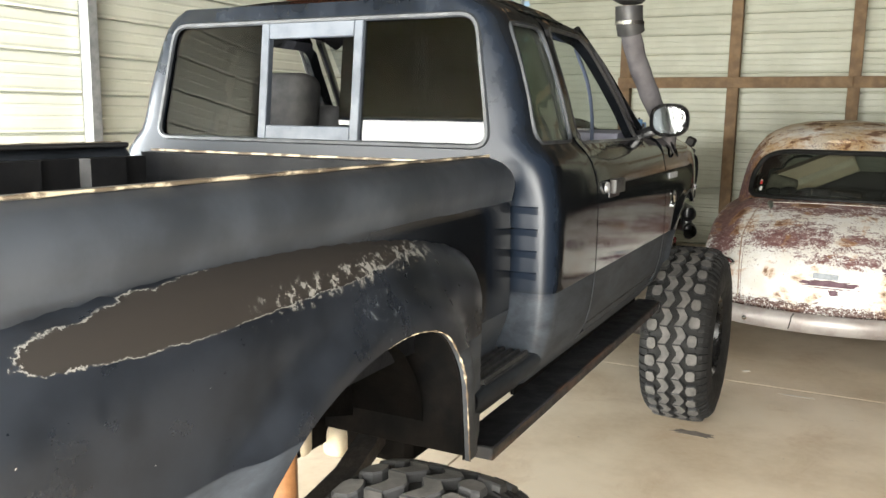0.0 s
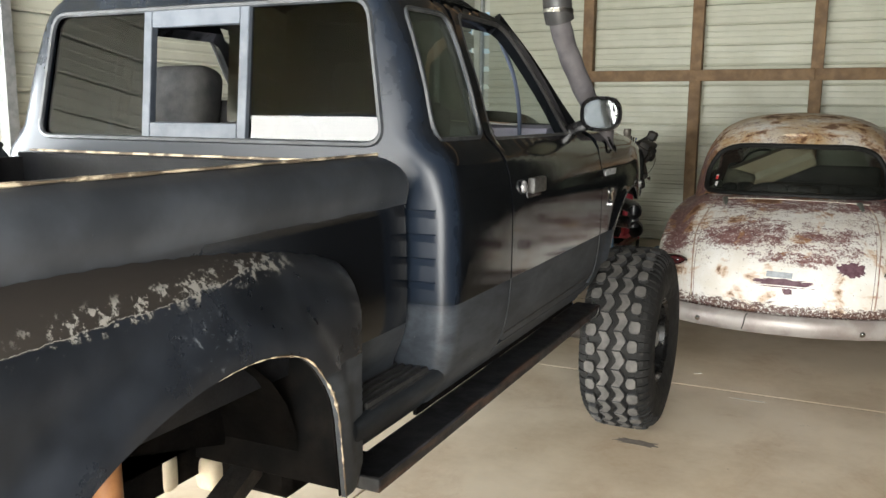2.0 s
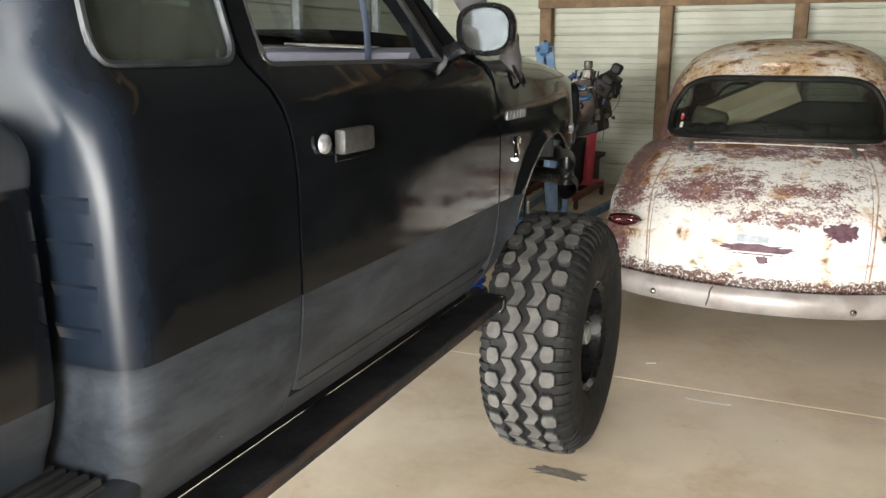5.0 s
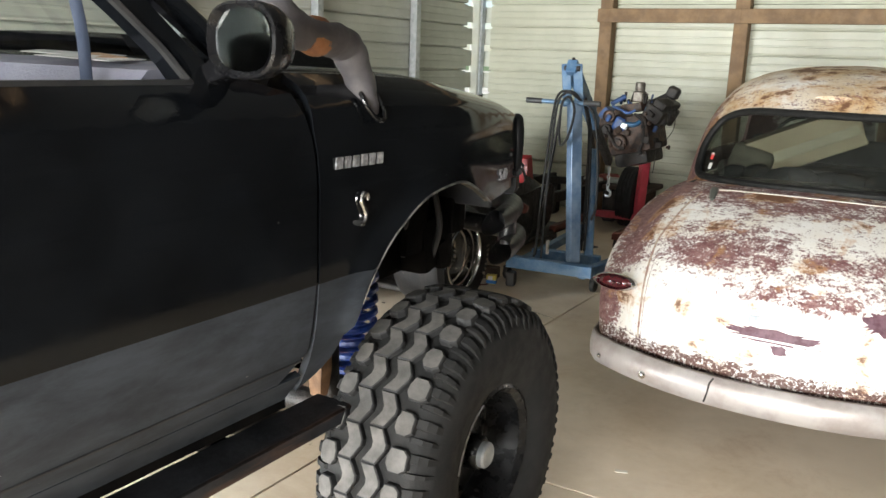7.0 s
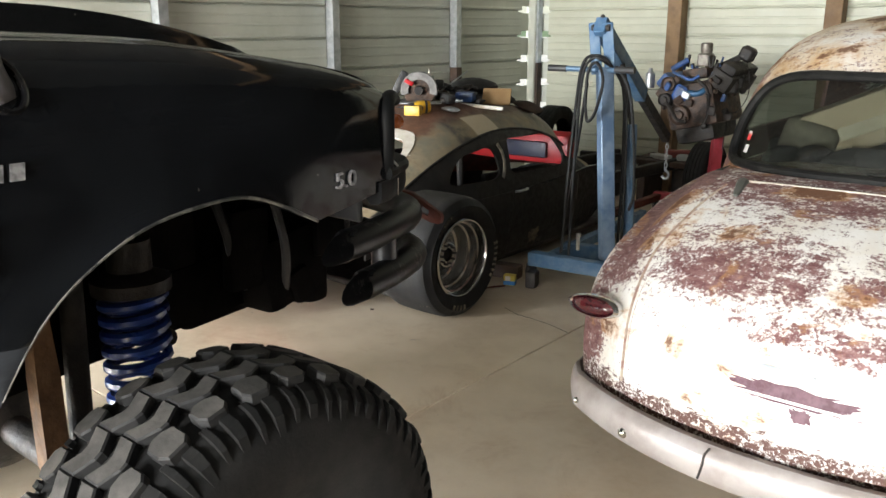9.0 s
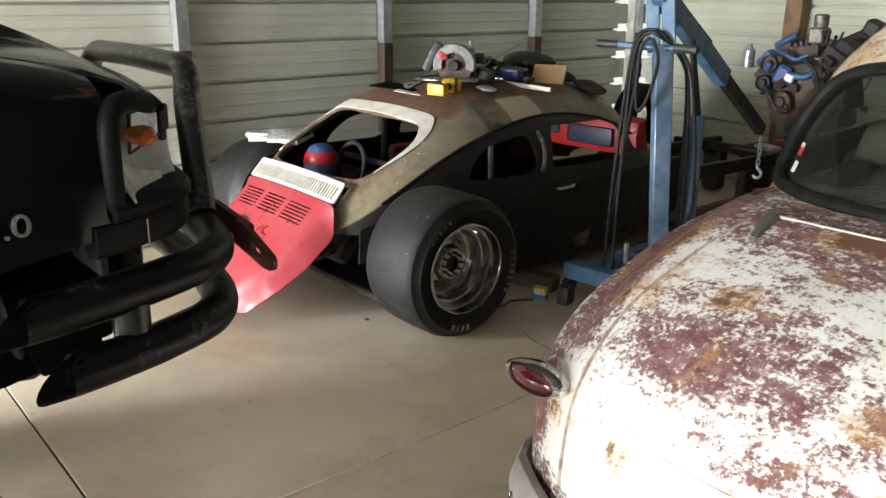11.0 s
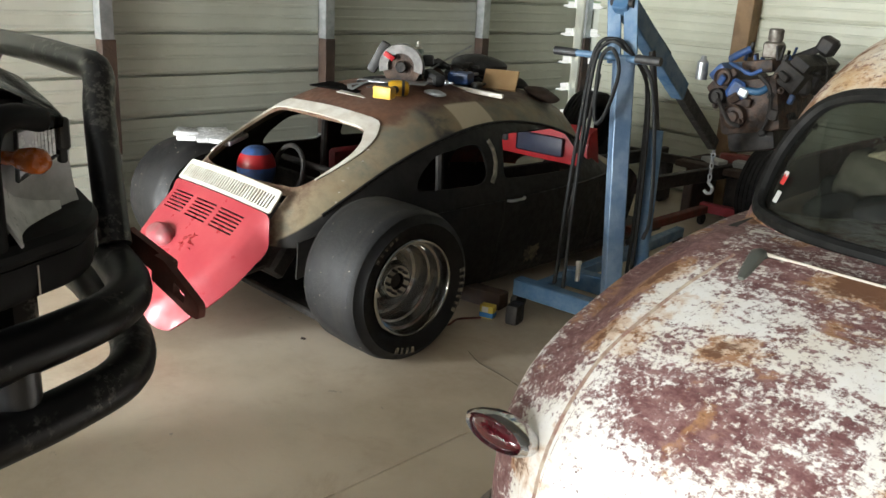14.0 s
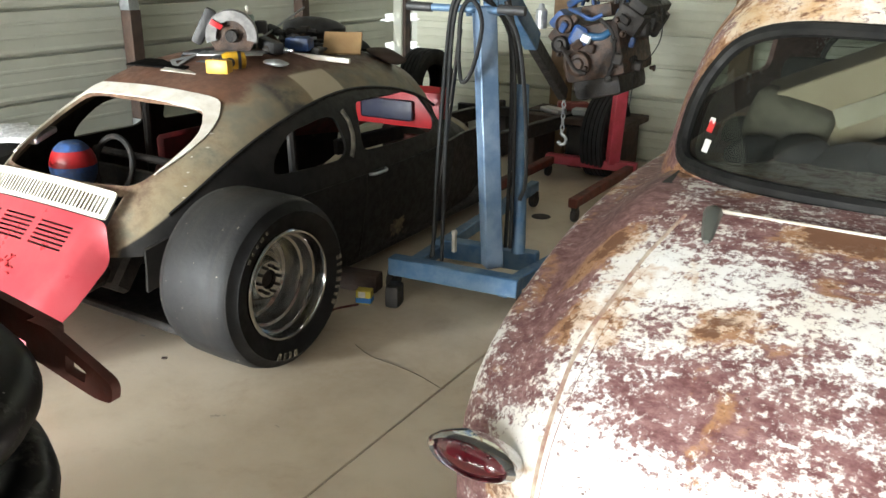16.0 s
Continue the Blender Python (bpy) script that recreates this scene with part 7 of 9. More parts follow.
card_pillar = material("scraped_pillar", (0.34, 0.31, 0.24), 0.6, 0, 0, (0.10, 0.09, 0.075), 16)
# pale window frame
inner_run = smooth_path([(-0.442, 0.715, 0), (-0.47, 0.82, 0), (-0.452, 0.885, 0), (-0.365, 0.935, 0), (0.0, 0.950, 0), (0.335, 0.935, 0), (0.420, 0.898, 0), (0.462, 0.84, 0), (0.462, 0.775, 0), (0.447, 0.725, 0)], 4)
outer_run = smooth_path([(-0.468, 0.70, 0), (-0.505, 0.82, 0), (-0.49, 0.905, 0), (-0.39, 0.968, 0), (0.0, 0.988, 0), (0.345, 0.972, 0), (0.448, 0.925, 0), (0.490, 0.85, 0), (0.480, 0.78, 0), (0.453, 0.725, 0)], 4)
band = [tuple(p[:2]) for p in outer_run] + [tuple(p[:2]) for p in inner_run[::-1]]
bm = dome_sheet(shell, back_hole(dense(band, 0.04), shell), [], 0.03, 0.012, 0.007)
part("window_surround", bm, white_trim, bug, "white back window surround")
for sg in (1, -1):
    bm = bmesh.new()
    pts = [shell.at(*shell.side_uv(y, 0.945 - 0.285 * (y - 3.62) ** 2, sg)) for y in np.linspace(2.50, 4.45, 28)]
    tube(bm, pts, 0.009, 6)
    part("drip_rail", bm, bug_side_mat, bug)
    q = shell.side_uv(3.515, 0.75, sg)[0]
    bm = bmesh.new()
    tube(bm, [shell.at(*shell.side_uv(y, z, sg)) for y, z in ((3.475, 0.655), (3.505, 0.70), (3.52, 0.76), (3.515, 0.82), (3.49, 0.87))], 0.020, 8, 0.5)
    part("door_pillar", bm, card_pillar if sg > 0 else bug_side_mat, bug, "scraped pale door pillar" if sg > 0 else "")


# white filler dabs down the quarter panel
for px, py, pz in ((-1.80, 2.50, 0.72), (-1.85, 2.56, 0.735), (-1.90, 2.64, 0.745), (-1.94, 2.70, 0.77), (-1.97, 2.76, 0.80), (-2.0, 2.82, 0.83)):
    q = Vector((px, py, pz))
    best = min(((shell.at(a * 0.05, t * 0.02) - q).length, a, t) for a in range(6, 30) for t in range(0, int(shell.s[-1] / 0.02)))
    u, v = best[1] * 0.05, best[2] * 0.02
    size = 0.007 + 0.003 * math.sin(90 * py)
    bm = dome_sheet(shell, [(u + size * math.cos(k) * (1 + 0.35 * math.sin(3 * k + 40 * px)), v + 0.62 * size * math.sin(k)) for k in (j * math.tau / 9 for j in range(9))], [], 0.012, 0.002, 0.0025)
    part("filler_dab", bm, white_trim, bug, "small white filler dab")


# lower body sides
def bug_side(y, z):
    w = curve_at([(2.2, 0.52), (2.5, 0.62), (2.8, 0.70), (3.1, 0.74), (3.6, 0.755), (4.3, 0.745), (5.0, 0.64), (5.5, 0.45)], y)
    return Vector((BX + w - 0.06 * ((0.5 - z) / 0.42) ** 2 * (1 if z < 0.5 else 0), y, z))


low_out = [(2.36, 0.30), (2.52, 0.36), (2.7, 0.42), (2.9, 0.36), (3.02, 0.2), (3.06, 0.085), (4.7, 0.085), (5.0, 0.2), (5.05, 0.4), (5.0, 0.5), (4.9, 0.56), (4.6, 0.58), (4.0, 0.56), (3.0, 0.55), (2.5, 0.53), (2.36, 0.48)]
for sg in (1, -1):
    bm = sheet(low_out, [], bug_side, 0.07, 0.02)
    if sg < 0:
        for v in bm.verts:
            v.co.x = 2 * BX - v.co.x
    side = part("side_panel", bm, bug_side_mat, bug)
    if sg > 0:
        bm = bmesh.new()
        for y0 in (3.535, 4.42):
            tube(bm, [bug_side(y0 + (0.02 if z > 0.4 else -0.02 * (y0 > 4) * (0.4 - z)), z) + Vector((0.001, 0, 0)) for z in np.linspace(0.12, 0.56, 10)], 0.004, 6)
        tube(bm, [bug_side(y, 0.12) + Vector((0.001, 0, 0)) for y in np.linspace(3.535, 4.42, 10)], 0.004, 6)
        part("door_gap", bm, dark_metal, side)
        p = bug_side(3.64, 0.55)
        bm = bmesh.new()
        tube(bm, smooth_path([p + Vector((0.0, -0.06, 0.0)), p + Vector((0.03, -0.05, 0.005)), p + Vector((0.034, 0.03, 0.008)), p + Vector((0.005, 0.07, 0.005))], 4), 0.008, 8)
        part("door_handle", bm, steel, side, "dull metal door handle")
        bm = sheet(ragged(3.86, 0.20, 0.06, 0.05, 21), [], lambda y, z: bug_side(y, z) + Vector((0.003, 0, 0)), 0.03, 0.002)
        part("filler_patch", bm, material("tan_filler", (0.22, 0.17, 0.1), 0.8, 0, 0, (0.08, 0.07, 0.05), 25), side, "tan body filler patch")
# low red cowl and floor
bm = bmesh.new()
loft(bm, [[Vector((BX + w * math.sin(a), y, 0.3 + (z - 0.3) * math.cos(a) ** 0.6)) for a in (k * math.pi / 24 for k in range(-11, 12))] for y, w, z in ((4.55, 0.66, 0.62), (4.9, 0.56, 0.56), (5.1, 0.5, 0.48))], False, False)
bmesh.ops.solidify(bm, geom=list(bm.faces), thickness=0.015)
part("cowl", bm, rust_iron, bug, "red oxide cowl panel")
part("floor_pan", boxed((BX, 3.9, 0.10), (1.36, 2.9, 0.04), 0.01), dark_metal, bug)
part("firewall", boxed((BX, 2.98, 0.34), (1.2, 0.03, 0.44), 0.005), dark_metal, bug)
# grille panel and slatted engine lid
bmg = bmesh.new()


def tail(x, t):
    """Tail surface: t runs down from the grille's top edge; x across."""
    y = curve_at([(0, 2.365), (0.12, 2.285), (0.3, 2.17), (0.5, 2.03), (0.66, 1.915), (0.78, 1.83), (0.84, 1.80), (0.90, 1.795)], t)
    z = curve_at([(0, 0.70), (0.12, 0.612), (0.3, 0.50), (0.5, 0.375), (0.66, 0.275), (0.78, 0.19), (0.84, 0.13), (0.90, 0.065)], t)
    k = abs(x) / 0.48
    fold = max(0.0, min(1.0, (abs(x) - soft_at(FOLD_X, t)) / 0.10)) ** 1.4 * (0 if t < 0.12 else min(1.0, (t - 0.12) / 0.1))
    return Vector((BX + x, y + 0.02 * k * k + 0.035 * fold, z - 0.02 * k * k - 0.085 * fold))


FOLD_X = [(0.0, 0.38), (0.3, 0.38), (0.5, 0.34), (0.7, 0.24), (0.8, 0.18), (0.9, 0.12)]
slots = [[(x - 0.0055, 0.030), (x + 0.0055, 0.030), (x + 0.0055, 0.105), (x - 0.0055, 0.105)] for x in np.linspace(-0.39, 0.39, 37)]
flip = lambda loop: [(x, -t) for x, t in loop]
bm = sheet(flip(rounded([(-0.42, 0.0), (0.42, 0.0), (0.43, 0.122), (-0.43, 0.122)], 0.02)), [flip(q) for q in slots], lambda x, t: tail(x, -t), 0.03, 0.008)
part("grille_panel", bm, white_trim, bug, "white slotted air grille panel")
lid_shape = rounded([(-0.44, 0.130), (0.44, 0.130), (0.48, 0.24), (0.465, 0.42), (0.40, 0.63), (0.28, 0.82), (0.0, 0.89), (-0.28, 0.82), (-0.40, 0.63), (-0.465, 0.42), (-0.48, 0.24)], [0.03, 0.03, 0.05, 0.1, 0.1, 0.08, 0.1, 0.08, 0.1, 0.1, 0.05])
vents = []
for gx in (-0.245, -0.015, 0.215):
    for k in range(6):
        t0 = 0.195 + 0.022 * k
        vents.append([(gx - 0.095, t0), (gx + 0.095, t0), (gx + 0.095, t0 + 0.011), (gx - 0.095, t0 + 0.011)])
lid_red = material("faded_pink_red_paint", (0.37, 0.036, 0.05), 0.36, 0, 0.1, (0.41, 0.056, 0.066), 4, 0.05, 40)
bm = sheet(flip(lid_shape), [flip(q) for q in vents], lambda x, t: tail(x, -t), 0.035, 0.008)
red_lid = part("engine_lid", bm, lid_red, bug, "faded pinkish red slatted engine lid")
bm = bmesh.new()
rings = []
for k in range(7):
    a = k / 6
    rings.append([tail(-0.14 + 0.115 * math.cos(b) * (1 - a * a) ** 0.5, 0.475 + 0.065 * math.sin(b) * (1 - a * a) ** 0.5) + Vector((0, -0.035 * a, 0.05 * a)) for b in (j * math.tau / 20 for j in range(20))])
loft(bm, rings[:-1])
part("lamp_hump", bm, material("scuffed_pink_hump", (0.38, 0.06, 0.075), 0.5, 0, 0, (0.25, 0.09, 0.09), 18), red_lid, "scuffed raised lamp mount")
bm = bmesh.new()
rng = random.Random(12)
for k in range(16):
    cxk, ck = 0.10 + rng.uniform(-0.045, 0.045), 0.43 + rng.uniform(-0.045, 0.045)
    p, q = tail(cxk, ck), tail(cxk + rng.uniform(-0.03, 0.03), ck + rng.uniform(-0.02, 0.02))
    n = Vector((0, -0.002, 0.003))
    tube(bm, [p + n, q + n], 0.003, 4)
part("scrawl", bm, red_paint, red_lid, "red scribbled mark")
bm = bmesh.new()
p = tail(0.0, 0.80)
tube(bm, smooth_path([p + Vector((-0.03, -0.006, 0.012)), p + Vector((0.0, -0.02, 0.022)), p + Vector((0.035, -0.006, 0.03))], 4), 0.007, 8)
part("lid_latch", bm, chrome, red_lid, "small chrome lid latch")
part("engine_bay_dark", boxed((BX, 2.46, 0.40), (0.8, 0.10, 0.34), 0.02, rot(-38, 0, 0)), dark_metal, bug)
tubef = bmesh.new()
for sg in (1, -1):
    tube(tubef, [(BX + sg * 0.36, 2.95, 0.3), (BX + sg * 0.34, 2.5, 0.36), (BX + sg * 0.30, 2.15, 0.28)], 0.03, 8)
tube(tubef, [(BX - 0.8, 2.64, 0.34), (BX + 0.8, 2.64, 0.34)], 0.04, 10)
part("rear_frame", tubef, dark_metal, bug)
for pts, r, mat, nm in (([(BX - 0.5, 3.3, 0.1), (BX - 0.5, 3.3, 0.8), (BX - 0.36, 3.3, 1.0), (BX + 0.36, 3.3, 1.0), (BX + 0.5, 3.3, 0.8), (BX + 0.5, 3.3, 0.1)], 0.022, dark_metal, "roll_bar"), ([(BX - 0.55, 3.0, 0.62), (BX + 0.55, 3.0, 0.62)], 0.02, dark_metal, "crossbar"), ([(BX + 0.3, 2.6, 0.5), (BX - 0.2, 3.1, 0.55)], 0.018, rust_iron, "crossbar")):
    bm = bmesh.new()
    tube(bm, smooth_path(pts, 3), r, 8)
    part(nm, bm, mat, bug)
part("inner_panel", boxed((BX - 0.30, 3.36, 0.46), (0.05, 0.35, 0.45), 0.02), material("dark_red_primer", (0.16, 0.012, 0.014), 0.6, 0, 0, (0.08, 0.01, 0.01), 7), bug, "dark red inner panel")
# red dashboard with a dark blue panel
bm = bmesh.new()
loft(bm, [[Vector((BX + x, 4.44 + 0.05 * (x / 0.6) ** 2 + dy, z)) for dy, z in ((0, 0.60), (-0.02, 0.72), (0.0, 0.81), (0.06, 0.84), (0.12, 0.6))] for x in (-0.6, -0.3, 0, 0.3, 0.6)])
dash = part("dashboard", bm, red_paint, bug, "red dashboard")
part("dash_panel", boxed((BX + 0.26, 4.425, 0.70), (0.36, 0.02, 0.12), 0.02, rot(0, 0, 3), 2), material("dark_blue_panel", (0.018, 0.022, 0.05), 0.5, 0, 0, (0.03, 0.03, 0.05), 12), dash, "dark blue dash panel")
part("gauge_panel", boxed((BX - 0.12, 4.415, 0.72), (0.24, 0.02, 0.09), 0.01), black_plastic, dash)
part("dash_top", boxed((BX + 0.2, 4.47, 0.835), (0.22, 0.03, 0.012), 0.004), black_plastic, dash)


# slicks on deep polished wheels
def worn_slick():
    """Dusty slick: brown streaks round the tread and pale nicks."""
    m = material("slick_rubber", (0.0080, 0.0080, 0.0085), 0.6, 0, 0, (0.019, 0.018, 0.0175), 3, 0.15, 60)
    nt = m.node_tree
    b = nt.nodes["Principled BSDF"]
    co = nt.nodes.new("ShaderNodeTexCoord").outputs["Object"]
    lay = nt.nodes.new("ShaderNodeMapping")
    lay.inputs["Scale"].default_value = (9.0, 0.8, 0.8)
    nt.links.new(co, lay.inputs["Vector"])
    c = b.inputs["Base Color"].links[0].from_socket
    c = mix(nt, math_node(nt, "MULTIPLY", noise_fac(nt, lay.outputs["Vector"], 3.0, 0.5, 0.75, 6, 0.6), 0.5), c, (0.042, 0.034, 0.027))
    c = mix(nt, noise_fac(nt, co, 48, 0.72, 0.75, 2, 0.5), c, (0.28, 0.24, 0.18))
    nt.links.new(c, b.inputs["Base Color"])
    return m


slick_rubber = worn_slick()


def slick(centre, out, thing_label, parent):
    cx, cy, cz = centre
    h, R = 0.20, 0.348
    w = part("slick_wheel", boxed((cx - out * 0.1, cy, cz), (0.05, 0.05, 0.05)), dark_metal, parent, thing_label)
    bm = bmesh.new()
    lathe(bm, [(0.215, out * (-h + 0.04)), (0.30, out * (-h + 0.0)), (R - 0.045, out * (-h + 0.006)), (R - 0.012, out * (-h + 0.03)), (R, out * (-h + 0.07)), (R + 0.003, 0), (R, out * (h - 0.07)), (R - 0.012, out * (h - 0.03)), (R - 0.045, out * (h - 0.006)), (0.30, out * h), (0.235, out * (h - 0.02)), (0.215, out * (h - 0.04))], (cx, cy, cz), "x", 64)
    tyre = part("tyre", bm, slick_rubber, w, "smooth racing slick")
    bm = bmesh.new()
    lathe(bm, [(R - 0.014, out * (h - 0.026)), (R - 0.045, out * (h - 0.004)), (0.30, out * (h + 0.002)), (0.235, out * (h - 0.018)), (0.217, out * (h - 0.038))], (cx, cy, cz), "x", 64)
    bmesh.ops.solidify(bm, geom=list(bm.faces), thickness=0.002)
    part("sidewall", bm, material("black_sidewall_rubber", (0.009, 0.009, 0.009), 0.5, 0, 0, (0.02, 0.019, 0.018), 9, 0.05, 60), tyre, "black tyre sidewall")
    if out > 0:
        # raised sidewall lettering as plain bars
        gold = material("worn_pale_lettering", (0.27, 0.23, 0.165), 0.7, 0, 0, (0.05, 0.045, 0.035), 70)
        for a0, count, hh in ((-0.02, 7, 0.034), (-1.75, 4, 0.03), (2.35, 5, 0.014)):
            for k in range(count):
                a = a0 - 0.115 * k + 0.15
                bm = bmesh.new()
                m = Matrix.Translation((cx + out * (h + 0.004), cy + 0.285 * math.cos(a), cz + 0.285 * math.sin(a))) @ Matrix.Rotation(a, 4, "X")
                block(bm, (0, 0, 0), (0.003, hh, 0.013 if k % 3 else 0.019), 0.001)
                for v in bm.verts:
                    v.co = m @ v.co
                part("letter_bar", bm, gold, tyre)
    bm = bmesh.new()
    dish = [(0.222, 0.035), (0.226, 0.018), (0.220, 0.012), (0.213, 0.014), (0.207, 0.028), (0.203, 0.060), (0.193, 0.064), (0.188, 0.112), (0.178, 0.117), (0.172, 0.195), (0.160, 0.204), (0.135, 0.200), (0.120, 0.186), (0.112, 0.166), (0.092, 0.160), (0.082, 0.134), (0.074, 0.127), (0.040, 0.127), (0.036, 0.15), (0.0, 0.15)]
    lathe(bm, [(r, out * (h - d)) for r, d in dish], (cx, cy, cz), "x", 56)
    rim = part("rim", bm, material("polished_alloy", (0.50, 0.495, 0.48), 0.13, 1.0, 0, (0.34, 0.335, 0.32), 6, 0.0, 40, 0.05), w, "deep polished alloy rim", 30)
    for k in range(10):
        a = k * math.tau / 10
        bm = bmesh.new()
        lathe(bm, [(0, out * 0.016), (0.006, out * 0.015), (0.0075, 0)], (cx + out * (h - 0.127), cy + 0.056 * math.cos(a), cz + 0.056 * math.sin(a)), "x", 6)
        part("wheel_nut", bm, dark_metal, rim)
    bm = bmesh.new()
    lathe(bm, [(0.0355, 0.0), (0.033, out * 0.006), (0.0, out * 0.006)], (cx + out * (h - 0.148), cy, cz), "x", 16)
    part("centre_cap", bm, dark_metal, rim)
    return w


slick((-1.60, 2.64, 0.348), 1, "wide slick on a deep polished alloy wheel", bug)
slick((2 * BX + 1.60, 2.64, 0.348), -1, "wide slick on a deep polished alloy wheel", bug)

# ---- engine hoist ----
hoist = thing("engine_hoist", (-1.2, 3.7, 0), "scuffed blue engine hoist with a chain hook", "engine hoist")


def beam(p0, p1, w, h, bevel=0.006):
    """A box beam between two points."""
    p0, p1 = Vector(p0), Vector(p1)
    d = p1 - p0
    m = d.to_track_quat("Y", "Z").to_matrix().to_4x4()
    return boxed((p0 + p1) / 2, (w, d.length, h), bevel, m)


part("base_beam", beam((-1.54, 3.47, 0.155), (-0.88, 3.545, 0.155), 0.075, 0.09), blue_paint, hoist)
part("base_beam", beam((-1.50, 3.83, 0.15), (-0.96, 3.90, 0.15), 0.07, 0.10), blue_paint, hoist)
for x0, x1 in ((-1.47, -1.62), (-0.96, -0.80)):
    part("leg", beam((x0, 3.52, 0.13), (x1, 5.25, 0.13), 0.06, 0.07), blue_paint, hoist)
for x, y in ((-1.56, 3.52), (-0.88, 3.58), (-1.60, 5.2), (-0.82, 5.2)):
    bm = bmesh.new()
    lathe(bm, [(0, -0.018), (0.045, -0.018), (0.05, -0.01), (0.05, 0.01), (0.045, 0.018), (0, 0.018)], (x, y, 0.05), "x", 20)
    block(bm, (x, y, 0.09), (0.05, 0.05, 0.03), 0.004)
    part("caster", bm, dark_metal, hoist)
pale_blue = material("rubbed_pale_blue_paint", (0.23, 0.31, 0.42), 0.4, 0.1, 0, (0.11, 0.18, 0.29), 7, 0.15, 60)
part("post", beam((-1.085, 3.66, 0.18), (-1.135, 3.60, 1.37), 0.085, 0.085), pale_blue, hoist, "rubbed pale blue upright")
for s in (-1, 1):
    part("head_plate", beam((-1.145 + 0.045 * s, 3.605, 1.33), (-1.175 + 0.045 * s, 3.595, 1.63), 0.012, 0.065, 0.004), blue_paint, hoist)
bm = bmesh.new()
tube(bm, [(-1.23, 3.6, 1.60), (-1.11, 3.6, 1.60)], 0.022, 12)
part("pivot_pin", bm, dark_metal, hoist)
b0, b1 = Vector((-1.17, 3.58, 1.62)), Vector((-1.365, 5.03, 0.79))
mid_b = b0.lerp(b1, 0.56)
part("boom", beam(b0, mid_b, 0.075, 0.10), blue_paint, hoist, "flaking blue boom")
part("boom_extension", beam(b0.lerp(b1, 0.5), b1, 0.055, 0.075), dark_metal, hoist, "black boom extension")
part("boom_brace", beam(b0 + Vector((0, 0.02, 0.05)), b0.lerp(b1, 0.42) + Vector((0, 0, 0.085)), 0.022, 0.022), dark_metal, hoist, "dark rod along the boom")
bm = bmesh.new()
tube(bm, [(-1.02, 3.80, 0.22), (-1.06, 3.84, 1.02)], 0.035, 14)
ram = part("ram", bm, blue_paint, hoist)
bm = bmesh.new()
tube(bm, [(-1.06, 3.84, 1.02), (-1.19, 3.92, 1.38)], 0.017, 10)
part("ram_rod", bm, dark_metal, ram)
bm = bmesh.new()
tube(bm, [(-1.48, 3.545, 1.362), (-0.95, 3.60, 1.356)], 0.016, 10)
bar_ob = part("push_handle", bm, blue_paint, hoist)
for x0, x1 in ((-1.49, -1.37), (-1.06, -0.94)):
    bm = bmesh.new()
    tube(bm, [(x0, 3.545 + (x0 + 1.48) * 0.1, 1.362), (x1, 3.545 + (x1 + 1.48) * 0.1, 1.36)], 0.02, 10)
    part("grip", bm, black_plastic, bar_ob)
part("brace_rod", beam((-1.21, 3.53, 1.28), (-1.36, 3.55, 0.2), 0.022, 0.012, 0.003), dark_metal, hoist, "dark flat brace")
bm = bmesh.new()
lathe(bm, [(0, 0.02), (0.012, 0.018), (0.016, 0.0), (0, 0.0)], (-1.302, 3.667, 0.30), "z", 10)
block(bm, (-1.302, 3.667, 0.255), (0.02, 0.02, 0.1), 0.003)
part("base_bolt", bm, white_trim, hoist)
# chain and hook
for k in range(6):
    z = 0.76 - 0.035 * k
    bm = bmesh.new()
    a0 = 0 if k % 2 else math.pi / 2
    tube(bm, [Vector((-1.362 + 0.011 * math.cos(t) * math.cos(a0), 5.045 + 0.011 * math.cos(t) * math.sin(a0), z + 0.021 * math.sin(t))) for t in (j * math.tau / 12 for j in range(14))], 0.0045, 6, caps=False)
    part("chain_link", bm, steel, hoist)
bm = bmesh.new()
tube(bm, smooth_path([(-1.362, 5.045, 0.565), (-1.362, 5.045, 0.545), (-1.335, 5.045, 0.52), (-1.34, 5.045, 0.49), (-1.365, 5.045, 0.48), (-1.388, 5.045, 0.495)], 4), 0.011, 8)
part("hook", bm, steel, hoist)
# rubber hoses slung over the handle
hose_mat = material("black_hose_rubber", (0.006, 0.006, 0.006), 0.6, 0, 0, (0.012, 0.012, 0.012), 20)
hoses = thing("rubber_hose", (-1.2, 3.52, 1.3), "black rubber hoses slung over the hoist handle", "hose")
for i, pts in enumerate((
        [(-1.34, 3.53, 0.22), (-1.31, 3.52, 0.7), (-1.265, 3.52, 1.25), (-1.24, 3.54, 1.41), (-1.18, 3.57, 1.44), (-1.10, 3.58, 1.40), (-1.045, 3.70, 1.2), (-1.03, 3.73, 0.7), (-1.03, 3.73, 0.26)],
        [(-1.295, 3.54, 0.20), (-1.275, 3.53, 0.8), (-1.235, 3.51, 1.30), (-1.19, 3.53, 1.42), (-1.12, 3.56, 1.41), (-1.06, 3.70, 1.25), (-1.05, 3.73, 0.7), (-1.055, 3.73, 0.26)],
        [(-1.20, 3.50, 1.15), (-1.19, 3.50, 1.35), (-1.14, 3.51, 1.40), (-1.10, 3.52, 1.30), (-1.13, 3.50, 1.12), (-1.18, 3.50, 1.06), (-1.20, 3.50, 1.15)],
        [(-1.06, 3.6, 1.38), (-0.98, 3.62, 1.25), (-0.95, 3.66, 0.95), (-0.96, 3.72, 0.62), (-1.0, 3.75, 0.5)])):
    bm = bmesh.new()
    tube(bm, smooth_path(pts, 6), 0.0095, 8)
    part("hose", bm, hose_mat, hoses)

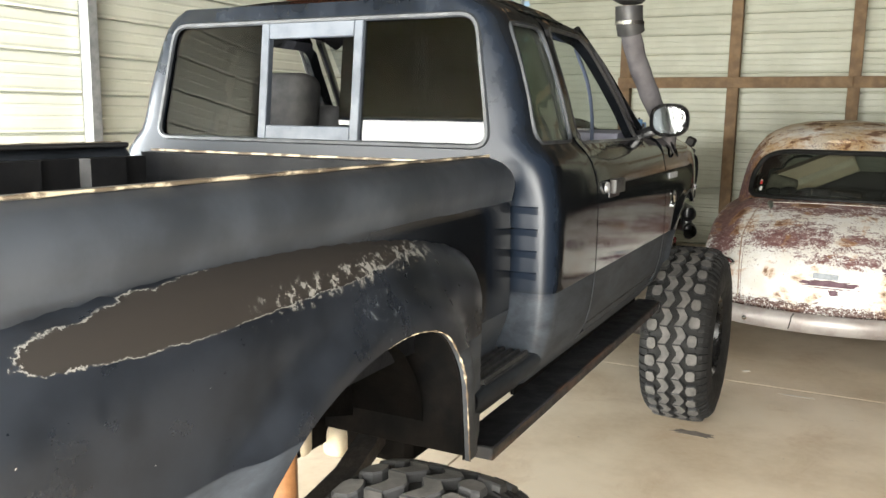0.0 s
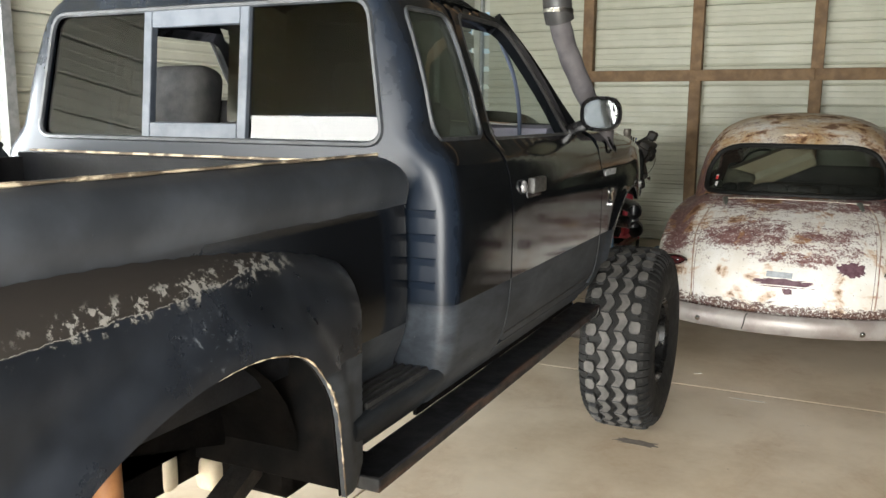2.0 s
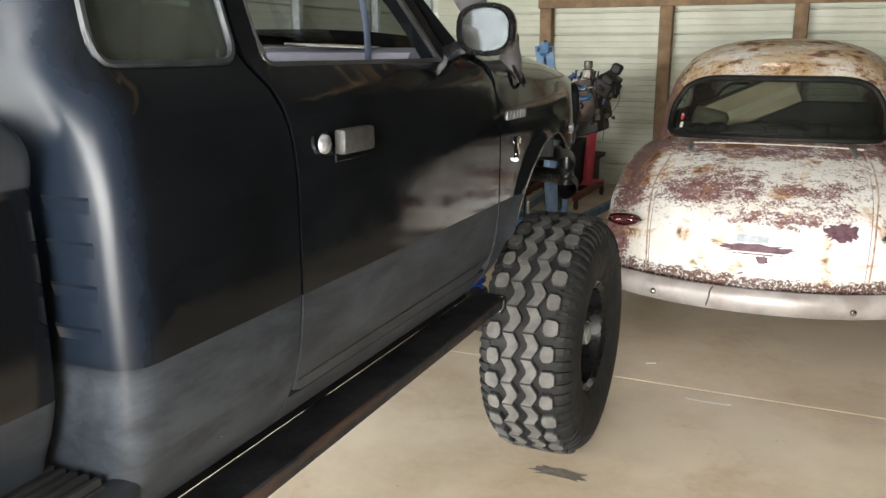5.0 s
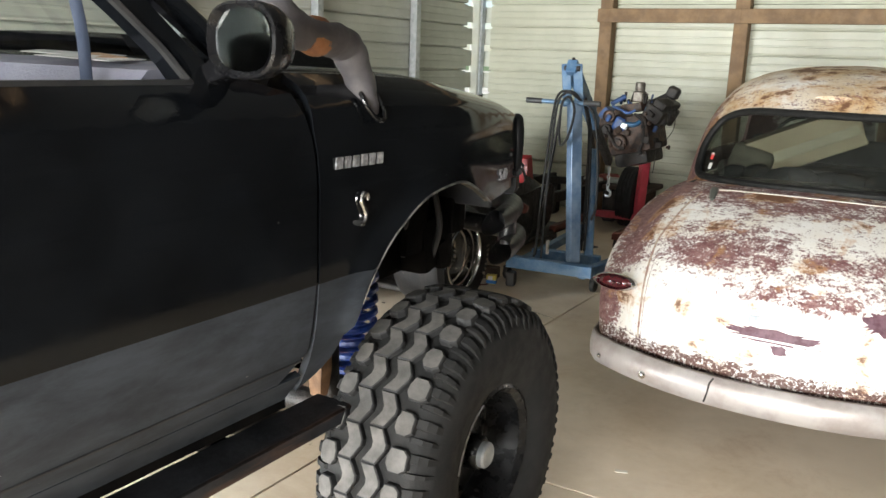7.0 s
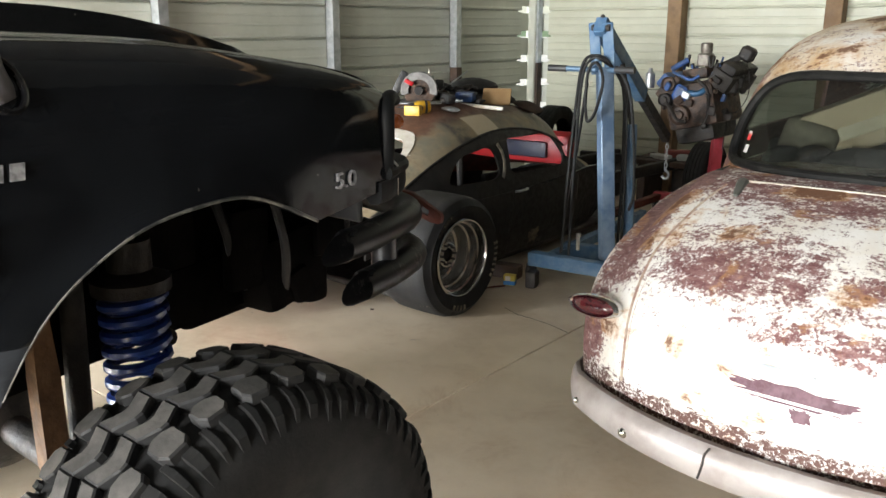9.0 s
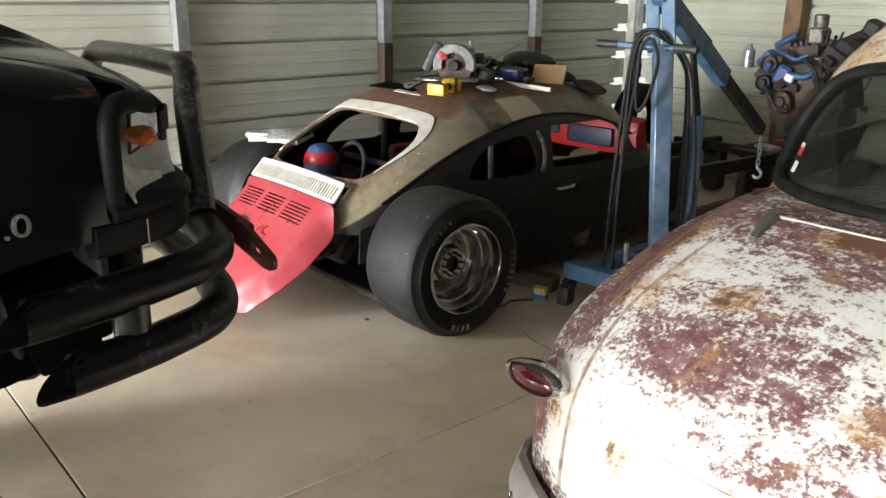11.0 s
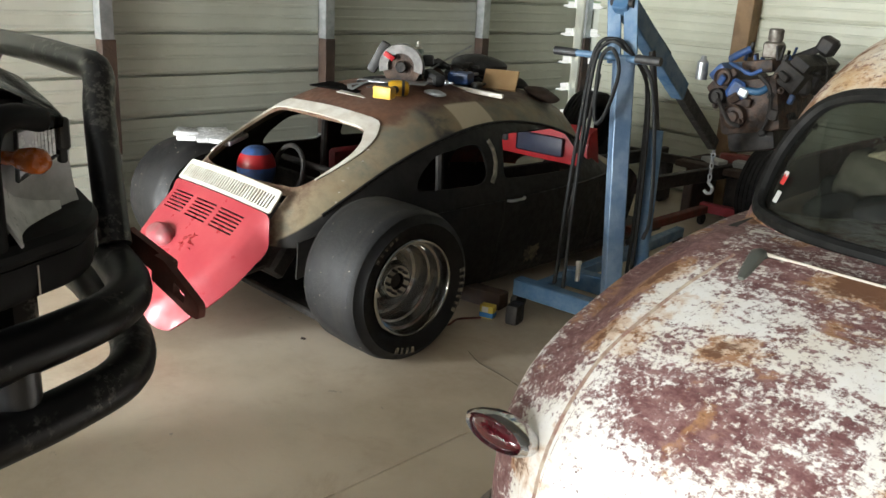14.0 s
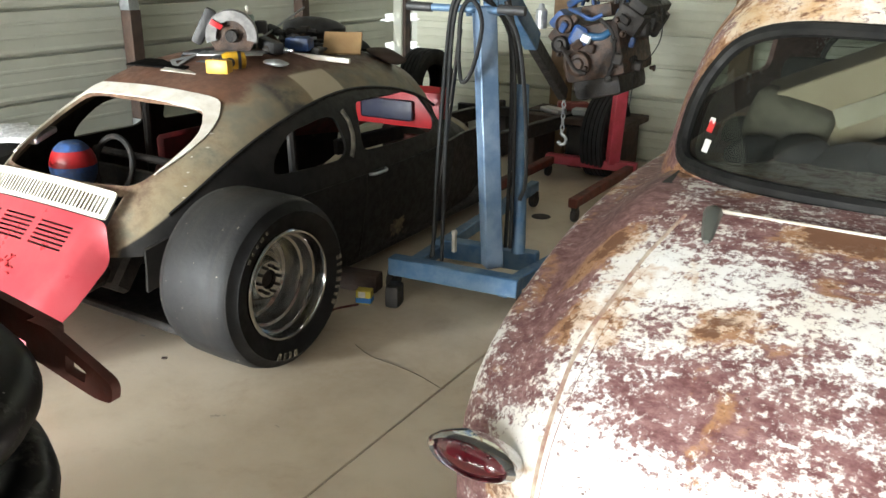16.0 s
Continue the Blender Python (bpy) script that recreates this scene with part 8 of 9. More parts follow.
hoist.location.x += 0.025
hoses.location.x += 0.025

# ---- engine on its stand ----
grease = material("greasy_rusty_iron", (0.028, 0.020, 0.016), 0.6, 0.1, 0, (0.085, 0.048, 0.03), 15, 0.4, 70)
engine_blue = material("bright_blue_engine_paint", (0.03, 0.09, 0.28), 0.5, 0, 0, (0.035, 0.055, 0.11), 14, 0.2, 70)
engine = thing("car_engine", (-1.25, 5.5, 0.8), "greasy engine with blue painted fittings on a stand", "engine")
part("block", boxed((-1.27, 5.52, 1.02), (0.40, 0.55, 0.34), 0.05, rot(0, -14, 0), 2), grease, engine)
part("oil_pan", boxed((-1.23, 5.52, 0.82), (0.32, 0.5, 0.16), 0.05, rot(0, -14, 0), 2), dark_metal, engine)
for s, x in ((-1, -1.47), (1, -1.06)):
    part("cylinder_head", boxed((x, 5.52, 1.17 + 0.05 * s), (0.18, 0.52, 0.14), 0.03, rot(0, 40 * s - 10, 0), 2), grease if s < 0 else dark_metal, engine)
    part("valve_cover", boxed((x + s * 0.05, 5.52, 1.25 + 0.05 * s), (0.12, 0.48, 0.07), 0.025, rot(0, 40 * s - 10, 0), 2), engine_blue if s < 0 else dark_metal, engine)
part("intake_manifold", boxed((-1.27, 5.50, 1.26), (0.2, 0.42, 0.08), 0.02, rot(0, -10, 0), 2), grease, engine)
bm = bmesh.new()
block(bm, (-1.245, 5.43, 1.36), (0.10, 0.11, 0.10), 0.012)
lathe(bm, [(0, 0.1), (0.035, 0.1), (0.045, 0.09), (0.045, 0.04), (0.035, 0.0)], (-1.245, 5.43, 1.39), "z", 16)
part("carburettor", bm, material("grey_pot_metal", (0.22, 0.20, 0.17), 0.5, 0.5, 0, (0.12, 0.1, 0.08), 30, 0.2), engine, "grey carburettor")
for at, r0, mat in (((-1.33, 5.22, 0.95), 0.075, grease), ((-1.46, 5.22, 1.06), 0.05, dark_metal), ((-1.44, 5.23, 1.18), 0.055, grease)):
    bm = bmesh.new()
    lathe(bm, [(0, -0.03), (r0 * 0.4, -0.03), (r0 * 0.5, -0.01), (r0 * 0.8, -0.01), (r0, -0.025), (r0, 0.02), (0, 0.02)], at, "y", 22)
    part("pulley", bm, mat, engine)
bm = bmesh.new()
block(bm, (-1.345, 5.215, 1.115), (0.10, 0.03, 0.13), 0.02, rot(0, 25, 0))
block(bm, (-1.30, 5.22, 1.10), (0.06, 0.03, 0.08), 0.015, rot(0, -25, 0))
part("water_pump", bm, engine_blue, engine, "bright blue water pump housing")
part("cast_plate", boxed((-1.29, 5.205, 1.105), (0.07, 0.02, 0.06), 0.01, rot(0, 18, 0)), steel, engine)
bm = bmesh.new()
tube(bm, smooth_path([(-1.28, 5.22, 1.12), (-1.20, 5.23, 1.12), (-1.15, 5.27, 1.17), (-1.13, 5.33, 1.27)], 5), 0.022, 10)
part("coolant_elbow", bm, material("teal_blue_pipe", (0.03, 0.10, 0.2), 0.4), engine)
bm = bmesh.new()
tube(bm, smooth_path([(-1.45, 5.3, 1.29), (-1.38, 5.28, 1.33), (-1.33, 5.3, 1.36)], 4), 0.022, 10)
part("fuel_elbow", bm, engine_blue, engine)
part("arm", beam((-1.22, 5.45, 1.27), (-1.0, 5.58, 1.40), 0.035, 0.045), dark_metal, engine)
part("starter_box", boxed((-0.985, 5.59, 1.405), (0.11, 0.1, 0.11), 0.02, rot(0, 25, 0)), dark_metal, engine, "black cast housing")
for k in range(6):
    part("exhaust_runner", boxed((-1.0 + 0.02 * (k % 2), 5.36 + 0.05 * k, 1.17 + 0.03 * (k % 3)), (0.1, 0.05, 0.1), 0.015, rot(0, 10 * k, 15 * k)), dark_metal, engine)
bm = bmesh.new()
tube(bm, smooth_path([(-0.98, 5.56, 1.36), (-0.94, 5.54, 1.25), (-0.93, 5.52, 1.1), (-0.99, 5.5, 0.98), (-1.05, 5.48, 0.95), (-1.06, 5.46, 0.8), (-1.07, 5.46, 0.68)], 6), 0.004, 6)
part("loose_wire", bm, black_plastic, engine)
bm = bmesh.new()
lathe(bm, [(0, 0), (0.036, 0), (0.038, 0.02), (0.036, 0.11), (0.02, 0.125), (0.015, 0.15), (0, 0.152)], (-1.635, 5.30, 1.14), "z", 16)
part("oil_filter", bm, steel, engine, "grey canister filter")
rng = random.Random(5)
for k in range(14):
    bm = bmesh.new()
    p = Vector((-1.45 + rng.random() * 0.42, 5.28 + rng.random() * 0.4, 1.24 + rng.random() * 0.07))
    tube(bm, [p, p + Vector((rng.uniform(-0.02, 0.02), rng.uniform(-0.02, 0.02), 0.05 + 0.04 * rng.random()))], 0.008 + 0.008 * rng.random(), 7)
    part("stud", bm, dark_metal if k % 3 else engine_blue, engine)

rng = random.Random(21)
for k in range(26):
    bm = bmesh.new()
    x, z = rng.uniform(-1.47, -1.06), rng.uniform(0.86, 1.24)
    p = Vector((x, rng.uniform(5.19, 5.25), z)) if k % 3 else Vector((rng.uniform(-1.06, -1.02), rng.uniform(5.3, 5.75), z))
    if k % 2:
        lathe(bm, [(0, -0.022), (0.010, -0.022), (0.014, -0.012), (0.014, 0.0), (0.022, 0.004), (0.022, 0.012), (0, 0.012)], p, "y" if k % 3 else "x", 10)
        part("bolt_boss", bm, (dark_metal, grease, steel, dark_metal)[k % 4], engine)
    else:
        block(bm, p, (rng.uniform(0.03, 0.08), rng.uniform(0.02, 0.05), rng.uniform(0.03, 0.07)), 0.008, rot(rng.uniform(-30, 30), rng.uniform(-40, 40), rng.uniform(-20, 20)))
        part("cast_lug", bm, (grease, dark_metal, engine_blue, grease, dark_metal)[k % 5], engine)
for pts, mat in (([(-1.46, 5.22, 1.06), (-1.40, 5.18, 1.0), (-1.34, 5.19, 0.92), (-1.27, 5.2, 0.9)], dark_metal), ([(-1.20, 5.2, 1.22), (-1.12, 5.19, 1.15), (-1.10, 5.2, 1.0), (-1.14, 5.21, 0.88)], dark_metal), ([(-1.42, 5.24, 1.27), (-1.34, 5.2, 1.25), (-1.26, 5.2, 1.22), (-1.2, 5.22, 1.25)], engine_blue)):
    bm = bmesh.new()
    tube(bm, smooth_path(pts, 5), 0.012, 8)
    part("pipe", bm, mat, engine)

stand = thing("engine_stand", (-1.5, 5.9, 0), "pinkish red steel engine stand", "engine stand")
part("cross_bar", beam((-1.86, 6.0, 0.14), (-1.18, 6.07, 0.14), 0.07, 0.07), pink_paint, stand)
part("leg_bar", beam((-1.81, 4.95, 0.13), (-1.815, 5.98, 0.13), 0.06, 0.06), rust_iron, stand, "red brown leg")
part("leg_bar", beam((-1.22, 5.0, 0.13), (-1.22, 6.03, 0.13), 0.06, 0.06), rust_iron, stand)
part("upright", beam((-1.36, 6.05, 0.15), (-1.30, 5.98, 0.98), 0.085, 0.085), pink_paint, stand)
part("mount_head", beam((-1.30, 5.98, 0.93), (-1.28, 5.76, 0.95), 0.12, 0.12), pink_paint, stand)
for x, y in ((-1.81, 5.0), (-1.22, 5.05), (-1.84, 6.0), (-1.2, 6.07)):
    bm = bmesh.new()
    lathe(bm, [(0, -0.016), (0.04, -0.016), (0.046, -0.008), (0.046, 0.008), (0.04, 0.016), (0, 0.016)], (x, y, 0.046), "x", 18)
    block(bm, (x, y, 0.09), (0.04, 0.04, 0.03), 0.004)
    part("caster", bm, dark_metal, stand)


def road_tyre(at, axis, R=0.31, w=0.19, label="dark road tyre with ribbed tread"):
    bm = bmesh.new()
    h = w / 2
    prof = [(R * 0.6, -h * 0.75), (R * 0.8, -h), (R * 0.95, -h * 0.9)]
    for k in range(5):
        x0, x1 = -h * 0.85 + k * h * 0.34, -h * 0.85 + (k + 0.8) * h * 0.34
        prof += [(R - 0.008, x0), (R, x0 + 0.002), (R, x1), (R - 0.008, x1 + 0.002)]
    prof += [(R * 0.95, h * 0.9), (R * 0.8, h), (R * 0.6, h * 0.75)]
    lathe(bm, prof, at, axis, 48)
    return bm


solo("spare_tyre", road_tyre((-1.50, 6.25, 0.31), "x"), rubber, label="narrow black road tyre standing behind the engine stand", category="tyre")
solo("spare_tyre", road_tyre((-2.78, 5.75, 0.62), "x", 0.28, 0.2), rubber, label="small black tyre behind the bug's roof", category="tyre")
solo("tool_trolley", boxed((-2.78, 5.75, 0.17), (0.5, 0.5, 0.34), 0.02), dark_metal, "dark steel crate under a small tyre", "crate")

# long dark chassis rails and parts beyond the bug
rails = thing("bare_chassis", (-2.0, 5.6, 0), "bare dark chassis rails in front of the bug", "chassis")
for x in (-2.05, -2.75):
    part("rail", beam((x, 4.6, 0.36), (x + 0.28, 6.45, 0.40), 0.05, 0.10), dark_metal, rails)
part("cross_rail", beam((-2.75, 6.2, 0.40), (-1.75, 6.3, 0.40), 0.05, 0.07), dark_metal, rails)
part("cross_rail", beam((-2.6, 5.2, 0.34), (-1.98, 5.2, 0.34), 0.05, 0.06), rust_iron, rails)
for x, y in ((-1.78, 6.4), (-2.47, 6.4)):
    part("axle_stand", boxed((x, y, 0.18), (0.16, 0.16, 0.36), 0.03), dark_metal, rails)
solo("low_bench", boxed((-1.75, 6.38, 0.40), (0.9, 0.5, 0.05), 0.008), dark_wood, "dark plank bench along the end wall", "bench")
for k, (x, y, w, c) in enumerate(((-1.95, 6.28, 0.2, (0.5, 0.5, 0.47)), (-1.72, 6.3, 0.14, (0.42, 0.43, 0.42)), (-1.86, 6.45, 0.24, (0.25, 0.06, 0.05)), (-1.55, 6.45, 0.2, (0.07, 0.07, 0.07)))):
    solo("loose_part", boxed((x, y, 0.445 + 0.008 * k), (w, 0.1, 0.04 + 0.012 * k), 0.008, rot(0, 0, 25 * k - 20)), material("scrap_%s" % "abcd"[k], c, 0.5, 0.2), "small scrap part lying on the low bench", "scrap part", "parts on the bench")
for x in (-2.1, -1.4):
    solo("bench_trestle", boxed((x, 6.4, 0.1875), (0.08, 0.4, 0.375), 0.01), dark_wood, "dark timber trestle under the bench", "trestle", "bench trestles")

# ---- props under the pickup ----
wedge_wood = material("split_orange_timber", (0.27, 0.15, 0.075), 0.7, 0, 0, (0.15, 0.08, 0.04), 14, 0.2, 80)
bm = bmesh.new()
loft(bm, [[Vector((-0.265 + 0.034 * math.cos(a) * k, -3.255 + 0.034 * math.sin(a) * k, z)) for a in (j * math.tau / 12 for j in range(12))] for z, k in ((0, 1.15), (0.3, 1.05), (0.7, 1.0), (1.02, 0.85))])
solo("timber_prop", bm, prop_wood, "round orange-brown timber prop under the bed", "prop")
bm = bmesh.new()
loft(bm, [[Vector((-0.30 + a * k, -0.20 + b * k, z)) for a, b in ((-0.03, -0.02), (0.03, -0.025), (0.03, 0.025), (-0.03, 0.02))] for z, k in ((0.62, 0.7), (0.70, 1.0), (0.9, 1.0), (1.06, 0.7))])
part("timber_wedge", bm, wedge_wood, truck, "flat orange-brown timber wedge")
cream = material("cream_plastic", (0.62, 0.55, 0.40), 0.6, 0, 0, (0.5, 0.42, 0.3), 12, 0.1)
for x, y, z, w in ((-0.50, -2.69, 0.69, 0.075), (-0.53, -2.83, 0.735, 0.055)):
    bm = bmesh.new()
    block(bm, (x, y, z), (w, w, 0.10), w * 0.42, None, 3)
    part("bump_stop", bm, cream, truck, "cream rounded bump stop")

# ---- floor litter, stains and small things ----
def flat_patch(name, cx, cy, w, h, seed, mat, label, z=0.0015):
    bm = sheet(ragged(cx, cy, w, h, seed, 28), [], lambda x, y: Vector((x, y, z)), 0.05, 0.001)
    return tagged(solo(name, bm, mat, label, "stain"), kind="structure")


flat_patch("oil_stain", 0.17, -0.285, 0.11, 0.035, 31, material("dark_oil_stain", (0.12, 0.10, 0.085), 0.6, 0, 0, (0.2, 0.17, 0.14), 30), "dark gritty stain on the concrete by the front tyre")
for k, (x, y) in enumerate(((-0.52, -2.52), (-0.46, -2.35), (-0.62, -2.45))):
    flat_patch("oil_drip", x, y, 0.03, 0.02, 40 + k, material("fresh_oil_%s" % "abc"[k], (0.04, 0.035, 0.03), 0.3), "small dark oil drip under the pickup")
flat_patch("pale_scrape", 0.62, 0.65, 0.09, 0.008, 51, material("pale_scrape", (0.6, 0.57, 0.52), 0.7), "pale scrape on the concrete")
solo("paint_chip", boxed((0.275, 1.037, 0.004), (0.05, 0.02, 0.003), 0, rot(0, 0, 25)), white_trim, "white paint chip lying on the concrete", "chip")
solo("dead_leaf", boxed((-1.895, 2.39, 0.004), (0.022, 0.016, 0.004), 0, rot(0, 4, 40)), dark_wood, "dry brown leaf on the concrete", "leaf")
bm = bmesh.new()
lathe(bm, [(0, 0.004), (0.05, 0.004), (0.06, 0.002), (0.062, 0.0)], (-1.44, 5.03, 0.0), "z", 24)
solo("floor_drain", bm, dark_metal, "small dark round floor drain", "drain")
bm = bmesh.new()
tube(bm, smooth_path([(-1.32, 2.92, 0.001), (-1.2, 2.87, 0.001), (-1.08, 2.86, 0.001), (-0.95, 2.84, 0.001), (-0.82, 2.80, 0.001)], 5), 0.0012, 5)
solo("floor_crack", bm, dark_metal, "hairline crack in the concrete slab", "crack", kind="structure")
bx = thing("small_carton", (-1.555, 3.30, 0), "small yellow and blue carton on the floor", "carton")
part("carton", boxed((-1.555, 3.305, 0.035), (0.075, 0.05, 0.07), 0.003, rot(0, 0, 20)), material("yellow_card", (0.55, 0.42, 0.05), 0.6), bx)
part("blue_band", boxed((-1.555, 3.305, 0.02), (0.0775, 0.0525, 0.03), 0.003, rot(0, 0, 20)), material("blue_card", (0.03, 0.16, 0.42), 0.6), bx)
part("white_panel", boxed((-1.553, 3.279, 0.05), (0.035, 0.003, 0.03), 0.001, rot(0, 0, 20)), white_trim, bx)
solo("tyre_chock", boxed((-1.42, 3.36, 0.055), (0.07, 0.10, 0.11), 0.02, rot(0, 0, 15), 2), dark_metal, "dark rubber block on the floor", "chock")
bm = bmesh.new()
tube(bm, smooth_path([(-1.56, 3.26, 0.006), (-1.62, 3.15, 0.006), (-1.6, 3.05, 0.006), (-1.7, 2.98, 0.006)], 5), 0.006, 6)
solo("extension_lead", bm, rust_iron, "thin reddish cord on the floor", "cord")
solo("timber_offcut", boxed((-1.72, 3.42, 0.05), (0.30, 0.09, 0.09), 0.006, rot(0, 0, 12)), dark_wood, "dark timber offcut beside the hoist", "offcut")

# ---- tools on the bug's roof ----
def roof_z(x, y):
    """Height of the bug's roof."""
    dx, dy = x - BX, y - 3.62
    phi = math.atan2(dx, -dy)
    lo, hi = 0.3, shell.s[-1]
    d = math.hypot(dx, dy)
    for _ in range(30):
        m = (lo + hi) / 2
        p = shell.at(phi, m)
        if math.hypot(p.x - BX, p.y - 3.62) > d:
            lo = m
        else:
            hi = m
    return soft_at(shell.tabs[0], lo)


def on_roof(x, y, dz=0.0):
    return Vector((x, y, roof_z(x, y) + dz))


brown_card = material("brown_cardboard", (0.34, 0.22, 0.10), 0.85, 0, 0, (0.28, 0.17, 0.075), 9, 0.05, 60)
yellow = material("yellow_tool_plastic", (0.62, 0.36, 0.015), 0.45, 0, 0, (0.5, 0.28, 0.02), 20, 0.05)
drill = thing("cordless_drill", on_roof(-2.205, 3.125), "yellow and black cordless drill lying on the roof", "drill")
p = on_roof(-2.215, 3.185, 0.042)
d1, d2 = Vector((-0.62, -0.78, 0)).normalized(), Vector((0.30, -0.95, 0)).normalized()
bm = bmesh.new()
tube(bm, [p - d1 * 0.075, p - d1 * 0.068, p - d1 * 0.04, p + d1 * 0.01, p + d1 * 0.035], [0.022, 0.036, 0.041, 0.040, 0.030], 16)
part("motor_housing", bm, yellow, drill)
bm = bmesh.new()
tube(bm, [p - d1 * 0.05, p - d1 * 0.035], 0.0425, 16)
part("housing_band", bm, black_plastic, drill)
bm = bmesh.new()
tube(bm, [p + d1 * 0.03, p + d1 * 0.06, p + d1 * 0.085, p + d1 * 0.10, p + d1 * 0.15], [0.030, 0.026, 0.020, 0.008, 0.003], 14)
part("chuck", bm, black_plastic, drill)
bm = bmesh.new()
tube(bm, [p - d1 * 0.02, p - d1 * 0.02 + d2 * 0.05 - Vector((0, 0, 0.006)), p - d1 * 0.02 + d2 * 0.10 - Vector((0, 0, 0.010))], [0.026, 0.021, 0.024], 12)
part("grip", bm, black_plastic, drill)
turn = rot(0, 0, math.degrees(math.atan2(d2.y, d2.x)))
foot = p - d1 * 0.02 + d2 * 0.135 - Vector((0, 0, 0.010))
pack = part("battery", boxed(foot, (0.062, 0.105, 0.06), 0.016, turn, 2), yellow, drill, "yellow battery pack")
part("battery_base", boxed(foot + d2 * 0.022, (0.022, 0.108, 0.063), 0.008, turn, 2), yellow, pack)
part("battery_mark", boxed(foot + Vector((0, 0, 0.031)), (0.025, 0.045, 0.002), 0.0005, turn), black_plastic, pack)
saw = thing("circular_saw", on_roof(-2.375, 3.35), "grey circular saw with a black handle", "circular saw")
p = on_roof(-2.375, 3.37, 0.085)
turn = Matrix.Translation(p) @ rot(0, 0, 38) @ Matrix.Scale(1.22, 4)
guard_mat = material("grey_cast_guard", (0.26, 0.25, 0.24), 0.5, 0.2, 0, (0.16, 0.155, 0.15), 20)
bm = bmesh.new()
rings = []
for k in range(15):
    a = math.radians(-15 + 15 * k)
    ca, sa = math.cos(a), math.sin(a)
    rings.append([turn @ Vector((r * ca, d, r * sa)) for r, d in ((0.06, -0.022), (0.098, -0.022), (0.102, -0.016), (0.102, 0.016), (0.098, 0.022), (0.06, 0.022))])
loft(bm, rings)
part("blade_guard", bm, guard_mat, saw, "grey cast half-round blade guard")
bm = bmesh.new()
lathe(bm, [(0.0, -0.003), (0.088, -0.002), (0.088, 0.002), (0.0, 0.003)], (0, 0, 0), "y", 28)
bm.transform(turn)
part("blade", bm, grease, saw)
bm = bmesh.new()
lathe(bm, [(0.0, -0.03), (0.022, -0.03), (0.026, -0.02), (0.026, 0.02), (0.0, 0.02)], (0, 0, 0), "y", 16)
bm.transform(turn)
part("arbor", bm, dark_metal, saw)
for nm, at, size, t2, mat in (("saw_shoe", (0.0, -0.05, -0.062), (0.25, 0.13, 0.006), (0, 0, 0), steel), ("saw_motor", (0.02, 0.085, 0.02), (0.10, 0.12, 0.095), (0, 0, 0), black_plastic), ("saw_handle", (-0.11, 0.02, 0.035), (0.045, 0.045, 0.15), (0, 28, 0), black_plastic), ("front_knob", (0.11, 0.06, 0.03), (0.05, 0.04, 0.05), (0, 0, 0), black_plastic), ("red_label", (-0.055, -0.027, 0.045), (0.05, 0.008, 0.022), (0, 30, 0), red_paint)):
    bm = boxed((0, 0, 0), size, min(size) * 0.3, rot(*t2), 2)
    bm.transform(turn @ Matrix.Translation(at))
    part(nm, bm, mat, saw)
can = thing("spray_can", on_roof(-2.42, 3.52), "green grey spray can standing on the roof", "spray can")
p = on_roof(-2.42, 3.53, 0.0)
bm = bmesh.new()
lathe(bm, [(0, 0.0), (0.032, 0.0), (0.033, 0.005), (0.033, 0.15), (0.026, 0.165)], p, "z", 20)
part("can_body", bm, material("green_grey_can", (0.16, 0.24, 0.21), 0.35, 0.5, 0, (0.3, 0.34, 0.3), 25), can)
bm = bmesh.new()
lathe(bm, [(0.026, 0.165), (0.02, 0.18), (0.009, 0.182), (0.009, 0.205), (0, 0.206)], p, "z", 16)
part("can_nozzle", bm, white_trim, can)
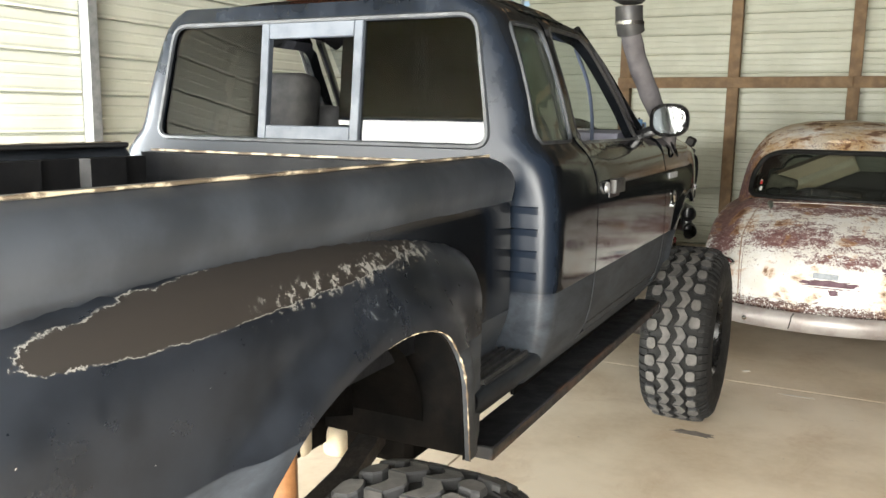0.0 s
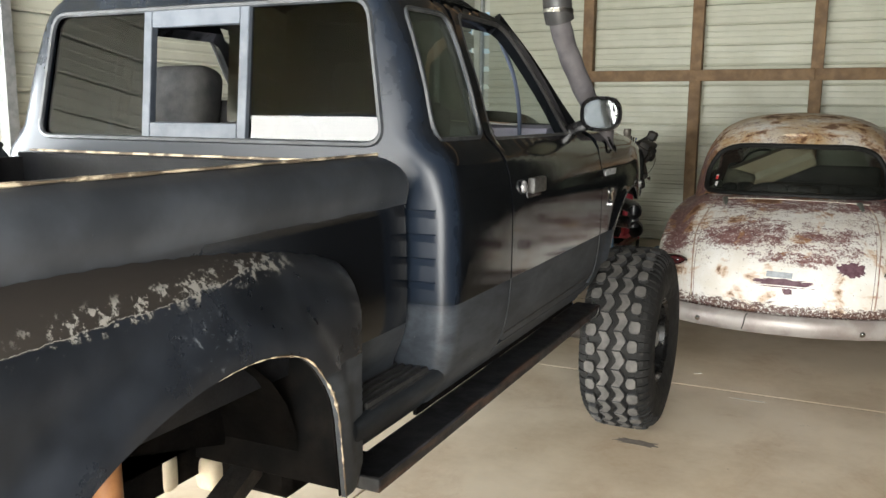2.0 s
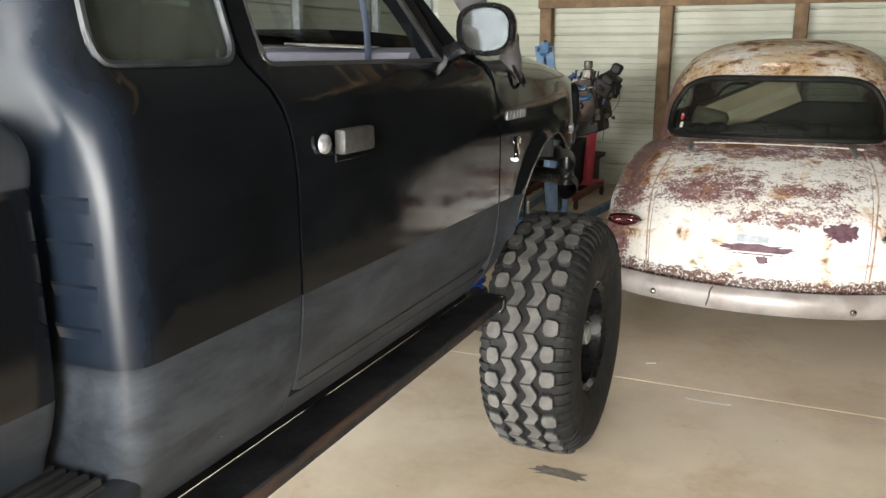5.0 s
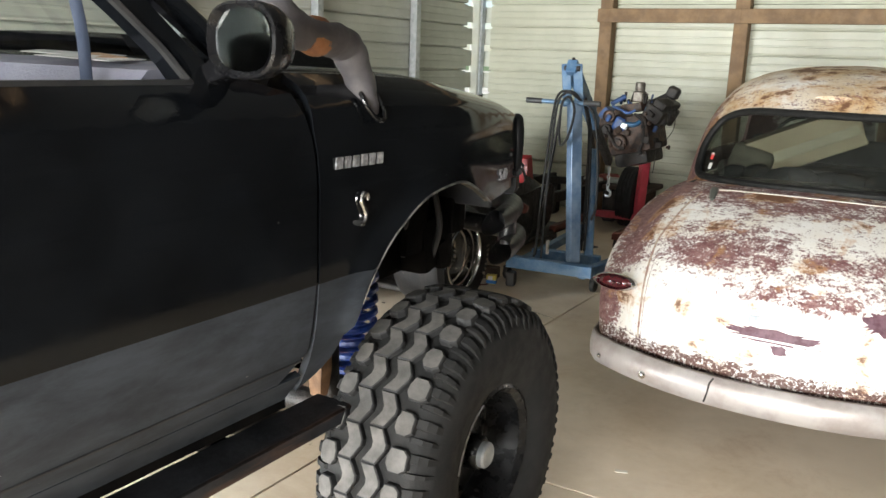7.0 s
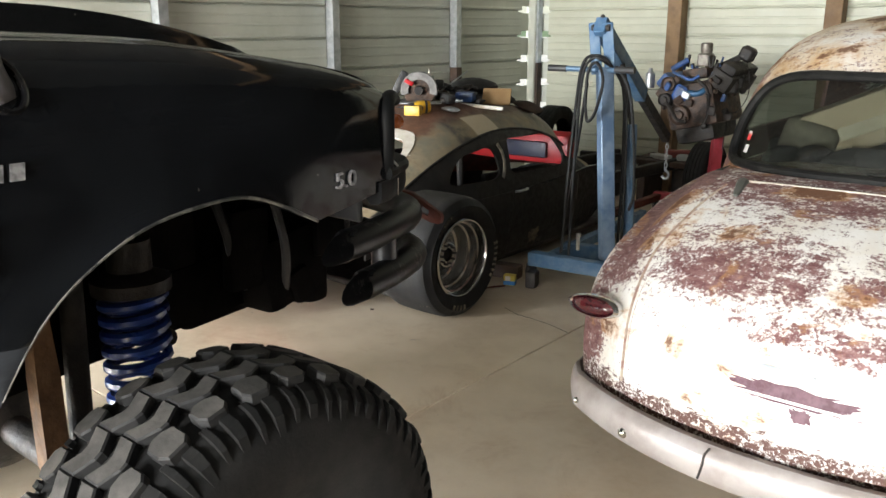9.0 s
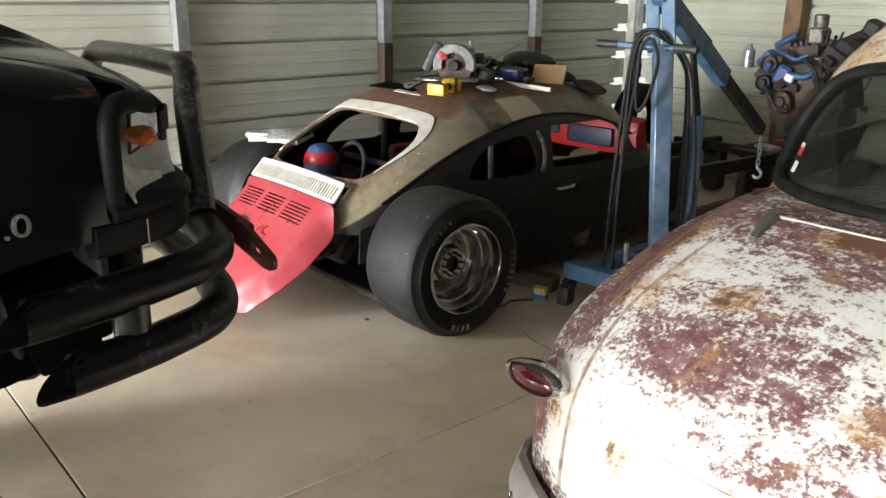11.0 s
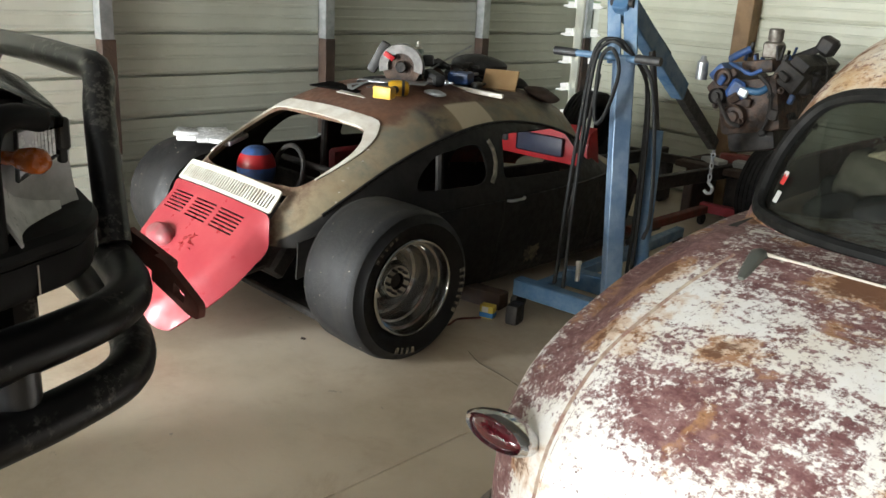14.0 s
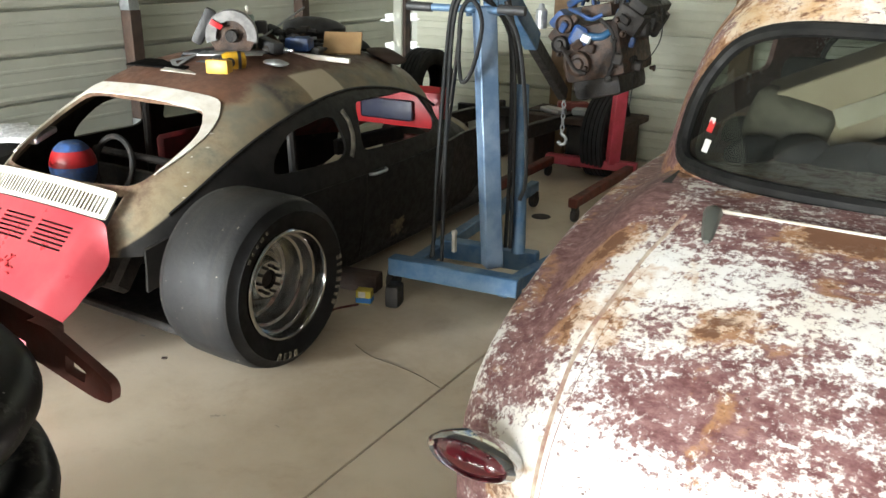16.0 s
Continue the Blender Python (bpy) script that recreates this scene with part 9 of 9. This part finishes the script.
for nm, at, size, turn, mat, lb, cat in (
        ("black_plate", (-2.60, 3.14), (0.30, 0.20, 0.008), (1, 2, 20), shade_black, "thin black plate lying on the roof", "plate"),
        ("sanding_sheet", (-2.42, 3.10), (0.20, 0.10, 0.004), (3, 6, 30), white_trim, "pale sanding sheet on the roof", "sheet"),
        ("blue_parts_box", (-2.22, 3.68), (0.13, 0.10, 0.07), (0, 0, 20), engine_blue, "small blue parts box on the roof", "box"),
        ("cardboard_flap", (-2.10, 3.88), (0.20, 0.02, 0.13), (-38, 0, 28), brown_card, "brown cardboard flap propped on the roof", "cardboard"),
        ("white_tube", (-2.08, 3.66), (0.34, 0.026, 0.026), (0, 3, 15), white_trim, "long white plastic tube on the roof", "tube"),
        ("foil_packet", (-2.10, 3.37), (0.11, 0.07, 0.03), (8, 4, 30), steel, "crumpled silver packet on the roof", "packet"),
        ("tool_bag", (-2.42, 4.02), (0.36, 0.22, 0.14), (0, 0, 12), black_plastic, "slumped black tool bag on the roof", "bag"),
        ("grey_glove", (-2.22, 4.14), (0.16, 0.09, 0.06), (0, 10, 20), cabin, "dark work glove on the roof", "glove"),
        ("leather_pouch", (-2.05, 4.2), (0.22, 0.16, 0.07), (0, 12, 10), dark_wood, "dark leather pouch on the roof", "pouch"),
        ("angle_grinder", (-2.27, 3.52), (0.22, 0.06, 0.06), (0, 4, -25), black_plastic, "black angle grinder on the roof", "grinder")):
    q = on_roof(at[0], at[1], size[2] / 2 + (0.0 if nm == "cardboard_flap" else 0.002))
    if cat in ("bag", "glove", "pouch", "packet"):
        bm = bmesh.new()
        bmesh.ops.create_icosphere(bm, subdivisions=3, radius=0.5)
        rng = random.Random(len(nm))
        dents = [(Vector((rng.uniform(-1, 1), rng.uniform(-1, 1), rng.uniform(-1, 1))).normalized(), rng.uniform(0.25, 0.6)) for _ in range(12)]
        for v in bm.verts:
            d = v.co.normalized()
            k = 1.15 - sum(a * max(0.0, d.dot(n) - 0.72) for n, a in dents)
            v.co = Matrix.Translation(q) @ rot(*turn) @ Vector((v.co.x * size[0] * k, v.co.y * size[1] * k, max(-0.46, v.co.z * k) * size[2]))
        solo(nm, bm, mat, lb, cat, angle=30)
    else:
        solo(nm, boxed(q, size, min(size) * 0.3, rot(*turn), 2), mat, lb, cat)
bm = bmesh.new()
tube(bm, [on_roof(-2.36, 3.55, 0.05), on_roof(-2.44, 3.98, 0.19)], 0.006, 6)
solo("aluminium_ruler", bm, steel, "thin bright metal rod leaning on the tool bag", "rod")
rng = random.Random(8)
jumble = thing("air_tool", on_roof(-2.36, 3.72), "dark air tools and fittings heaped on the roof", "air tool")
for k in range(9):
    bm = bmesh.new()
    p = on_roof(-2.42 + 0.16 * rng.random(), 3.60 + 0.34 * rng.random(), 0.03 + 0.05 * rng.random())
    d = Vector((rng.uniform(-1, 1), rng.uniform(-1, 1), rng.uniform(-0.1, 0.5))).normalized()
    n = 0.06 + 0.06 * rng.random()
    tube(bm, [p - d * n, p - d * n * 0.5, p - d * n * 0.45, p + d * n * 0.3, p + d * n * 0.35, p + d * n], [0.012, 0.014, 0.024, 0.026, 0.012, 0.010], 10)
    part("fitting", bm, (black_plastic, dark_metal, grease)[k % 3], jumble)
for nm, at, length, r, rz, mat, lb in (("impact_wrench", (-2.30, 3.78), 0.19, 0.032, 70, black_plastic, "black impact wrench lying on the roof"), ("impact_wrench", (-2.20, 3.50), 0.16, 0.024, 15, dark_metal, "dark air ratchet lying on the roof"), ("torch", (-2.40, 3.88), 0.20, 0.036, 40, black_plastic, "black work torch lying on the roof"), ("torch", (-2.14, 3.75), 0.12, 0.022, 100, black_plastic, "short black torch lying on the roof")):
    q = on_roof(at[0], at[1], r * 1.05)
    d = Vector((math.cos(math.radians(rz)), math.sin(math.radians(rz)), 0.05)).normalized()
    tool = thing(nm, on_roof(*at), lb, "power tool", "tools on the roof")
    bm = bmesh.new()
    tube(bm, [q - d * length * 0.5, q - d * length * 0.46, q - d * length * 0.1, q, q + d * length * 0.08], [r * 0.6, r, r, r * 0.85, r * 0.7], 14)
    part("tool_body", bm, mat, tool)
    bm = bmesh.new()
    tube(bm, [q + d * length * 0.08, q + d * length * 0.3, q + d * length * 0.32, q + d * length * 0.5], [r * 0.55, r * 0.5, r * 0.3, r * 0.28], 12)
    part("tool_nose", bm, steel if nm == "impact_wrench" else black_plastic, tool)
    bm = bmesh.new()
    side = Vector((-d.y, d.x, 0))
    tube(bm, [q - d * length * 0.25, q - d * length * 0.28 + side * 0.05, q - d * length * 0.3 + side * 0.10], [r * 0.7, r * 0.55, r * 0.65], 10)
    part("tool_grip", bm, black_plastic, tool)
bm = sheet([(0.0, 0.0), (0.17, 0.0), (0.0, 0.17)], [[(0.03, 0.03), (0.10, 0.03), (0.03, 0.10)]], lambda u, v: on_roof(-2.60 + u * 0.7 + v * 0.5, 3.17 - u * 0.5 + v * 0.6, 0.012), 0.03, 0.004)
solo("speed_square", bm, steel, "bright metal carpenter's square lying on the roof", "square")
for k in range(5):
    bm = bmesh.new()
    x, y = -2.5 + 0.08 * k, 3.3 + 0.13 * k
    pts = [on_roof(x + rng.uniform(-0.1, 0.1), y + rng.uniform(-0.1, 0.1), 0.012 + 0.03 * rng.random()) for _ in range(6)]
    tube(bm, smooth_path(pts, 5), 0.0065, 6)
    solo("power_cord", bm, black_plastic, "black power cord tangled on the roof", "cord", "power cords on the roof")
# plastic bag on the far slick, painted tank in the bay
bm = bmesh.new()
rng = random.Random(3)
for k in range(5):
    block(bm, (-3.24 + 0.055 * k + rng.uniform(-0.02, 0.02), 2.55 + 0.03 * k, 0.748 + rng.random() * 0.012), (0.14, 0.2, 0.03), 0.012, rot(rng.uniform(-12, 12), rng.uniform(-12, 12), rng.uniform(0, 90)), 2)
solo("plastic_bag", bm, material("clear_wrap", (0.7, 0.7, 0.7), 0.25, 0, 0.3, (0.55, 0.55, 0.56), 25, 0.6, 30), "crumpled clear plastic bag lying on the far slick", "plastic bag")
tank = thing("painted_tank", (-2.62, 2.72, 0.5), "round red and blue painted tank in the bug's engine bay", "tank")
for z0, z1, mat in ((0.50, 0.63, engine_blue), (0.63, 0.70, red_paint), (0.70, 0.735, engine_blue)):
    bm = bmesh.new()
    prof = [(0.0, z0)] + [(0.105 * math.sqrt(max(0.02, 1 - ((z - 0.62) / 0.125) ** 2)), z) for z in np.linspace(z0, z1, 6)] + [(0.0, z1)]
    lathe(bm, prof, (-2.75, 2.68, 0.012), "z", 24)
    part("tank_band", bm, mat, tank)
bm = bmesh.new()
tube(bm, [(-2.62 + 0.13 * math.cos(a), 2.80 + 0.03 * math.sin(a), 0.63 + 0.13 * math.sin(a)) for a in (k * math.tau / 24 for k in range(26))], 0.014, 8, caps=False)
part("tank_hoop", bm, dark_metal, tank)
part("tank_bracket", boxed((-2.74, 2.74, 0.43), (0.2, 0.25, 0.16), 0.01), dark_metal, tank)
